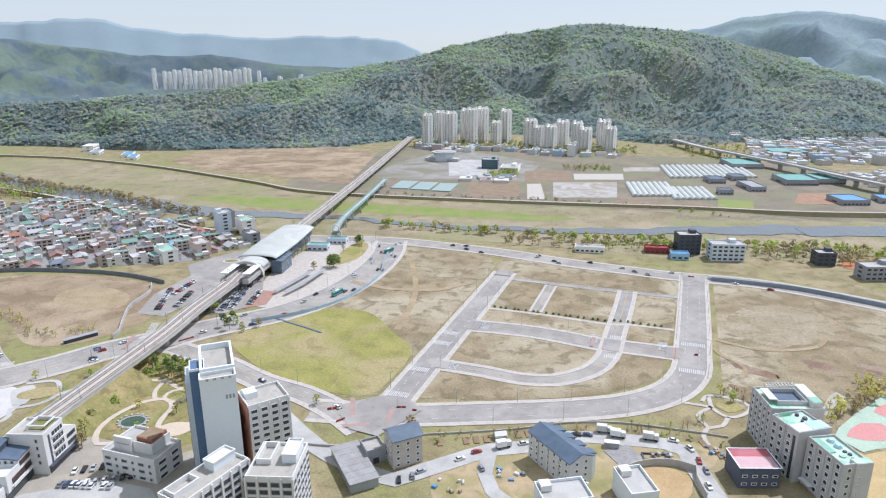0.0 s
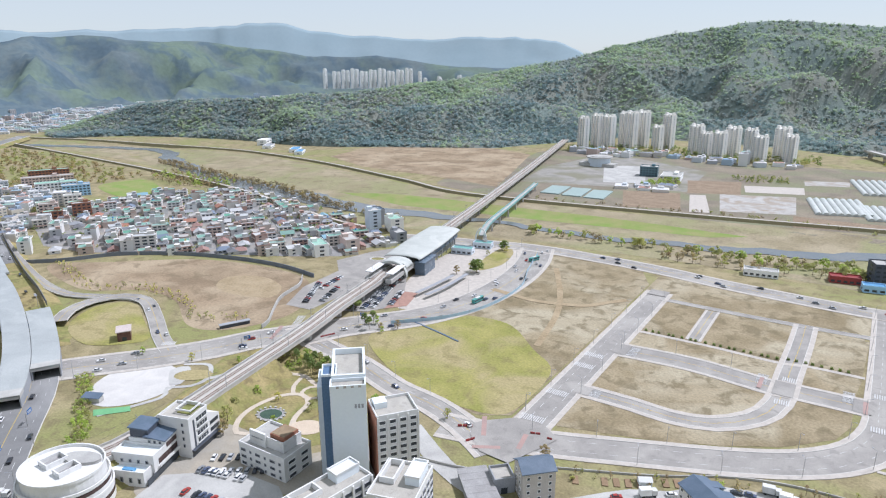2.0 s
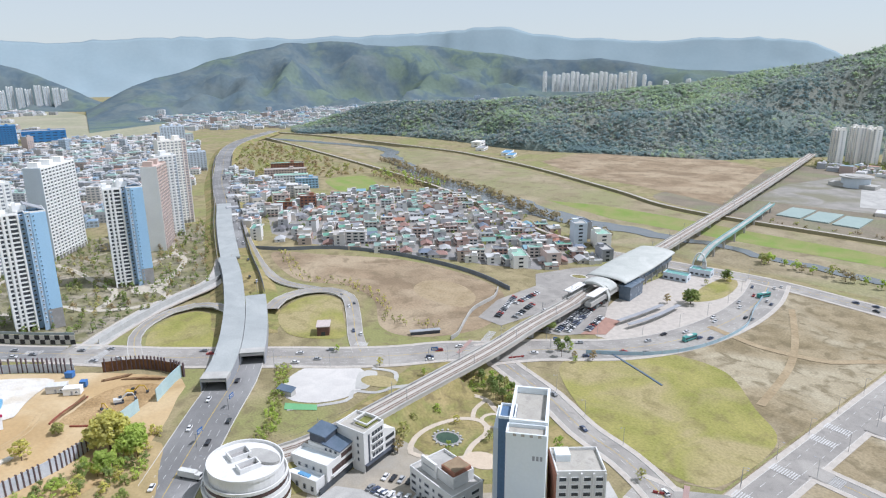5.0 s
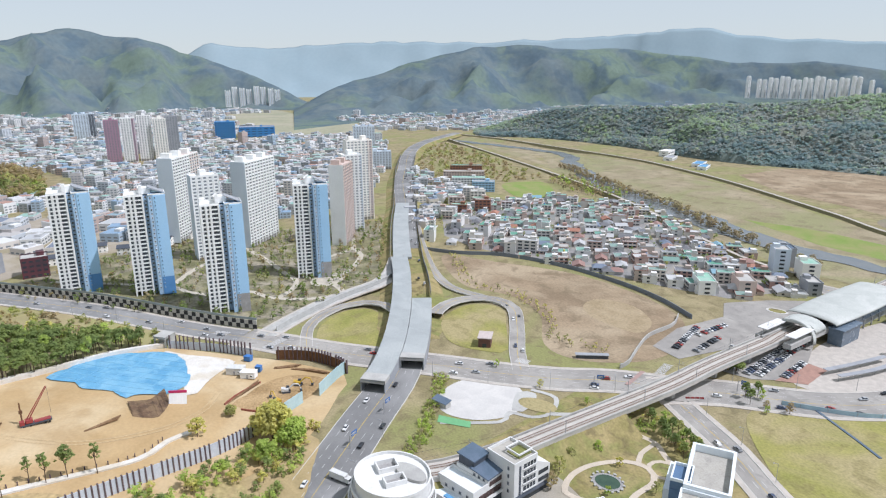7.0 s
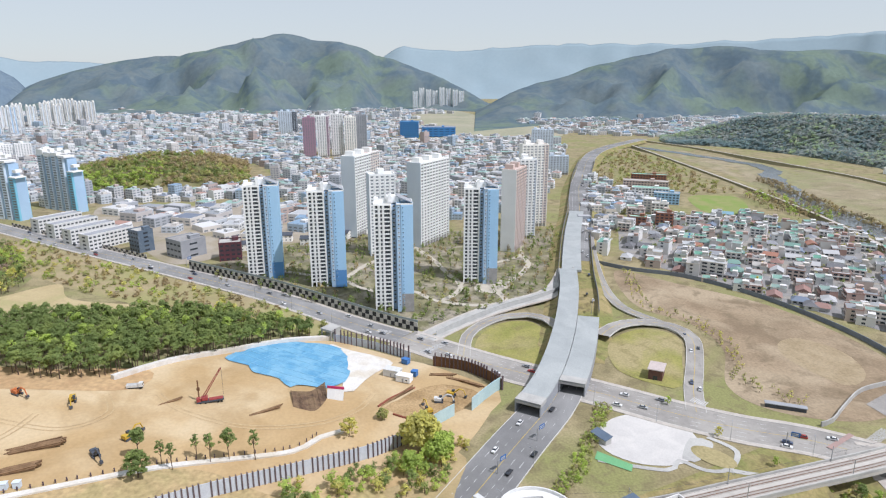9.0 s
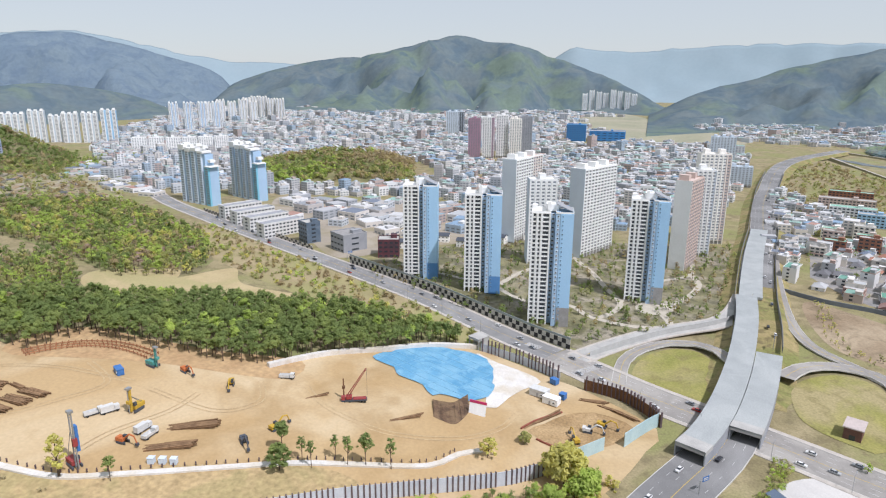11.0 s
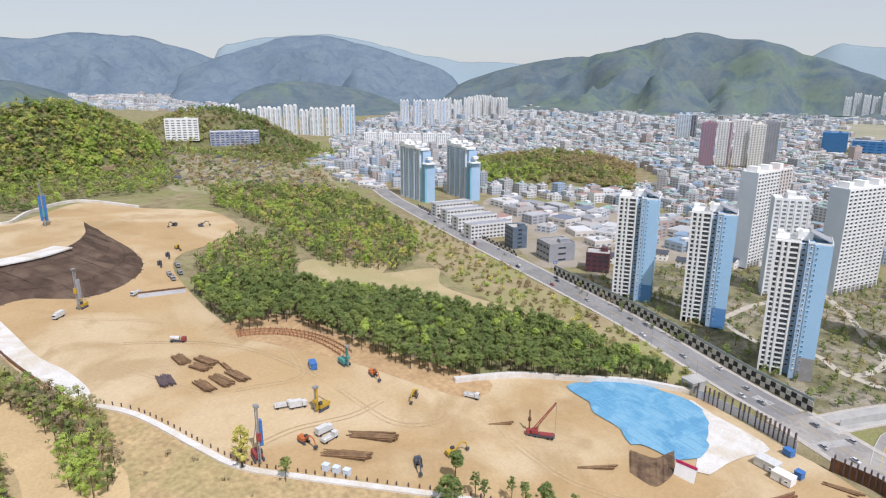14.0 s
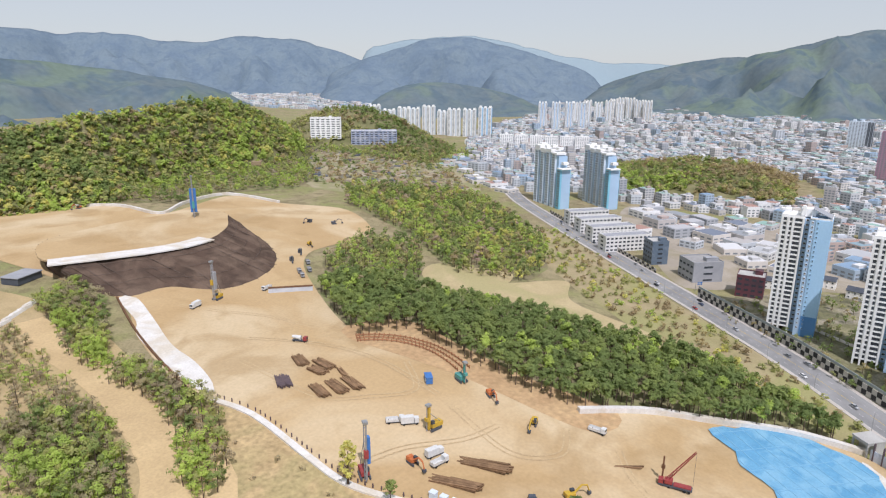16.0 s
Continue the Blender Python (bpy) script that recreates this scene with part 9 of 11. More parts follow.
pile_wall([(-424, 32), (-419, 43), (-411, 57), (-395, 77)], 5.0, M_LAG, 2.0, "king-pile wall with white sheets beside the road", 8.0)
pile_wall([(-386, 89), (-378, 106), (-365, 117), (-354, 122)], 6.0, M_RUST, 2.0, "brown king-pile wall beside the road", 7.5)
pile_wall([(-246, -52), (-258, -28), (-270, -6), (-278, 12), (-285, 28), (-295, 51), (-303, 64), (-312, 75)], 6.5, M_LAG, 1.9, "long grey pile wall with dark posts")
band("teal_fence", [(-312, 75), (-321, 84), (-330, 94)], -0.15, 0.15, -0.5, 6.5, M_TEALF, "teal sheet fence closing the site", "fence")
band("teal_fence", [(-334, 103), (-344, 111), (-351, 117), (-355, 121)], -0.15, 0.15, -0.5, 7.0, M_TEALF, "teal sheet fence at the pile wall", "fence")

# fill mound with a netted face
mo = blob([(-280, -332), (-310, -328), (-333, -304), (-366, -309), (-395, -333), (-414, -374), (-422, -430), (-405, -462), (-340, -470), (-285, -440), (-268, -395)], 6)
mi = blob([(-268, -380), (-284, -374), (-310, -364), (-338, -359), (-364, -366), (-388, -386), (-403, -408), (-416, -434), (-402, -456), (-345, -462), (-285, -446), (-264, -405)], 6)
n_m = 90
rs = lambda poly: [poly[int(k * len(poly) / n_m)] for k in range(n_m)]
mo, mi = rs(mo), rs(mi)
b = Build()
STEPS = 7
for i in range(n_m):
    o, q = mo[i], mi[i]
    zt = hz(-350, -400) + 11
    for k in range(STEPS + 1):
        u = k / STEPS
        x, y = o[0] + (q[0] - o[0]) * u, o[1] + (q[1] - o[1]) * u
        rill = (1.1 * math.sin(i * 2.4) + 0.9 * math.sin(i * 5.1 + u * 4) + 0.5 * (k % 2)) * math.sin(u * 3.14)
        b.v.append((x, y, hz(*o) - 0.3 + (zt - hz(*o)) * (u ** 0.9) + rill))
w_ = STEPS + 1
for i in range(n_m):
    j = (i + 1) % n_m
    for k in range(STEPS):
        b.f.append((i * w_ + k, j * w_ + k, j * w_ + k + 1, i * w_ + k + 1))
setting("netted_slope", b, M_NET, "steep fill slope under dark brown netting", "slope")
topm = Build().prism(mi[::1], hz(-350, -400) + 10.2, hz(-350, -400) + 11.03)
setting("fill_top", topm, M_SAND, "level sandy top of the fill", "fill")
ln = curve_pts([(-264, -388), (-280, -382), (-296, -376), (-318, -369), (-338, -366), (-358, -370)], 4)
setting("white_berm", solid_strip(Build(), ln, -12, 3.2, 10.6, 11.4, [hz(-350, -400)] * len(ln)), M_SHEET, "white sheeted berm on the fill's edge", "berm")
seam = Build()
for i in range(0, n_m, 2):
    a, c = Vector((*mo[i], 0)), Vector((*mi[i], 0))
    if mo[i][1] > -436:
        za, zc = hz(*mo[i]) + 0.3, hz(-350, -400) + 11.2
        seam.tube((a.x, a.y, za), (c.x, c.y, zc), 0.16, 4)
for u in (0.3, 0.55, 0.8):
    for i in range(n_m):
        j = (i + 1) % n_m
        if mo[i][1] > -436 and mo[j][1] > -436:
            pa, pb = [(mo[q][0] + (mi[q][0] - mo[q][0]) * u, mo[q][1] + (mi[q][1] - mo[q][1]) * u, hz(*mo[q]) + 0.3 + (hz(-350, -400) + 10.7 - hz(*mo[q])) * u ** 0.9 + 0.5) for q in (i, j)]
            seam.tube(pa, pb, 0.12, 4)
stuff("net_seam", seam, mat("net_rope", (0.13, 0.10, 0.08), (0.10, 0.075, 0.06), 0.5, 3.0, 0.9), "dark seams and ropes over the netting", "ropes")

# ---- machines ----
M_MYEL = mat("machine_yellow", (0.58, 0.38, 0.04), (0.48, 0.31, 0.04), 0.8, 4.0, 0.5)
M_MORG = mat("machine_orange", (0.55, 0.17, 0.05), (0.45, 0.14, 0.05), 0.8, 4.0, 0.5)
M_MGRN = mat("machine_teal", (0.10, 0.34, 0.30), (0.09, 0.28, 0.26), 0.8, 4.0, 0.5)
M_MRED = mat("machine_red", (0.34, 0.06, 0.055), (0.26, 0.05, 0.05), 0.8, 4.0, 0.5)
M_MWHT = mat("machine_white", (0.68, 0.68, 0.66), (0.60, 0.60, 0.58), 0.8, 4.0, 0.5)
M_MBLU = mat("machine_blue", (0.07, 0.20, 0.50), (0.06, 0.17, 0.42), 0.8, 4.0, 0.5)
M_TYRE = mat("black_rubber", (0.02, 0.02, 0.02), (0.03, 0.03, 0.03), 1.0, 4.0, 0.9)


def tracks(top, half=1.15, length=4.2, h=0.95):
    for s in (-1, 1):
        part("track", Build().prism([(-length / 2, 0), (length / 2, 0), (length / 2, 0.6), (-length / 2, 0.6)], 0.1, h).box(-length / 2 + 0.4, -0.02, 0, length / 2 - 0.4, 0.62, h + 0.06), M_DARK, top, at=(0, s * half - 0.3, 0))


def excavator(x, y, turn, paint, label):
    top = thing("excavator", (x, y, hz(x, y) + 0.25), radians(turn), label, "excavator", "excavators on the site")
    tracks(top)
    part("house", Build().prism([(-2.4, -1.3), (1.2, -1.3), (1.2, 1.3), (-2.4, 1.3)], 1.1, 2.3).box(-2.4, -1.2, 2.3, -0.8, 1.2, 2.6), paint, top)
    part("cab", Build().prism([(0.0, 0.2), (1.5, 0.2), (1.5, 1.3), (0.0, 1.3)], 1.6, 3.2), M_GLASS, top)
    boom = part("boom", Build().tube((1.0, -0.3, 2.0), (4.0, -0.3, 4.6), 0.38, 6).tube((4.0, -0.3, 4.6), (6.4, -0.3, 4.0), 0.32, 6), paint, top)
    part("arm", Build().tube((6.2, -0.3, 4.2), (7.3, -0.3, 1.4), 0.25, 6), paint, boom)
    part("bucket", Build().prism([(6.7, -0.9), (7.9, -0.9), (7.9, 0.3), (6.7, 0.3)], 0.3, 1.4), M_DARK, boom)


EXC = ((-293.5, -53, 40, M_DARK), (-306, -45, 150, M_MYEL), (-280, -97, 80, M_MORG), (-334, -78, 20, M_MYEL), (-338, -103, 60, M_MORG), (-483, -406, 10, M_DARK), (-496, -388, 150, M_DARK), (-330, -600, 30, M_MORG), (-360, -585, 20, M_MORG), (-343, 88, 80, M_MWHT), (-349, 95, 70, M_MYEL), (-333, 82, 200, M_MYEL), (-286, -385, 30, M_MORG),
       (-400, -324, 60, M_DARK), (-417, -336, 60, M_DARK), (-435, -347, 70, M_MYEL))
for x, y, tn, m in EXC:
    excavator(x, y, tn, m, {M_DARK: "dark weathered excavator on the sand", M_MYEL: "yellow excavator on the sand", M_MORG: "orange excavator on the sand", M_MWHT: "pale excavator in the pit"}[m])

WHEEL = Build().tube((0, -0.18, 0.5), (0, 0.18, 0.5), 0.5, 10).mesh("wheel")


def lorry(x, y, turn, cab_m, body_m, label, kind="lorry", load="box", length=8.0, group="", z=None):
    top = thing(kind, (x, y, (hz(x, y) if z is None else z) + 0.2), radians(turn), label, kind, group)
    part("chassis", Build().box(-length / 2, -1.0, 0.5, length / 2, 1.0, 0.9), M_DARK, top)
    cab = part("cab", Build().prism([(length / 2 - 1.9, -1.2), (length / 2, -1.15), (length / 2, 1.15), (length / 2 - 1.9, 1.2)], 0.9, 2.9), cab_m, top)
    part("windscreen", Build().box(length / 2 - 0.02, -1.0, 1.8, length / 2 + 0.06, 1.0, 2.7), M_GLASS, cab)
    if load == "box":
        part("box", Build().box(-length / 2, -1.25, 0.95, length / 2 - 2.1, 1.25, 3.6), body_m, top)
    elif load == "mixer":
        part("drum", Build().tube((-length / 2, 0, 2.6), (length / 2 - 3.2, 0, 2.1), 0.7, 12, 1.25), body_m, top)
    else:
        part("tipper", Build().add([(-length / 2, -1.2, .95), (length / 2 - 2.2, -1.2, .95), (length / 2 - 2.2, 1.2, .95), (-length / 2, 1.2, .95), (-length / 2, -1.3, 2.2), (length / 2 - 2.2, -1.3, 2.2), (length / 2 - 2.2, 1.3, 2.2), (-length / 2, 1.3, 2.2)],
                                   [(0, 1, 2, 3), (0, 4, 5, 1), (1, 5, 6, 2), (2, 6, 7, 3), (3, 7, 4, 0)]), body_m, top)
    for wx in (-length / 2 + 1.2, length / 2 - 1.0):
        for s in (-1, 1):
            part("wheel", WHEEL, M_TYRE, top, at=(wx, s * 1.05, 0))
    return top


for x, y, tn in ((-293.5, -119, 140), (-297, -114, 140), (-286.6, -89.5, 170), (-289, -94, 165), (-350, -57, 95), (-305, -290, 20), (-352, -287, 15)):
    lorry(x, y, tn, M_MWHT, M_MWHT, "white lorry parked on the sand", load="tipper" if int(y) % 2 else "box", group="lorries on the site", length=7.4)
for x, y, tn in ((-384, -292, 60), (-395, -298, 60), (-388, -300, 60), (-405, -312, 60), (-412, -447, 30)):
    lorry(x, y, tn, M_GREY, M_BASEGREY, "grey tipper lorry on the site track", load="tipper", group="lorries on the site")
lorry(-315, -207, 118, M_MRED, M_MWHT, "red flatbed lorry with a white tank", load="mixer", group="lorries on the site")


def drill_rig(x, y, turn, paint, mast, label, flag=None):
    top = thing("drill_rig", (x, y, hz(x, y) + 0.25), radians(turn), label, "drill rig", "drill rigs on the site")
    tracks(top, 1.6, 5.6, 1.1)
    part("house", Build().prism([(-3.6, -1.5), (1.8, -1.5), (1.8, 1.5), (-3.6, 1.5)], 1.2, 3.0), paint, top)
    part("cab", Build().box(0.6, 0.4, 3.0, 2.0, 1.5, 4.4), M_GLASS, top)
    tall = Build()
    for u, v in ((2.2, -0.45), (3.0, -0.45), (3.0, 0.45), (2.2, 0.45)):
        tall.tube((u, v, 0.6), (u, v, mast), 0.13, 5)
    for q in range(int(mast / 1.4)):
        e = 1 if q % 2 else -1
        tall.tube((2.2, -0.45 * e, 0.8 + q * 1.4), (2.2, 0.45 * e, 2.0 + q * 1.4), 0.08, 4).tube((3.0, -0.45 * e, 0.8 + q * 1.4), (3.0, 0.45 * e, 2.0 + q * 1.4), 0.08, 4)
    rig_mast = part("mast", tall if mast > 15 else Build().box(2.1, -0.5, 0.6, 3.1, 0.5, mast), M_GREY if flag else paint, top)
    part("rotary_head", Build().box(2.9, -0.8, mast * 0.42, 4.2, 0.8, mast * 0.55), paint, rig_mast)
    part("kelly_bar", Build().tube((3.6, 0, 0.2), (3.6, 0, mast - 0.5), 0.22, 6), M_STEEL, rig_mast)
    part("mast_top", Build().box(1.8, -0.9, mast, 4.0, 0.9, mast + 0.8), M_STEEL, rig_mast)
    for s in (-1, 1):
        part("stay", Build().tube((-2.6, s * 1.0, 3.0), (2.3, s * 0.4, mast * 0.7), 0.14, 5), M_STEEL, top)
    if flag:
        part("hose_cover", Build().box(1.2, 0.6, mast * 0.3, 3.3, 1.7, mast * 0.75) if mast < 40 else Build().box(0.6, -2.4, mast * 0.34, 2.0, 2.6, mast * 0.78), flag, top)


drill_rig(-263, -105, 60, M_MRED, 23, "tall piling rig with a grey mast", M_MBLU)
drill_rig(-301.5, -105, -10, M_MYEL, 11, "yellow drill rig with a short mast")
drill_rig(-338.6, -120, 70, M_MGRN, 10, "teal drill rig at the forest's edge")
drill_rig(-321, -293, 20, M_MYEL, 24, "yellow rig with a slim tall mast", M_GREY)
drill_rig(-391, -437, 60, M_MGRN, 44, "piling rig with a blue mast cover", M_MBLU)
cr = thing("mobile_crane", (-339.5, -20, hz(-339.5, -20) + 0.25), radians(-75), "dark red mobile crane with a raised lattice boom", "mobile crane")
part("carrier", Build().box(-6, -1.3, 0.7, 6, 1.3, 1.5), M_DARK, cr)
part("deck", Build().box(-5.6, -1.2, 1.5, 0.6, 1.2, 1.9), M_MRED, cr)
cab = part("cab", Build().prism([(4.2, -1.3), (6, -1.2), (6, 1.2), (4.2, 1.3)], 1.5, 3.0), M_MRED, cr)
part("windscreen", Build().box(5.98, -1.0, 2.0, 6.06, 1.0, 2.8), M_GLASS, cab)
part("house", Build().prism([(1.0, -1.4), (3.6, -1.4), (4.0, -1.0), (4.0, 1.0), (3.6, 1.4), (1.0, 1.4)], 1.9, 3.3), M_MRED, cr)
boom = Build()
for v, w_ in ((-0.5, 0), (0.5, 0), (0.5, 0.9), (-0.5, 0.9)):
    boom.tube((2.5 + w_ * 0.8, v, 3.0 + w_ * 0.5), (-6.0 + w_ * 0.4, v * 0.5, 16.5 + w_ * 0.3), 0.12, 5)
for q in range(14):
    u0, u1, e = q / 14, (q + 1) / 14, 1 if q % 2 else -1
    boom.tube((2.5 - 8.5 * u0, -0.45 * e, 3 + 13.5 * u0), (2.5 - 8.5 * u1, 0.45 * e, 3 + 13.5 * u1), 0.07, 4).tube((3.2 - 8.9 * u0, 0.45 * e, 3.4 + 13.4 * u0), (3.2 - 8.9 * u1, -0.45 * e, 3.4 + 13.4 * u1), 0.07, 4)
boom_ = part("boom", boom, M_MRED, cr, "dark red lattice boom")
part("hoist_rope", Build().tube((-6.0, 0, 16.6), (-6.0, 0, 3.0), 0.05, 4), M_DARK, boom_)
part("pile_lead", Build().box(4.6, -2.4, 0, 5.2, -1.8, 11).box(4.2, -2.6, 6, 5.6, -1.6, 7.2), M_RUST, cr)
for wx in (-5, -3.4, 2.2, 4.6):
    for s in (-1, 1):
        part("wheel", WHEEL, M_TYRE, cr, at=(wx, s * 1.2, -0.1))


M_PILERUST = mat("tan_rusty_steel", (0.30, 0.185, 0.095), (0.21, 0.125, 0.065), 0.4, 4.0, 0.8, metal=0.0, vary=0.25)


def stack(x, y, turn, n, length, label, m=None):
    top = thing("pile_stack", (x, y, hz(x, y) + 0.28), radians(turn), label, "stacked steel", "stacks of steel piles")
    pile = Build().add([(e * length / 2, y, z) for e in (-1, 1) for y, z in ((-.28, 0), (.28, 0), (.28, .1), (.06, .1), (.06, .5), (.28, .5), (.28, .6), (-.28, .6), (-.28, .5), (-.06, .5), (-.06, .1), (-.28, .1))], [(k, (k + 1) % 12, 12 + (k + 1) % 12, 12 + k) for k in range(12)] + [tuple(range(11, -1, -1)), tuple(range(12, 24))]).mesh("steel_pile")
    n = n * 2 if n > 6 else n
    for k in range(n):
        part("steel_pile", pile, m or M_PILERUST, top, at=((k * 7 % 5) * 0.5 - 1, (k % max(4, n // 2 + 1)) * 0.66, 0.6 * (k // max(4, n // 2 + 1))), turn=((k * 13 % 7) - 3) * 0.012)


for x, y, tn, n, ln_ in ((-296, -76, 112, 8, 19), (-281, -78, 112, 7, 18), (-303, -177, 84, 8, 12), (-298, -189, 70, 8, 11), (-297, -174, 92, 8, 9), (-300, -154, 78, 7, 13), (-293, -157, 78, 8, 13), (-286, -160, 76, 7, 12), (-305, -165, 70, 5, 9), (-331, 6, 122, 3, 17), (-338, -37, 128, 2, 11), (-348, 68, 138, 3, 26), (-372, 93, 84, 4, 13), (-361, 106, 52, 5, 14), (-366, 100, 60, 3, 11)):
    stack(x, y, tn, n, ln_, "stack of rusty steel piles on the sand")
stack(-280, -179, 62, 9, 11, "flat dark stack of steel sections on the sand", M_PILE)
drape("forest_edge_sand", blob([(-334, -192), (-342, -120), (-348, -60), (-372, -58), (-366, -100), (-368, -140), (-374, -182), (-352, -204)], 6), mat("orange_cut_sand", (0.55, 0.38, 0.20), (0.47, 0.31, 0.16), 0.06, 0.4, 0.95, bump=0.12, grain=0.4), 0.32, 6, "freshly cut sand at the forest's edge", "cut slope")
M_SHORE = mat("orange_shoring_timber", (0.40, 0.20, 0.10), (0.31, 0.15, 0.08), 0.5, 3.0, 0.85, vary=0.2)
shore = curve_pts([(-336, -187), (-343, -181), (-351, -168), (-354, -152), (-352, -138), (-348, -126)], 2.2)
peg = Build().box(-0.2, -0.2, -0.3, 0.2, 0.2, 1.7).mesh("post")
for r_ in range(3):
    row = offset_line(shore, (r_ - 1) * 3.4)
    top = thing("slope_shoring", (0, 0, 0), 0, "row of orange-brown shoring posts on the cut slope", "shoring", "shoring rows at the forest's edge")
    part("waling", solid_strip(Build(), row, -0.18, 0.18, 0.9, 1.35), M_SHORE, top)
    for p in row:
        part("post", peg, M_SHORE, top, at=(p.x, p.y, hz(p.x, p.y) + 0.3))
for x, y, tn, w, d, h, m, lab in ((-326, -131, 50, 6, 3, 2.8, M_MBLU, "plain blue site container"), (-371, 65, 62, 9, 5, 3.6, M_MWHT, "white flat-roofed site cabin"), (-364, 71, 62, 8, 4.4, 3.4, M_OFFWHITE, "pale flat-roofed site cabin"), (-371, 77, 60, 3, 3, 2.8, M_MBLU, "blue site toilet hut"),
                                  (-271, -80, 95, 2.4, 2, 2.4, M_PALEBLUE, "pale blue water tank box"), (-272, -76, 95, 2.4, 2, 2.4, M_PALEBLUE, "pale blue water tank box"), (-273, -72, 95, 2.4, 2, 2.4, M_PALEBLUE, "pale blue water tank box"), (-388, 73, 50, 4, 3, 2.6, M_MBLU, "blue sheeted pallet stack")):
    c = thing("site_cabin", (x, y, hz(x, y) + 0.3 + (0.35 if x < -360 and y > 30 else 0)), radians(tn), lab, "cabin", "cabins on the site")
    part("shell", Build().box(-w / 2, 0, 0, w / 2, d, h), m, c)
    part("roof", Build().box(-w / 2 - 0.15, -0.15, h, w / 2 + 0.15, d + 0.15, h + 0.2), m, c)
    if w > 5:
        part("door", Build().box(-0.45, -0.08, 0.1, 0.45, 0, 2.1), M_GREY, c)
        part("window", pane(1.4, 1.0), None, c, at=(w * 0.28, 0, 1.1))
board = thing("sign_board", (-347.6, 33.6, hz(-346, 38) + 0.2), math.atan2(8, 2.4), "white hoarding panels with a magenta top edge", "hoarding")
for k in range(4):
    x0, x1 = k * 2.1, k * 2.1 + 2.06
    part("panel", Build().add([(x0, -1.6, 0), (x1, -1.6, 0), (x1, -1.5, 0), (x0, -1.5, 0), (x0, 0, 5.2), (x1, 0, 5.2), (x1, 0.1, 5.2), (x0, 0.1, 5.2)], [(3, 2, 1, 0), (4, 5, 6, 7), (0, 1, 5, 4), (1, 2, 6, 5), (2, 3, 7, 6), (3, 0, 4, 7)]), M_OFFWHITE, board)
    part("stay", Build().tube((x0 + 1, 0.1, 4.6), (x0 + 1, 2.2, 0), 0.07, 5), M_STEEL, board)
part("fascia", Build().box(-0.1, -0.08, 5.2, 8.5, 0.25, 6.5), mat("magenta_panel", (0.62, 0.045, 0.17), (0.56, 0.05, 0.15), 0.5, 3.0, 0.5), board, "magenta top band")
# dug pit floor and its red rails
drape("pit_floor", blob([(-337, 61), (-346, 69), (-356, 78), (-362, 92), (-356, 106), (-348, 112), (-336, 100), (-329, 88), (-328, 74)], 6), mat("dug_sand", (0.43, 0.29, 0.14), (0.34, 0.225, 0.105), 0.12, 0.9, 0.95, bump=0.3, c=(0.50, 0.35, 0.18), patch=0.05, grain=0.5), 0.32, 4, "freshly dug orange sand in the pit", "pit")
for pts in ([(-331, 65), (-327, 72), (-326, 80), (-328, 88)], [(-338, 58), (-345, 63), (-352, 70), (-358, 77)]):
    setting("pit_rail", solid_strip(Build(), curve_pts(pts, 3), -0.3, 0.3, 0, 1.1, [hz(p.x, p.y) for p in curve_pts(pts, 3)]), mat("rusty_red_rail", (0.33, 0.11, 0.075), (0.26, 0.09, 0.06), 0.4, 3.0, 0.8), "rusty red waling beam along the pit", "beam")
# tyre tracks pressed into the sand
M_RUTS = mat("rutted_sand", (0.55, 0.415, 0.235), (0.49, 0.36, 0.20), 0.12, 1.0, 0.95, bump=0.15, grain=0.35)
for j, pts in enumerate(([(-333, -215), (-325, -250), (-312, -275), (-300, -300)], [(-282, -209), (-285, -158), (-300, -140), (-318, -130), (-334, -150)], [(-319, -110), (-311, -75), (-325, -60), (-342, -67)], [(-345, -45), (-330, -30), (-318, 0), (-322, 30), (-335, 48), (-352, 56)], [(-300, -230), (-310, -215), (-322, -190), (-326, -160), (-322, -120)], [(-270, -110), (-285, -105), (-305, -92), (-322, -88)])):
    ln = curve_pts(pts, 3)
    for e in (-1.2, 1.2):
        b = Build()
        off = offset_line(ln, e)
        b = strip(b, off, -0.35, 0.35, 0.31 + 0.012 * j, [hz(p.x, p.y) for p in off])
        setting("tyre_track", b, M_RUTS, "darker tyre track pressed into the sand", "track")
gt = thing("gate_house", (-430, 30, hz(-430, 30)), radians(52), "pale concrete gate house at the road", "gate house")
part("wall", Build().box(-4, 0, 0, 4, 5, 6.5).box(-4, -4, 5.5, 4, 0, 6.5).box(-4, -4, 0, -3.3, -3.3, 5.5).box(3.3, -4, 0, 4, -3.3, 5.5), M_CONC, gt)
part("roof", Build().box(-4.3, -4.3, 6.5, 4.3, 5.3, 7.0), M_CONC, gt)
shed2 = thing("farm_shed", (-250, -392, hz(-250, -392)), radians(28), "low grey-roofed shed among trees", "shed")
part("wall", Build().box(-9, -6, 0, 9, 6, 4.2), M_DARK, shed2)
part("roof", Build().box(-9.6, -6.6, 4.2, 9.6, 6.6, 4.7), M_GREY, shed2)
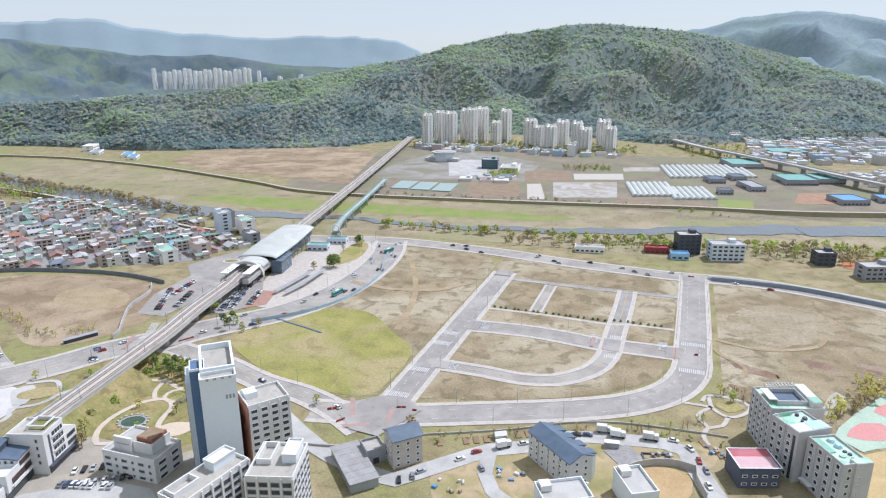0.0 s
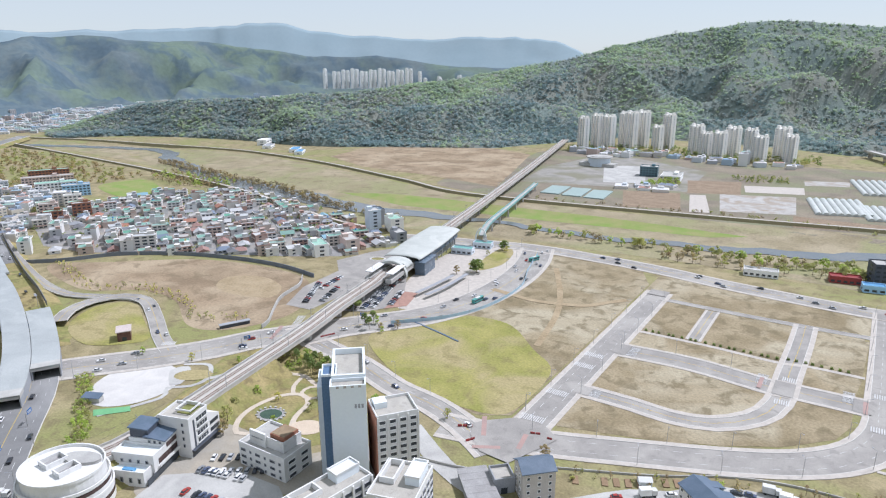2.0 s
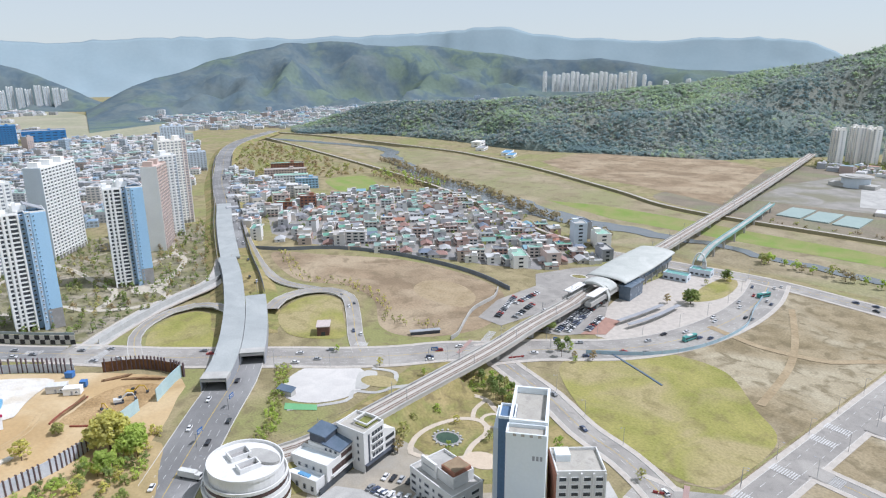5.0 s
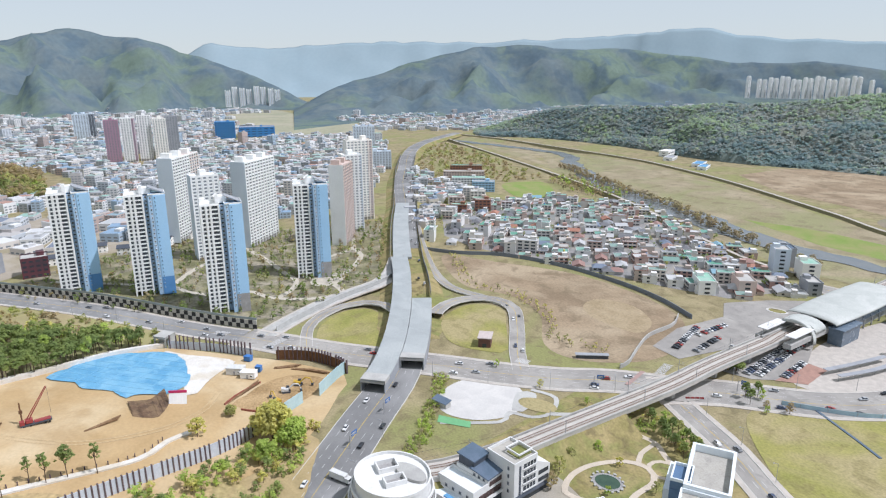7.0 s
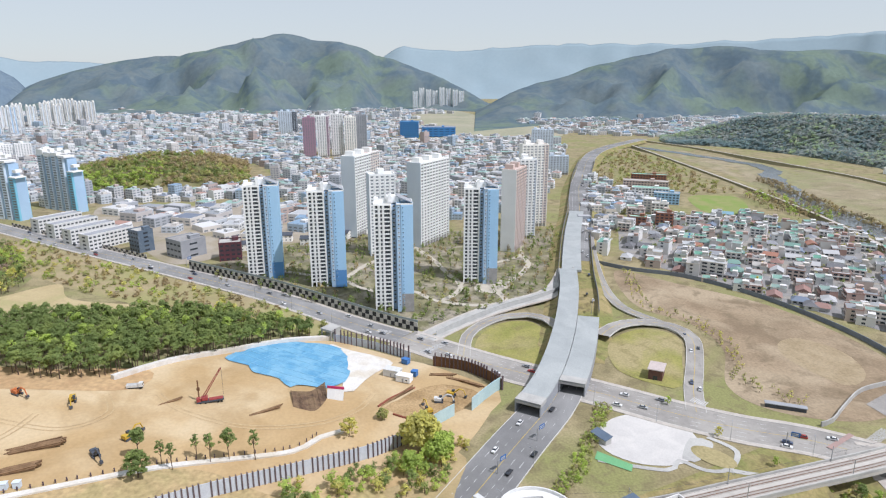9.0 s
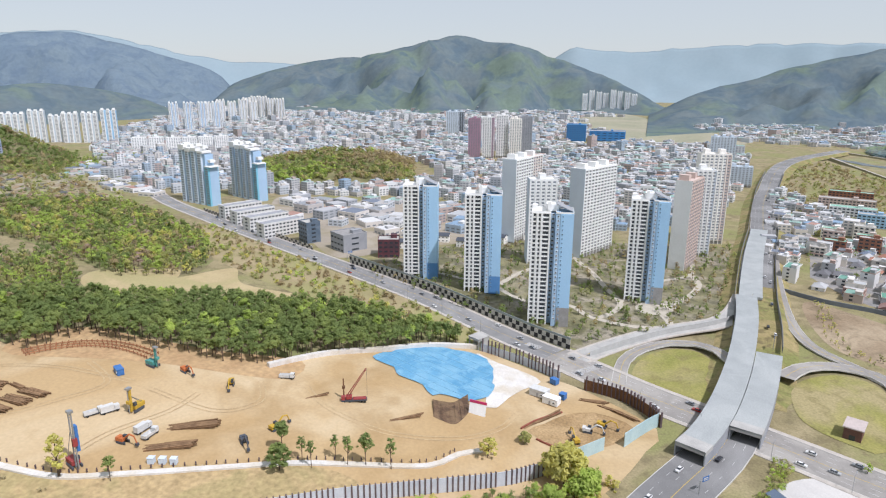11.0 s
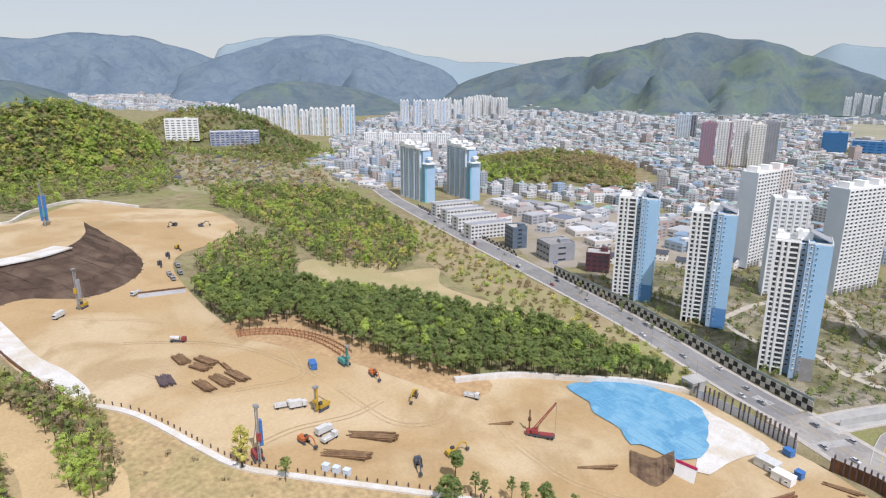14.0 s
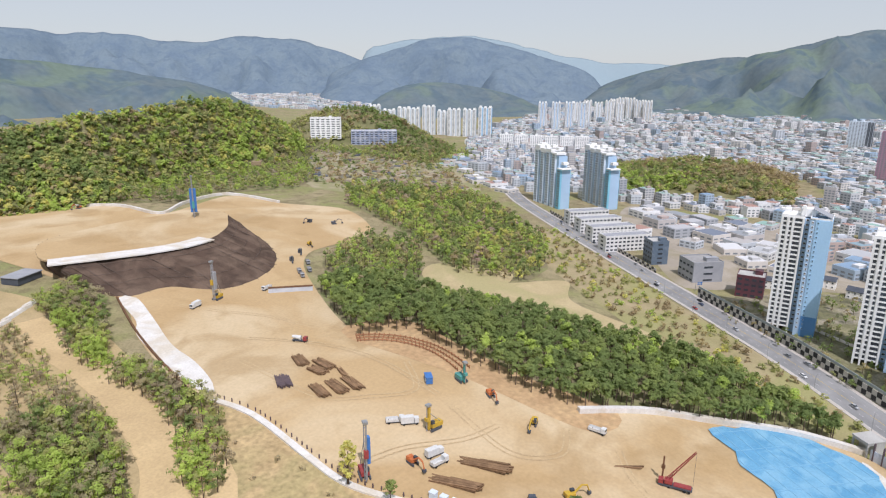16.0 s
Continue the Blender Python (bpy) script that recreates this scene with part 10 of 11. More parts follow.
for k, (x, y) in enumerate(((-221, -334), (-226, -339), (-231, -343), (-236, -347), (-240, -351))):
    row = thing("sheeted_row", (x, y, hz(x, y)), radians(36), "row of goods under white plastic sheets", "sheeted goods", "sheeted rows by the track")
    part("sheet", Build().add([(-5, -1.6, 0), (5, -1.6, 0), (5, 1.6, 0), (-5, 1.6, 0), (-4.7, -1.0, 1.6), (4.6, -1.1, 1.4), (4.7, 1.0, 1.7), (-4.8, 1.1, 1.5)], [(3, 2, 1, 0), (0, 1, 5, 4), (1, 2, 6, 5), (2, 3, 7, 6), (3, 0, 4, 7), (4, 5, 6, 7)]), M_SHEET, row)
# single trees left standing
for k, (x, y, h, s, m, sh, lab) in enumerate(((-292, -36, 12, 3.6, F_PINE, "pine", "tall dark pine still standing in the sand"), (-289, -27, 10, 2.2, F_PINE, "pine", "slim pine still standing in the sand"), (-286, -22, 10.5, 2.2, F_PINE, "pine", "slim pine still standing in the sand"), (-294, -15, 9.5, 2.0, F_PINE, "pine", "slim pine still standing in the sand"), (-291, -9, 12, 2.8, F_PINE, "pine", "pine still standing in the sand"), (-293, -2, 12.5, 3.4, F_PINE, "pine", "pine still standing in the sand"), (-294, 8, 12, 2.6, F_PINE, "pine", "slim pine still standing in the sand"),
                                              (-312, 45, 9.5, 4.2, F_YELLOW, "round", "budding yellow tree on the site"), (-327, 60, 5.5, 2.8, F_OLIVE, "round", "small olive tree on the site"), (-256, -106, 17.0, 4.6, F_YELLOW, "round", "tall budding tree at the site's edge"), (-259, -88, 9.1, 2.7, F_PINE, "pine", "dark pine by the channel"), (-281, -33, 11.5, 4.8, F_PINE, "round", "dark leafy pine by the channel"),
                                              (-302, 76, 17, 8.6, F_YELLOW, "round", "large yellow-green tree by the pile wall"), (-295, 84, 12.0, 6.6, F_GREEN, "round", "fresh green tree by the pile wall"), (-285, 70, 10.4, 5.0, F_GREEN, "round", "fresh green tree by the road"))):
    tree_parts("tree", (x, y, hz(x, y)), h * (1.15 if sh == "pine" else 1.0), s * (0.95 if sh == "pine" else 1.0), m, lab, per=(30 if s < 3 else 60) if sh == "pine" else (150 if s > 6 else 46 if m is F_YELLOW else 90), shape=sh, seed=k)

# ---- park, plaza and playground ----
drape("plaza", blob([(-320, 168), (-323, 184), (-312, 198), (-296, 199), (-282, 186), (-283, 168), (-294, 156), (-308, 156)], 4), mat("pale_plaza", (0.57, 0.55, 0.52), (0.52, 0.50, 0.475), 0.1, 1.5, 0.9, c=(0.60, 0.575, 0.54), patch=0.08, grain=0.15), 0.2, 8, "pale round plaza beside the road", "plaza")
drape("green_court", [(-294.5, 152), (-283, 163.5), (-278.5, 161), (-289, 149)], mat("green_court_coat", (0.18, 0.42, 0.20), (0.16, 0.38, 0.18), 0.2, 2.0, 0.8), 0.26, 8, "green coated play court", "court")
drape("plaza_terrace", blob([(-300, 197), (-296, 205), (-288, 200), (-282, 190), (-285, 186)], 3), M_CONC, 0.24, 8, "pale stepped terrace", "terrace")
drape("oval_lawn", ring(-285, 200, 10, 6, 0.6, 24), M_LAWN, 0.27, 8, "oval lawn beside the plaza", "grass")
PATH_M = mat("park_path", (0.58, 0.50, 0.40), (0.52, 0.45, 0.36), 0.2, 2.0, 0.95)


def footpath(pts, w, z=0.2, m=None, label="pale curving park path", closed=False):
    ln = curve_pts(list(pts) + ([pts[0]] if closed else []), 3)
    setting("park_path", strip(Build(), ln, -w / 2, w / 2, z), m or PATH_M, label, "path")


footpath([(-300, 205), (-288, 212), (-276, 202), (-276, 192), (-284, 184), (-278, 176), (-288, 150)], 2.4, 0.23, M_CONC)
footpath([(-276, 200), (-270, 214), (-268, 232)], 3.0, 0.24, M_CONC)
footpath([(-215, 180), (-222, 176), (-230, 184), (-233, 196), (-230, 210), (-222, 216), (-214, 212), (-210, 200), (-205, 192)], 2.6, 0.25)
footpath(ring(-219, 221, 6, 6, 0, 12), 2.0, 0.21, closed=True)
footpath([(-245, 228), (-236, 231), (-226, 228), (-216, 226), (-202, 222), (-190, 214)], 2.6, 0.22)
footpath([(-190, 214), (-196, 200), (-205, 190), (-200, 182)], 5.0, 0.23)
footpath([(-236, 231), (-232, 220), (-226, 214)], 2.2, 0.27)
drape("play_sand", ring(-199, 196, 8, 6, 0.5, 20), mat("play_ground", (0.60, 0.50, 0.38), (0.56, 0.46, 0.35), 0.2, 2.0, 0.95), 0.29, 8, "sandy playground", "playground")
setting("pond_rim", Build().prism(ring(-221, 195, 6.4, 5.4, 0.4, 22), 0, 0.35), M_BASEGREY, "stone rim of the pond", "pond rim")
setting("pond", Build().prism(ring(-221, 195, 5.2, 4.3, 0.4, 22), 0.3, 0.42), mat("pond_water", (0.035, 0.07, 0.045), (0.05, 0.09, 0.055), 0.3, 2.0, 0.15, spec=0.5), "dark green park pond", "water")
for k in range(16):
    a = k * 0.3927
    solo("boulder", Build().prism(ring(0, 0, 0.7, 0.5, k, 6), 0, 0.5), M_CONC, "pale boulder beside the pond", "boulder", "boulders round the pond", (-221 + 6.9 * math.cos(a), 195 + 5.9 * math.sin(a), 0.2), k)
kiosk = thing("pavilion", (-356, 205, 0), radians(58), "small dark red pavilion with a pale pinkish roof", "pavilion")
part("wall", Build().box(-3.6, 0, 0, 3.6, 10, 5.8), mat("dark_red_cladding", (0.17, 0.085, 0.07), (0.13, 0.07, 0.06), 0.4, 3.0, 0.7), kiosk)
part("roof", Build().box(-4.2, -0.6, 5.8, 4.2, 10.6, 6.3), mat("pinkish_roof", (0.56, 0.48, 0.45), (0.50, 0.43, 0.40), 0.3, 2.0, 0.8), kiosk)
part("door", Build().box(-1.2, -0.08, 0, 1.2, 0.0, 2.6), M_GLASS, kiosk)
rest_h = thing("rest_hut", (-302, 155, 0), radians(25), "small hut with a solar roof beside the plaza", "hut")
part("wall", Build().box(-4.5, 0, 0, 4.5, 3.5, 2.6), M_CONC, rest_h)
part("solar_roof", Build().add([(-4.8, -.4, 2.6), (4.8, -.4, 2.6), (4.8, 4, 3.6), (-4.8, 4, 3.6), (-4.8, -.4, 2.8), (4.8, -.4, 2.8), (4.8, 4, 3.8), (-4.8, 4, 3.8)], [(3, 2, 1, 0), (4, 5, 6, 7), (0, 1, 5, 4), (1, 2, 6, 5), (2, 3, 7, 6), (3, 0, 4, 7)]), M_NAVY, rest_h)
dug = thing("site_shelter", (-319, 255, 0), radians(64), "long low dark shelter beside the field", "shelter")
part("wall", Build().box(-9, 0, 0, 9, 2.5, 2.2), M_DARK, dug)
part("roof", Build().box(-9.4, -0.5, 2.2, 9.4, 3.0, 2.5), M_GREY, dug)
KINDS = (("tree", F_GREEN, "round", "fresh green tree"), ("tree", F_OLIVE, "round", "olive budding tree"), ("tree", F_BUD, "round", "brown budding tree"), ("tree", F_YELLOW, "round", "yellow-green young tree"))
rnd = random.Random(5)
protos = []
for k, (nm, m, sh, lab) in enumerate(KINDS):
    protos.append(tree_parts(nm, (-244 + k * 6, 236, 0), 5.5, 2.0, m, lab + " in the park", "park trees", 40, sh, 40 + k))
for x, y in [(-252, 240), (-246, 244), (-238, 245), (-230, 240), (-224, 242), (-216, 238), (-208, 236), (-200, 230), (-228, 206), (-214, 190), (-208, 208), (-196, 210), (-188, 206), (-233, 180), (-226, 172), (-240, 190), (-240, 204), (-184, 226), (-212, 220), (-300, 190 + 20), (-276, 222), (-262, 240),
             (-258, 415), (-252, 428), (-262, 470), (-254, 488), (-278, 312), (-240, 300), (-236, 296), (-232, 306), (-247, 305), (-150, 236), (-100, 232), (-330, 200), (-176, 212), (-170, 222)]:
    s = rnd.uniform(0.8, 1.5)
    copy_thing(rnd.choice(protos), Matrix.Translation((x, y, hz(x, y))) @ Matrix.Rotation(rnd.uniform(0, 6), 4, "Z") @ Matrix.Scale(s, 4)).scale = (s, s, s)
tree_parts("tree", (-247, 426, 0), 11, 5.5, F_PINE, "large dark round tree on the forecourt", "", 90, "round", 77)
tree_parts("tree", (-258, 492, 0), 9, 4.5, F_PINE, "dark round tree beside the footbridge stairs", "", 70, "round", 78)
tree_parts("tree", (-276, 318, 0), 8, 4.5, F_PINE, "dark tree at the car park's corner", "", 60, "round", 79)
grove("road_hedge", [(-336, 166), (-328, 171), (-312, 162), (-296, 151), (-280, 143), (-262, 128), (-248, 111), (-254, 108), (-269, 123), (-284, 136), (-300, 146), (-320, 158)], 2.2, [(F_GREEN, 0.5, "fresh green hedge beside the main road"), (F_OLIVE, 0.35, "olive hedge shrubs beside the main road"), (F_BARE, 0.15, "bare shrubs beside the main road")], 1.8, 3.4, 0.5, 10, "bush", stem=False, leaves=24, leaf=0.7)
grove("embankment_trees", [(-269, 239), (-257, 249), (-240, 238), (-250, 228)], 4.5, [(F_GREEN, 0.6, "green shrubs on the railway bank"), (F_YELLOW, 0.4, "yellow-green shrubs on the railway bank")], 2, 4, 0.5, 9, "bush", stem=False)
grove("street_saplings", [(24, 311), (30, 314), (45, 312), (52, 305), (62, 306), (84, 318), (92, 340), (98, 352), (104, 348), (92, 316), (70, 296), (46, 300), (30, 306)], 4.6, [(F_YELLOW, 0.45, "yellow budding saplings round the school garden"), (F_GREEN, 0.2, "young green saplings round the school garden"), (F_BUD, 0.35, "brown saplings round the school garden")], 3.5, 6.5, 0.32, 9)
grove("garden_shrubs", [(-92, 226), (-62, 240), (-34, 256), (14, 268), (34, 268), (30, 262), (14, 264), (-30, 252), (-54, 240), (-84, 222)], 8, [(F_OLIVE, 0.5, "garden shrubs behind the street"), (F_BUD, 0.3, "bare garden shrubs behind the street"), (F_GREEN, 0.2, "green garden shrubs behind the street")], 1.5, 3, 0.6, 7, "bush", stem=False)
pine0 = tree_parts("tree", (-249, 239, 0), 8.5, 2.3, F_PINE, "slim pine in a row along the park road", "pines along the park road", 46, "pine", 91)
for x, y in ((-240.6, 238.4), (-239, 242.4), (-236, 236), (-232.7, 234), (-229.5, 242), (-228, 234.4), (-224.5, 240.8), (-221.6, 233.4), (-220.9, 240.3), (-215.5, 232.4), (-216, 239), (-209.8, 231.4), (-204.8, 234), (-205.3, 237.4), (-211, 238), (-252, 299), (-250, 305), (-246, 296), (-202, 232)):
    copy_thing(pine0, Matrix.Translation((x, y, hz(x, y))) @ Matrix.Rotation(x, 4, "Z"))
# vegetable beds and planks in the gardens behind the street
M_BED = mat("garden_bed", (0.30, 0.21, 0.13), (0.24, 0.165, 0.10), 0.3, 2.0, 0.95, bump=0.1)
for k in range(12):
    x, y = ((-74, 231), (-70, 233), (-66, 235), (-62, 237), (-54, 243), (-50, 245), (-44, 248), (22, 262), (25, 259), (28, 256), (31, 253), (-84, 226))[k]
    solo("garden_bed", Build().prism([(-1.2, -2.6), (1.2, -2.6), (1.2, 2.6), (-1.2, 2.6)], 0, 0.35), M_BED, "raised brown vegetable bed behind the street", "garden bed", "vegetable beds", (x, y, 0.05), radians(25))
# hedge shrubs on the footpath between plots
sh = Build()
v, f = clumps([(0.5 * math.cos(a), 0.5 * math.sin(a), 0.5 + 0.4 * (k % 3)) for k, a in enumerate(np.arange(0, 6.2, 0.5))], [0.5] * 13, 0.8)
shrub = arrays("shrub", v, f)
for k in range(26):
    x = -104 + k * 4.2 + rnd.uniform(-1, 1)
    solo("shrub", shrub, F_PINE, "small dark conifer shrub beside the footpath", "shrub", "shrubs along the footpath", (x, 385.5 if x < -30 else 387.5, hz(x, 385)))

# ---- vehicles ----
M_CAR = palette("car_paint", [(0.70, 0.70, 0.69), (0.03, 0.03, 0.035), (0.62, 0.62, 0.62), (0.25, 0.26, 0.27), (0.72, 0.72, 0.71), (0.04, 0.045, 0.05), (0.42, 0.43, 0.44), (0.66, 0.66, 0.65), (0.08, 0.10, 0.16), (0.35, 0.05, 0.04)], island=False, rough=0.3, dirt=0.1)
CARBODY = Build().add([(-2.2, -.88, .35), (2.2, -.88, .35), (2.2, .88, .35), (-2.2, .88, .35), (-2.2, -.85, .95), (2.15, -.8, .85), (2.15, .8, .85), (-2.2, .85, .95), (-2.0, -.8, 1.0), (1.0, -.8, .98), (1.0, .8, .98), (-2.0, .8, 1.0)],
                      [(3, 2, 1, 0), (0, 1, 5, 4), (1, 2, 6, 5), (2, 3, 7, 6), (3, 0, 4, 7), (4, 5, 9, 8), (5, 6, 10, 9), (6, 7, 11, 10), (7, 4, 8, 11), (8, 9, 10, 11)]).box(-1.28, -.6, 1.47, .33, .6, 1.53).mesh("body")
CARTOP = Build().add([(-1.9, -.78, .98), (1.0, -.78, .98), (1.0, .78, .98), (-1.9, .78, .98), (-1.3, -.62, 1.48), (.35, -.62, 1.48), (.35, .62, 1.48), (-1.3, .62, 1.48)], [(0, 1, 5, 4), (1, 2, 6, 5), (2, 3, 7, 6), (3, 0, 4, 7), (4, 5, 6, 7)]).mesh("cabin_glass")
car0 = solo("car", CARBODY, M_CAR, "painted saloon car with dark windows on asphalt", "car", "cars on the roads and car parks", (-300, 340, 0.27), 0.6)
part("cabin_glass", CARTOP, M_GLASS, car0, "dark car windows")


def car(x, y, turn, z=None, scale=1.0):
    copy_thing(car0, Matrix.Translation((x, y, (hz(x, y) + 0.24 if z is None else z))) @ Matrix.Rotation(turn, 4, "Z"))


rnd = random.Random(3)
SOUTH = [(-287, 309), (-306, 370), (-292, 394), (-257, 341), (-267, 321)]
ax = math.atan2(61, -22)
d1, d2 = Vector((math.cos(ax), math.sin(ax))), Vector((math.sin(ax), -math.cos(ax)))
for r_ in range(0, 10):
    for k in range(-2, 32):
        p = Vector((-284, 310)) + d1 * (k * 2.7) + d2 * (r_ * 5.2 + (r_ // 2) * 5.0)
        if inside(np.array([p.x]), np.array([p.y]), SOUTH)[0] and rnd.random() < 0.9:
            car(p.x, p.y, math.atan2(d2.y, d2.x) + (3.1416 if rnd.random() < 0.5 else 0) + rnd.uniform(-.04, .04), 0.30)
for base, n, dirn, tn in (((-312, 308), 14, (-0.5, 0.86), 0.52), ((-322, 334), 10, (-0.2, 0.98), 0.2), ((-304, 316), 10, (-0.35, 0.93), 0.36)):
    for k in range(n):
        if rnd.random() < 0.85:
            car(base[0] + dirn[0] * k * 3.0, base[1] + dirn[1] * k * 3.0, tn, 0.30)
for base, n, dirn, tn in (((-212, 150), 9, (0.85, 0.25), 1.9), ((-205, 138), 12, (0.9, 0.2), 1.8), ((-198, 128), 9, (0.9, 0.1), 1.7), ((-190, 118), 8, (0.9, 0.1), 1.7)):
    for k in range(n):
        if rnd.random() < 0.8:
            car(base[0] + dirn[0] * k * 2.8, base[1] + dirn[1] * k * 2.8, tn, 0.2)


def traffic(line, off, every, z=None, jitter=0.4, y=None):
    acc, nxt = 0.0, every * rnd.random()
    side = offset_line(line, off)
    for i in range(1, len(side)):
        v = side[i] - side[i - 1]
        acc += v.length
        if acc > nxt:
            nxt = acc + every * rnd.uniform(1 - jitter, 1 + jitter)
            zz = 0.3 + (float(np.interp(-side[i].x, [300, 343, 400, 470, 540], [0, 0.3, 2.2, 4.6, 5])) + 0.15 if z == "main" else hz(side[i].x, side[i].y))
            car(side[i].x, side[i].y, math.atan2(v.y, v.x) + (0 if off < 0 else 3.1416), zz)


main_l = curve_pts([(-190, 38), (-250, 80), (-300, 116), (-343, 147), (-400, 174), (-470, 199), (-540, 219), (-650, 254), (-750, 289), (-900, 336), (-1020, 380)], 6)
for off, ev in ((-10, 70), (-6, 85), (-2.5, 120)):
    traffic(main_l, off, ev, "main")
traffic([p for p in main_l if p.x > -318], 6, 30, "main")
for ln_, offs, ev in (([(-270, 278), (-304, 226), (-338, 180), (-385, 120), (-428, 74)], (-8, -4, 4, 8), 60), ([(-428, 74), (-510, -30), (-567, -102), (-712, -288)], (-6, -2.5, 2.5, 6), 75),
                      ([(-236, 512), (-222, 470), (-215, 420), (-218, 370), (-232, 330), (-262, 290)], (-9, -5, 5, 9), 42), ([(-276, 268), (-219, 257), (-163, 243), (-120, 224)], (-3, 3), 60),
                      ([(-181, 512), (-80, 499), (9, 491), (100, 484)], (-6, -2.5, 2.5, 6), 60), ([(-322, 211), (-375, 237), (-405, 250), (-425, 246), (-432, 228)], (-2, 2), 38)):
    ln2 = curve_pts(ln_, 5)
    for o in offs:
        traffic(ln2, o, ev)
for x, y, tn in ((-50, 236.5, 0.6), (-67, 224, 0.7), (-72, 217, 0.8), (-30, 250.5, 0.25), (-25.4, 252, 0.15), (9.8, 260, -0.1), (16.4, 256, -0.9), (19.8, 248, -1.4), (22.4, 242, -1.3), (23, 232, -1.2), (-22, 217, 1.0), (-90, 196, 2.0), (-86, 200, 2.0), (-84, 204, 0.9), (-62, 214, 2.2)):
    car(x, y, tn, 0.25)
lorry(-262, 97, 36, M_MWHT, M_MWHT, "white container lorry on the main road", length=10)
for x, y, tn, m in ((-214, 372, 85, M_MGRN), (-223, 478, 75, M_MGRN), (-414, 181, 160, M_MBLU)):
    bus = thing("bus", (x, y, 0.35 if x > -300 else 3.0), radians(tn), "long city bus on the road", "bus", "buses on the roads")
    part("body", Build().prism([(-5.4, -1.2), (5.4, -1.2), (5.5, -0.8), (5.5, 0.8), (5.4, 1.2), (-5.4, 1.2)], 0.4, 3.1), m, bus)
    part("window_band", Build().box(-5.2, -1.24, 1.5, 5.2, 1.24, 2.5), M_GLASS, bus)
    part("roof_unit", Build().box(-2, -0.9, 3.1, 2, 0.9, 3.4), M_MWHT, bus)
    for wx in (-3.6, 3.6):
        for s in (-1, 1):
            part("wheel", WHEEL, M_TYRE, bus, at=(wx, s * 1.05, -0.2))

# ---- street furniture ----
lamp0 = thing("street_lamp", (-123.5, 262, 0.3), 0, "slim grey street lamp", "street lamp", "street lamps")
lamp_pole = part("pole", Build().tube((0, 0, 0), (0, 0, 8.5), 0.11, 6, 0.07).tube((0, 0, 8.4), (1.8, 0, 8.9), 0.06, 5), M_STEEL, lamp0)
part("lamp_head", Build().box(1.5, -0.18, 8.8, 2.3, 0.18, 8.95), M_GREY, lamp_pole)


def lamps(pts, off, every, tn=0.0):
    ln_ = offset_line(curve_pts(pts, 3), off)
    acc = every
    for i in range(1, len(ln_)):
        v = ln_[i] - ln_[i - 1]
        acc += v.length
        if acc >= every:
            acc = 0.0
            copy_thing(lamp0, Matrix.Translation((ln_[i].x, ln_[i].y, hz(ln_[i].x, ln_[i].y) + 0.25)) @ Matrix.Rotation(math.atan2(v.y, v.x) + (-1.5708 if off > 0 else 1.5708), 4, "Z"))


lamps([(-116, 290), (-116, 458)], -8, 28)
lamps([(-116, 262), (-116, 458)], 8, 28)
lamps([(-112, 240), (-72, 256), (-33, 273), (-8, 288), (9, 307), (17, 330), (18, 352), (20, 494)], 9, 26)
lamps([(-72, 256), (-33, 273), (-8, 288), (9, 307), (17, 330), (18, 352), (20, 494)], -9, 30)
lamps([(-110, 351), (-70, 354), (-30, 349)], 8, 26)
lamps([(-276, 268), (-245, 262), (-219, 257), (-189, 247), (-163, 243)], 7, 24)
lamps([(-236, 512), (-222, 470), (-215, 420), (-218, 370), (-232, 330), (-262, 290)], -14, 28)
lamps([(-292, 250), (-304, 226), (-320, 202), (-338, 180), (-385, 120)], 13, 30)
lamps([(-190, 38), (-250, 80), (-300, 116)], -13, 30)
lamps([(-457, 37), (-510, -30), (-567, -102), (-640, -196)], 10, 34)
for x, y, tn in ((-283, 106, 128), (-305, 128, 128), (-445, 200, 160), (-290, 236, 60), (-258, 300, 30), (-580, -95, 140)):
    g_ = thing("road_sign", (x, y, hz(x, y) + (4.2 if x < -440 and y > 100 else 0)), radians(tn), "blue road sign on a grey mast", "road sign", "blue road signs")
    part("mast", Build().tube((0, 0, 0), (0, 0, 6.6), 0.16, 6).tube((0, 0, 6.3), (4.5, 0, 6.3), 0.1, 6), M_STEEL, g_)
    sign_panel = part("panel", Build().box(1.4, -0.06, 5.2, 5.0, 0.06, 7.3), mat("sign_blue", (0.03, 0.14, 0.42), (0.03, 0.13, 0.38), 0.6, 3.0, 0.4), g_)
    for r_ in range(2):
        part("text_bar", Build().box(1.8, -0.1, 5.6 + r_ * 0.8, 4.4, -0.06, 5.95 + r_ * 0.8), M_PAINT, sign_panel, "white plain bar")
for x, y, tn, n in ((-142, 234, 30, 3), (-133, 226, 60, 2), (-112, 246, 20, 2), (-104, 246, 10, 1), (-262, 272, 65, 4), (-306, 268, 50, 1), (17, 492, 0, 2), (20, 352, 10, 1), (-352, 134, 60, 2)):
    for k in range(n):
        solo("water_barrier", Build().prism([(-1, -0.3), (1, -0.3), (1, 0.3), (-1, 0.3)], 0, 0.6).box(-1, -0.15, 0.6, 1, 0.15, 0.95), M_MRED, "red plastic road barrier", "road barrier", "red road barriers", (x + 2.3 * k * math.cos(radians(tn)), y + 2.3 * k * math.sin(radians(tn)), 0.35), radians(tn))
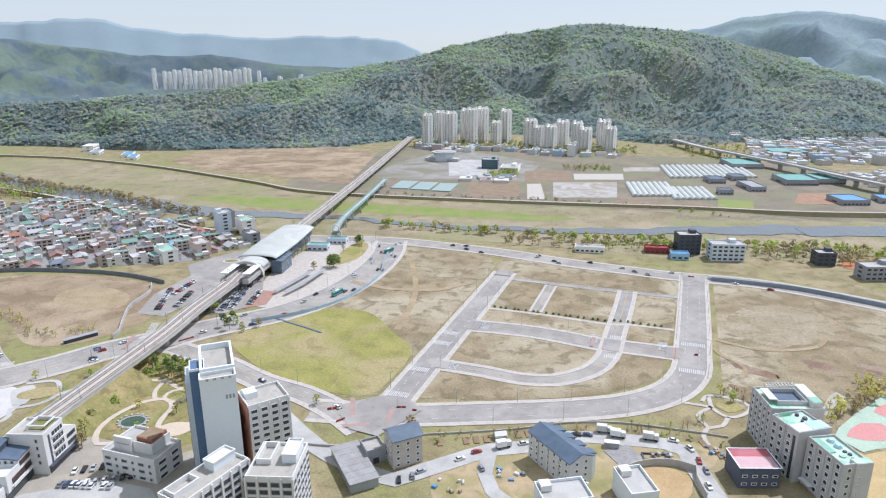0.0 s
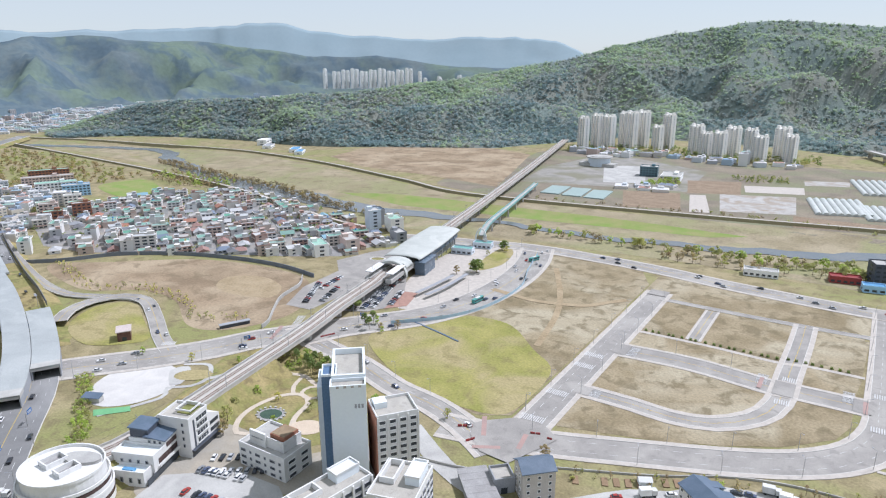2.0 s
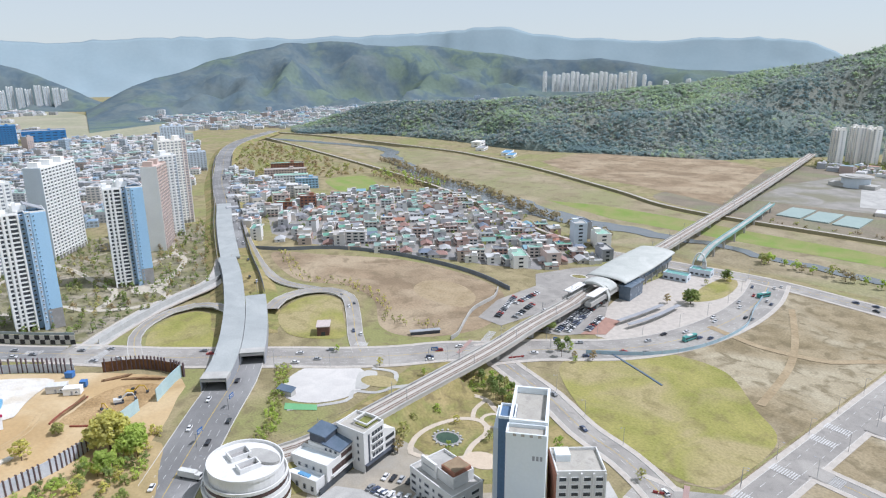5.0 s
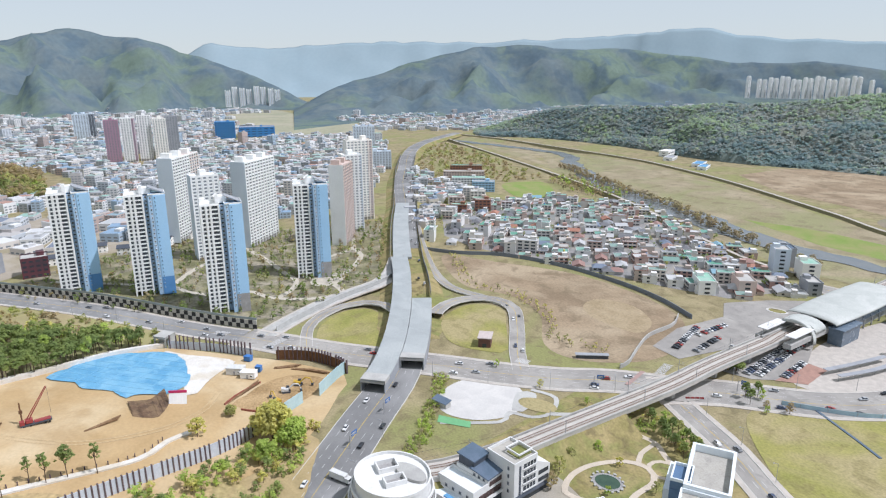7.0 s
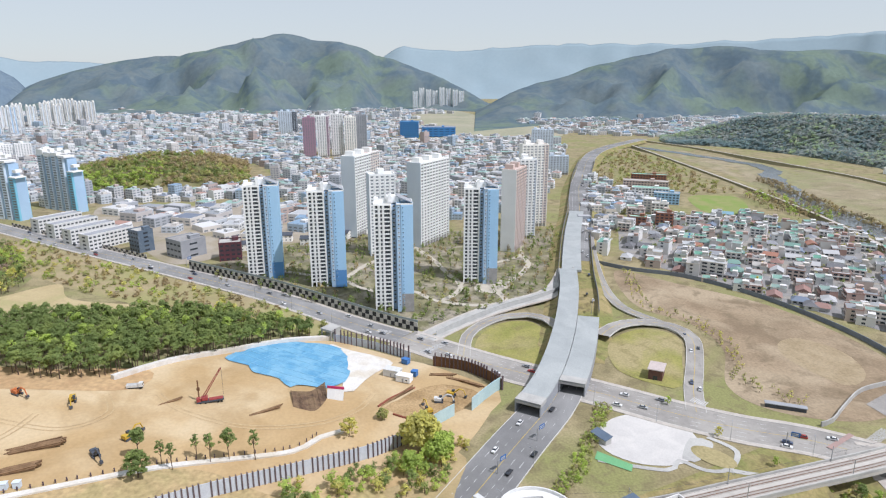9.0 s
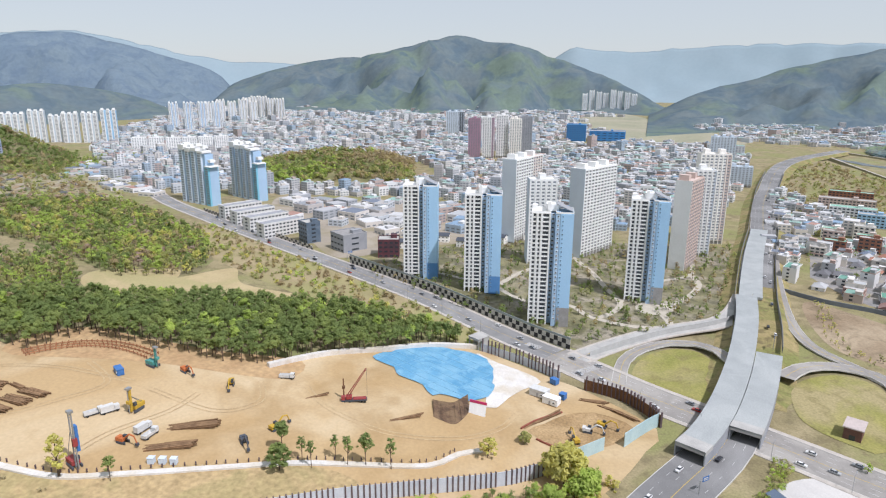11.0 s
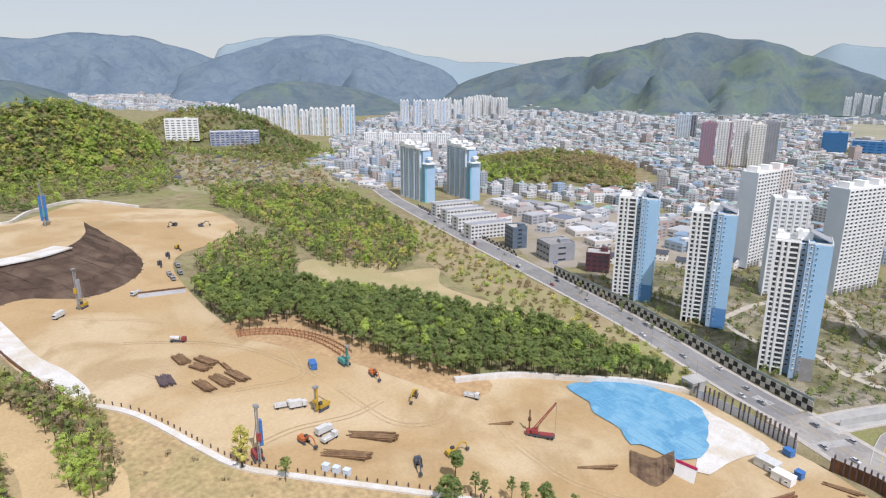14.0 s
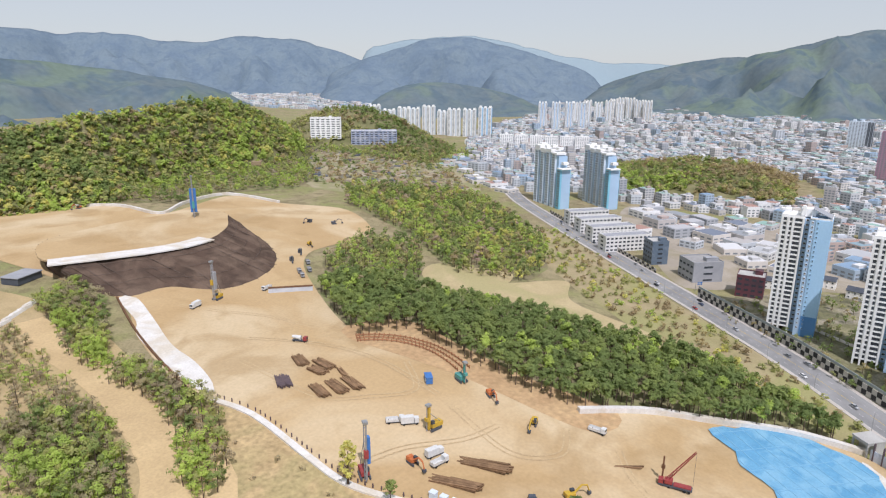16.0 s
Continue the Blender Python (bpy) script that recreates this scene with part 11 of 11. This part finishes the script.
# fence round the meadow
ln_ = curve_pts([(-228, 495), (-215, 450), (-203, 415), (-203, 372), (-215, 338), (-240, 310)], 5)
fence = thing("site_fence", (0, 0, 0), 0, "pale blue sheet fence beside the road", "fence")
part("sheet", solid_strip(Build(), ln_, -0.06, 0.06, 0.1, 2.4), mat("pale_blue_sheets", (0.36, 0.50, 0.58), (0.42, 0.55, 0.62), 0.3, 2.0, 0.6), fence)
for i in range(0, len(ln_), 2):
    part("post", Build().box(-0.08, -0.25, 0, 0.08, 0.25, 2.6), M_STEEL, fence, at=(ln_[i].x, ln_[i].y, 0))
ln_ = curve_pts([(-352, 345), (-340, 330), (-332, 305), (-318, 285), (-306, 270), (-303, 262)], 4)
setting("parking_wall", solid_strip(Build(), ln_, -0.3, 0.3, 0, 2.6), M_CONC, "concrete wall round the car park", "wall")
ln_ = curve_pts([(32, 489), (60, 489), (90, 486), (114, 478), (150, 463)], 5)
setting("plot_fence", solid_strip(Build(), ln_, -0.15, 0.15, 0, 3.0), mat("grey_blue_fence", (0.24, 0.28, 0.33), (0.28, 0.32, 0.37), 0.3, 2.0, 0.7), "grey-blue fence beside the river road", "fence")
ln_ = curve_pts([(-233, 321.5), (-215, 317), (-203, 314), (-191, 310.5)], 4)
setting("field_drain", solid_strip(Build(), ln_, -0.6, 0.6, 0, 0.5), M_NAVY, "dark drain cover across the meadow", "drain")

# ---- riverside works and greenhouses ----
RW = "riverside buildings"
block_building("office_block", 17, 553, 20, 18, 14, 5, M_DARK, M_CONC, "black glazed office block by the river", "office", RW)
block_building("office_block", 46, 545, 15, 26, 14, 4, M_PALEBLUE, M_CONC, "pale office block with blue glass", "office", RW)
block_building("office_block", 150, 530, 20, 26, 14, 3, M_GREY, M_CONC, "grey office block by the road", "office", RW)
block_building("showroom", -8, 548, 10, 20, 9, 1, M_MRED, M_MRED, "red sheet-metal showroom shed", "showroom", RW, hut=False, storey=4.5)
block_building("showroom", 10, 536, 10, 14, 9, 1, M_SKYBLUE, M_BLUEROOF, "blue sheet-metal showroom shed", "showroom", RW, hut=False, storey=4.5)
block_building("shed", -62, 532, 8, 24, 9, 1, M_OFFWHITE, M_CONC, "white shed by the river road", "shed", RW, hut=False, storey=4.5)
block_building("office_block", 118, 556, 15, 14, 12, 3, M_DARK, M_CONC, "dark glazed block by the river", "office", RW)
drape("red_soil", blob([(128, 560), (165, 590), (210, 570), (180, 540)], 8), mat("red_earth", (0.46, 0.20, 0.09), (0.40, 0.17, 0.08), 0.1, 1.0, 0.95), 0.2, 8, "bare red earth by the river", "bare ground")
rb = thing("round_hall", (-356, 985, 0), 0, "round hall with a pale disc roof", "hall")
part("drum", Build().prism(ring(0, 0, 17, 17, 0, 28), 0, 13), M_PALEBLUE, rb)
part("disc_roof", Build().prism(ring(0, 0, 20, 20, 0, 28), 13, 14.4).prism(ring(0, 0, 13, 13, 0, 28), 14.4, 15.2), M_CONC, rb)
part("wing", Build().box(-28, -14, 0, 28, 4, 5), M_CONC, rb)
block_building("plant_building", -262, 925, 10, 24, 18, 4, mat("teal_glass", (0.09, 0.17, 0.20), (0.12, 0.21, 0.24), 0.2, 2.0, 0.3), M_CONC, "dark teal plant building", "plant", RW)
block_building("plant_building", -226, 900, 8, 26, 40, 2, M_OFFWHITE, M_CONC, "low white plant hall", "plant", RW, sides=False)
drape("plain_soil", blob([(-480, 720), (-470, 900), (-500, 1090), (-420, 1130), (-200, 1120), (0, 1140), (170, 1100), (280, 960), (260, 760), (120, 700), (-60, 690), (-240, 700)], 14), mat("plain_soil", (0.29, 0.245, 0.18), (0.215, 0.185, 0.14), 0.03, 0.5, 0.95, bump=0.15, c=(0.235, 0.235, 0.14), patch=0.014, grain=0.45), 0.09, 12, "brown fallow soil of the river plain", "field")
drape("plant_yard", [(-400, 800), (-420, 930), (-395, 1080), (-330, 1090), (-200, 1010), (-190, 840), (-250, 830)], mat("worn_yard", (0.33, 0.31, 0.28), (0.25, 0.24, 0.21), 0.06, 0.8, 0.95, c=(0.22, 0.21, 0.15), patch=0.02), 0.14, 8, "pale paved yard of the water plant", "yard")
for k in range(3):
    setting("settling_basin", Build().prism([(-340 + k * 28, 738), (-316 + k * 28, 740), (-322 + k * 28, 792), (-346 + k * 28, 788)], 0.1, 1.3), mat("basin_cover", (0.30, 0.38, 0.36), (0.34, 0.42, 0.39), 0.1, 1.0, 0.6), "grey-green covered basin of the water plant", "basin")


def greenhouse(x, y, turn, length, label="long white plastic greenhouse"):
    top = thing("greenhouse", (x, y, hz(x, y)), radians(turn), label, "greenhouse", "greenhouses on the plain")
    b = Build()
    n = 7
    for i in (0, 1):
        for j in range(n):
            a = 3.1416 * j / (n - 1)
            b.v.append(((i - 0.5) * length, 3.4 * math.cos(a), 3.0 * math.sin(a) + 0.2))
    b.f += [(j, j + 1, n + j + 1, n + j) for j in range(n - 1)] + [tuple(range(n - 1, -1, -1)), tuple(range(n, 2 * n))]
    part("film", b, mat("greenhouse_film", (0.58, 0.60, 0.57), (0.50, 0.52, 0.49), 0.2, 1.0, 0.5), top)
    part("door", Build().box(length / 2 - 0.02, -0.9, 0, length / 2 + 0.06, 0.9, 2.0), M_GREY, top)


for k in range(8):
    greenhouse(-50 + k * 6.6, 826 + k * 2.2, 101, 84)
for k in range(7):
    greenhouse(-2 + k * 6.8, 815 + k * 2.3, 101, 70)
for k in range(15):
    greenhouse(-12 + k * 7.6, 978 + k * 2.8, 100, 104)
for k, (x, y, tn, w, d, m) in enumerate(((54, 905, 20, 20, 26, M_NAVY), (82, 934, 20, 18, 24, M_NAVY), (98, 862, 18, 18, 46, M_GREY), (192, 812, 20, 30, 34, M_BLUEROOF), (232, 835, 10, 24, 26, M_BLUEROOF), (60, 830, 15, 16, 14, M_NAVY))):
    block_building("farm_shed", x, y, tn, w, d, 1, M_GREY, m, "blue-roofed farm shed on the plain" if m is not M_GREY else "grey metal farm hall on the plain", "shed", "farm sheds", hut=False, storey=5.5)
for x, y, tn, w, d in ((100, 1045, 15, 44, 60), (155, 925, 16, 40, 48), (192, 945, 16, 34, 44), (178, 1210, 12, 60, 56)):
    block_building("green_works", x, y, tn, w, d, 1, M_GREY, M_TEALROOF, "low works hall with a teal-green roof", "works", "green-roofed works by the viaduct", hut=False, storey=6.5)
M_PLOTBROWN = mat("ploughed_plot", (0.33, 0.25, 0.17), (0.27, 0.20, 0.135), 0.08, 0.5, 0.95, bump=0.15, grain=0.5)
M_REDPLOT = mat("reddish_plot", (0.42, 0.27, 0.18), (0.36, 0.23, 0.15), 0.08, 0.5, 0.95, bump=0.15, grain=0.5)
M_FILM = mat("grey_mulch_film", (0.46, 0.44, 0.41), (0.36, 0.34, 0.31), 0.1, 0.8, 0.8, c=(0.33, 0.28, 0.22), patch=0.05)
PLOTS = (([(-133, 748), (-62, 772), (-72, 873), (-152, 846)], M_FILM, "white covered farm plot"), ([(-128, 875), (-65, 895), (-70, 943), (-137, 921)], M_PAVE, "pale bare farm plot"), ([(-71, 963), (-22, 980), (-23, 1018), (-75, 1000)], M_FILM, "white covered farm plot"),
         ([(-187, 834), (-130, 855), (-144, 946), (-208, 923)], M_PLOTBROWN, "brown ploughed farm plot"), ([(-229, 716), (-171, 736), (-194, 828), (-259, 808)], M_PLOTBROWN, "brown ploughed farm plot"), ([(-59, 712), (42, 740), (43, 770), (-11, 764), (-64, 766)], M_PLOTBROWN, "brown ploughed farm plot"),
         ([(128, 798), (170, 810), (190, 880), (143, 870)], M_REDPLOT, "reddish bare plot by the viaduct"), ([(46, 740), (84, 750), (86, 800), (50, 800)], M_FRESH, "green plot on the plain"), ([(-160, 728), (-140, 735), (-165, 830), (-182, 824)], M_PAVE, "pale sandy strip on the plain"),
         ([(-300, 850), (-250, 870), (-290, 1010), (-350, 990)], M_CONC, "pale paved yard by the offices"))
for k, (poly, m, lab) in enumerate(PLOTS):
    drape("farm_plot", poly, m, 0.16 + 0.012 * k, 8, lab, "farm plot")
grove("plain_shrubs", [(-150, 945), (-88, 960), (-97, 1009), (-167, 986)], 7, [(F_OLIVE, 0.6, "dull green nursery shrubs on the plain"), (F_PINE, 0.4, "dark nursery shrubs on the plain")], 3, 6, 0.5, 8, "bush", stem=False)
grove("plain_shrubs", [(20, 1120), (100, 1130), (120, 1300), (60, 1330), (10, 1250)], 14, [(F_OLIVE, 0.5, "olive trees at the hill foot"), (F_GREEN, 0.2, "green trees at the hill foot"), (F_BARE, 0.3, "bare trees at the hill foot")], 6, 10, 0.45, 7, stem=False)
grove("river_road_trees", [(-10, 556), (60, 580), (140, 590), (260, 545), (262, 560), (150, 615), (60, 605), (-10, 585)], 8, [(F_GREEN, 0.35, "fresh green willows by the river"), (F_OLIVE, 0.45, "olive willows by the river"), (F_BARE, 0.2, "bare trees by the river")], 5, 9, 0.5, 11)
for k, (x, y, tn, w, d, h, m, lab) in enumerate(((-1004, 900, 120, 34, 18, 2, M_OFFWHITE, "white works building behind the levee"), (-880, 862, 125, 40, 16, 1, M_BLUEROOF, "long blue-roofed works hall behind the levee"), (-850, 842, 125, 34, 14, 1, M_BLUEROOF, "long blue-roofed works hall behind the levee"), (-960, 870, 125, 36, 16, 1, M_GREY, "grey works hall behind the levee"))):
    block_building("works_hall", x, y, tn, w, d, h, M_OFFWHITE, m, lab, "works", "works behind the levee", hut=False, storey=5)

# ---- town landmarks ----
block_building("office_block", -1690, 150, 84, 46, 30, 9, mat("bright_blue_glass", (0.05, 0.20, 0.48), (0.07, 0.24, 0.52), 0.2, 2.0, 0.35), M_BLUEROOF, "bright blue glass block in the town", "office", storey=4.4, cols=8, sides=False)
block_building("factory_hall", -1700, 225, 84, 85, 40, 4, MATS["bright_blue_glass"], M_GREY, "long blue factory hall", "factory", storey=6, cols=6, sides=False)
block_building("arena", -607, -112, 48, 22, 24, 3, M_GREY, M_BASEGREY, "grey metal-clad sports arena", "arena", storey=5, cols=4)
block_building("office_block", -630, -152, 48, 16, 14, 5, MATS["blue_grey_glass"], M_CONC, "dark blue-green glass block", "office", storey=3.8)
block_building("shop_block", -592, -62, 100, 18, 16, 4, mat("maroon_black", (0.16, 0.05, 0.06), (0.08, 0.05, 0.06), 0.15, 1.5, 0.5), M_CONC, "black and maroon shop block", "shops", storey=3.8)
for k in range(4):
    block_building("terrace", -653 - k * 24, -179 - k * 25, 144, 44, 14, 4, M_WHITE, M_GREY, "white terrace with grey roof decks", "terrace", "white terraces", storey=3.4, cols=11, z=hz(-650, -180), sides=True, hut=False)
for x, y, tn, w, d, f, wm, rm, cols, lab in ((-888, -858, 136, 54, 24, 9, M_OFFWHITE, M_CONC, 6, "white and red hall on the wooded rise"), (-948, -797, 136, 82, 20, 6, mat("blue_window_band", (0.22, 0.27, 0.40), (0.5, 0.52, 0.58), 0.2, 1.0, 0.5), M_OFFWHITE, 10, "low hall with blue window bands on the rise")):
    block_building("school_hall", x, y, tn, w, d, f, wm, rm, lab, "school", storey=4, cols=cols, z=max(hz(x, y), hill_z(x, y, HILLS["school"]) + 1), sides=False)
for k, (x, y) in enumerate(((-650, 10), (-668, 22), (-690, 40), (-640, -10), (-655, -30), (-622, -60))):
    gable_house((x, y, hz(x, y)), 60 + 8 * k, 11, 9, 6, 2.2, M_DARK, M_CREAM, "cream town house with a dark gable roof", 2)
# lorries and vans along the back lane
for k, (x, y, tn) in enumerate(((-57.5, 231.5, 38), (-19, 257.5, 8), (-13, 255.6, 5), (0.5, 258, 4))):
    lorry(x, y, tn, M_MWHT, M_MWHT if k % 2 else M_OFFWHITE, "white box lorry parked along the back lane", group="lorries on the back lane", length=6.5)


# ---- garden paths of the estate ----
M_PATH = mat("pale_path", (0.54, 0.49, 0.40), (0.47, 0.425, 0.345), 0.2, 2.0, 0.9)
for pts, w in (([(-518, 45), (-506, 66), (-510, 87), (-491, 102), (-508, 118), (-527, 123), (-553, 116), (-590, 108), (-633, 94)], 2.2), ([(-491, 102), (-480, 126), (-486, 150), (-520, 148), (-536, 168), (-574, 188), (-603, 188)], 2.4),
               ([(-575, -50), (-560, -20), (-545, 6), (-532, 33), (-518, 45)], 2.0), ([(-527, 123), (-556, 150), (-580, 160), (-603, 188), (-660, 200)], 2.0), ([(-532, 33), (-570, 50), (-600, 70), (-633, 94)], 2.2)):
    ln = curve_pts(pts, 4)
    setting("garden_path", solid_strip(Build(), ln, -w, w, -0.6, 0.32, [hz(p[0], p[1]) for p in ln]), M_PATH, "pale paved path winding through the estate gardens", "path")
drape("garden_terrace", blob([(-508, 134), (-522, 134), (-534, 148), (-530, 162), (-514, 158), (-504, 146)], 3), M_PATH, 0.3, 4, "pale paved seating terrace in the gardens", "terrace")

# ---- feet of the riverside towers ----
town("foot_building", [(-470, 1105), (-420, 1075), (-300, 1105), (-180, 1090), (-90, 1100), (-80, 1140), (-200, 1130), (-330, 1150), (-460, 1135)], 22, 0.0, 4, 9, "low halls and shops at the feet of the towers", turn=radians(10))
town("foot_building", [(-300, 800), (-200, 830), (-190, 870), (-300, 845)], 26, 0.0, 3, 5, "low plant buildings on the plain", turn=radians(15))
grove("tower_shrubs", [(-480, 1120), (-420, 1100), (-200, 1125), (-60, 1130), (-60, 1215), (-250, 1235), (-470, 1225)], 12, [(F_PINE, 0.6, "dark garden trees at the feet of the towers"), (F_OLIVE, 0.4, "olive garden trees at the feet of the towers")], 5, 10, 0.5, 8, stem=False)
grove("plain_shrubs", [(-252, 850), (-205, 862), (-212, 905), (-240, 895)], 7, [(F_GREEN, 0.6, "fresh green trees by the plant"), (F_OLIVE, 0.4, "olive trees by the plant")], 5, 9, 0.5, 9, stem=False)
grove("plain_shrubs", [(-330, 700), (-100, 730), (60, 715), (60, 722), (-100, 740), (-330, 710)], 9, [(F_OLIVE, 0.5, "olive scrub along the levee"), (F_BARE, 0.5, "bare scrub along the levee")], 2, 5, 0.6, 8, "bush", stem=False)
grove("river_road_trees", [(-270, 560), (-150, 566), (-60, 566), (0, 584), (0, 598), (-70, 582), (-150, 580), (-270, 574)], 9, [(F_OLIVE, 0.55, "budding willows beside the river road"), (F_GREEN, 0.3, "fresh willows beside the river road"), (F_BARE, 0.15, "bare trees beside the river road")], 6, 10, 0.5, 13)
drape("car_court", blob([(-231, 136), (-228, 154), (-236, 176), (-215, 180), (-189, 178), (-176, 192), (-166, 200), (-144, 179), (-171, 159), (-199, 139), (-216, 126)], 5), mat("court_concrete", (0.40, 0.355, 0.285), (0.33, 0.295, 0.235), 0.12, 1.5, 0.9, c=(0.36, 0.335, 0.285), patch=0.05), 0.1, 5, "pale worn concrete court between the buildings", "yard")
for k in range(7):
    car(-206 + k * 2.6, 152 + k * 1.9, radians(120) + 0.04 * (k % 3), 0.16)
for k in range(6):
    car(-214 + k * 2.7, 158 + k * 2.0, radians(300) - 0.04 * (k % 2), 0.16)
for k in range(4):
    car(-196 + k * 2.7, 181 + k * 1.4, radians(115), 0.16)
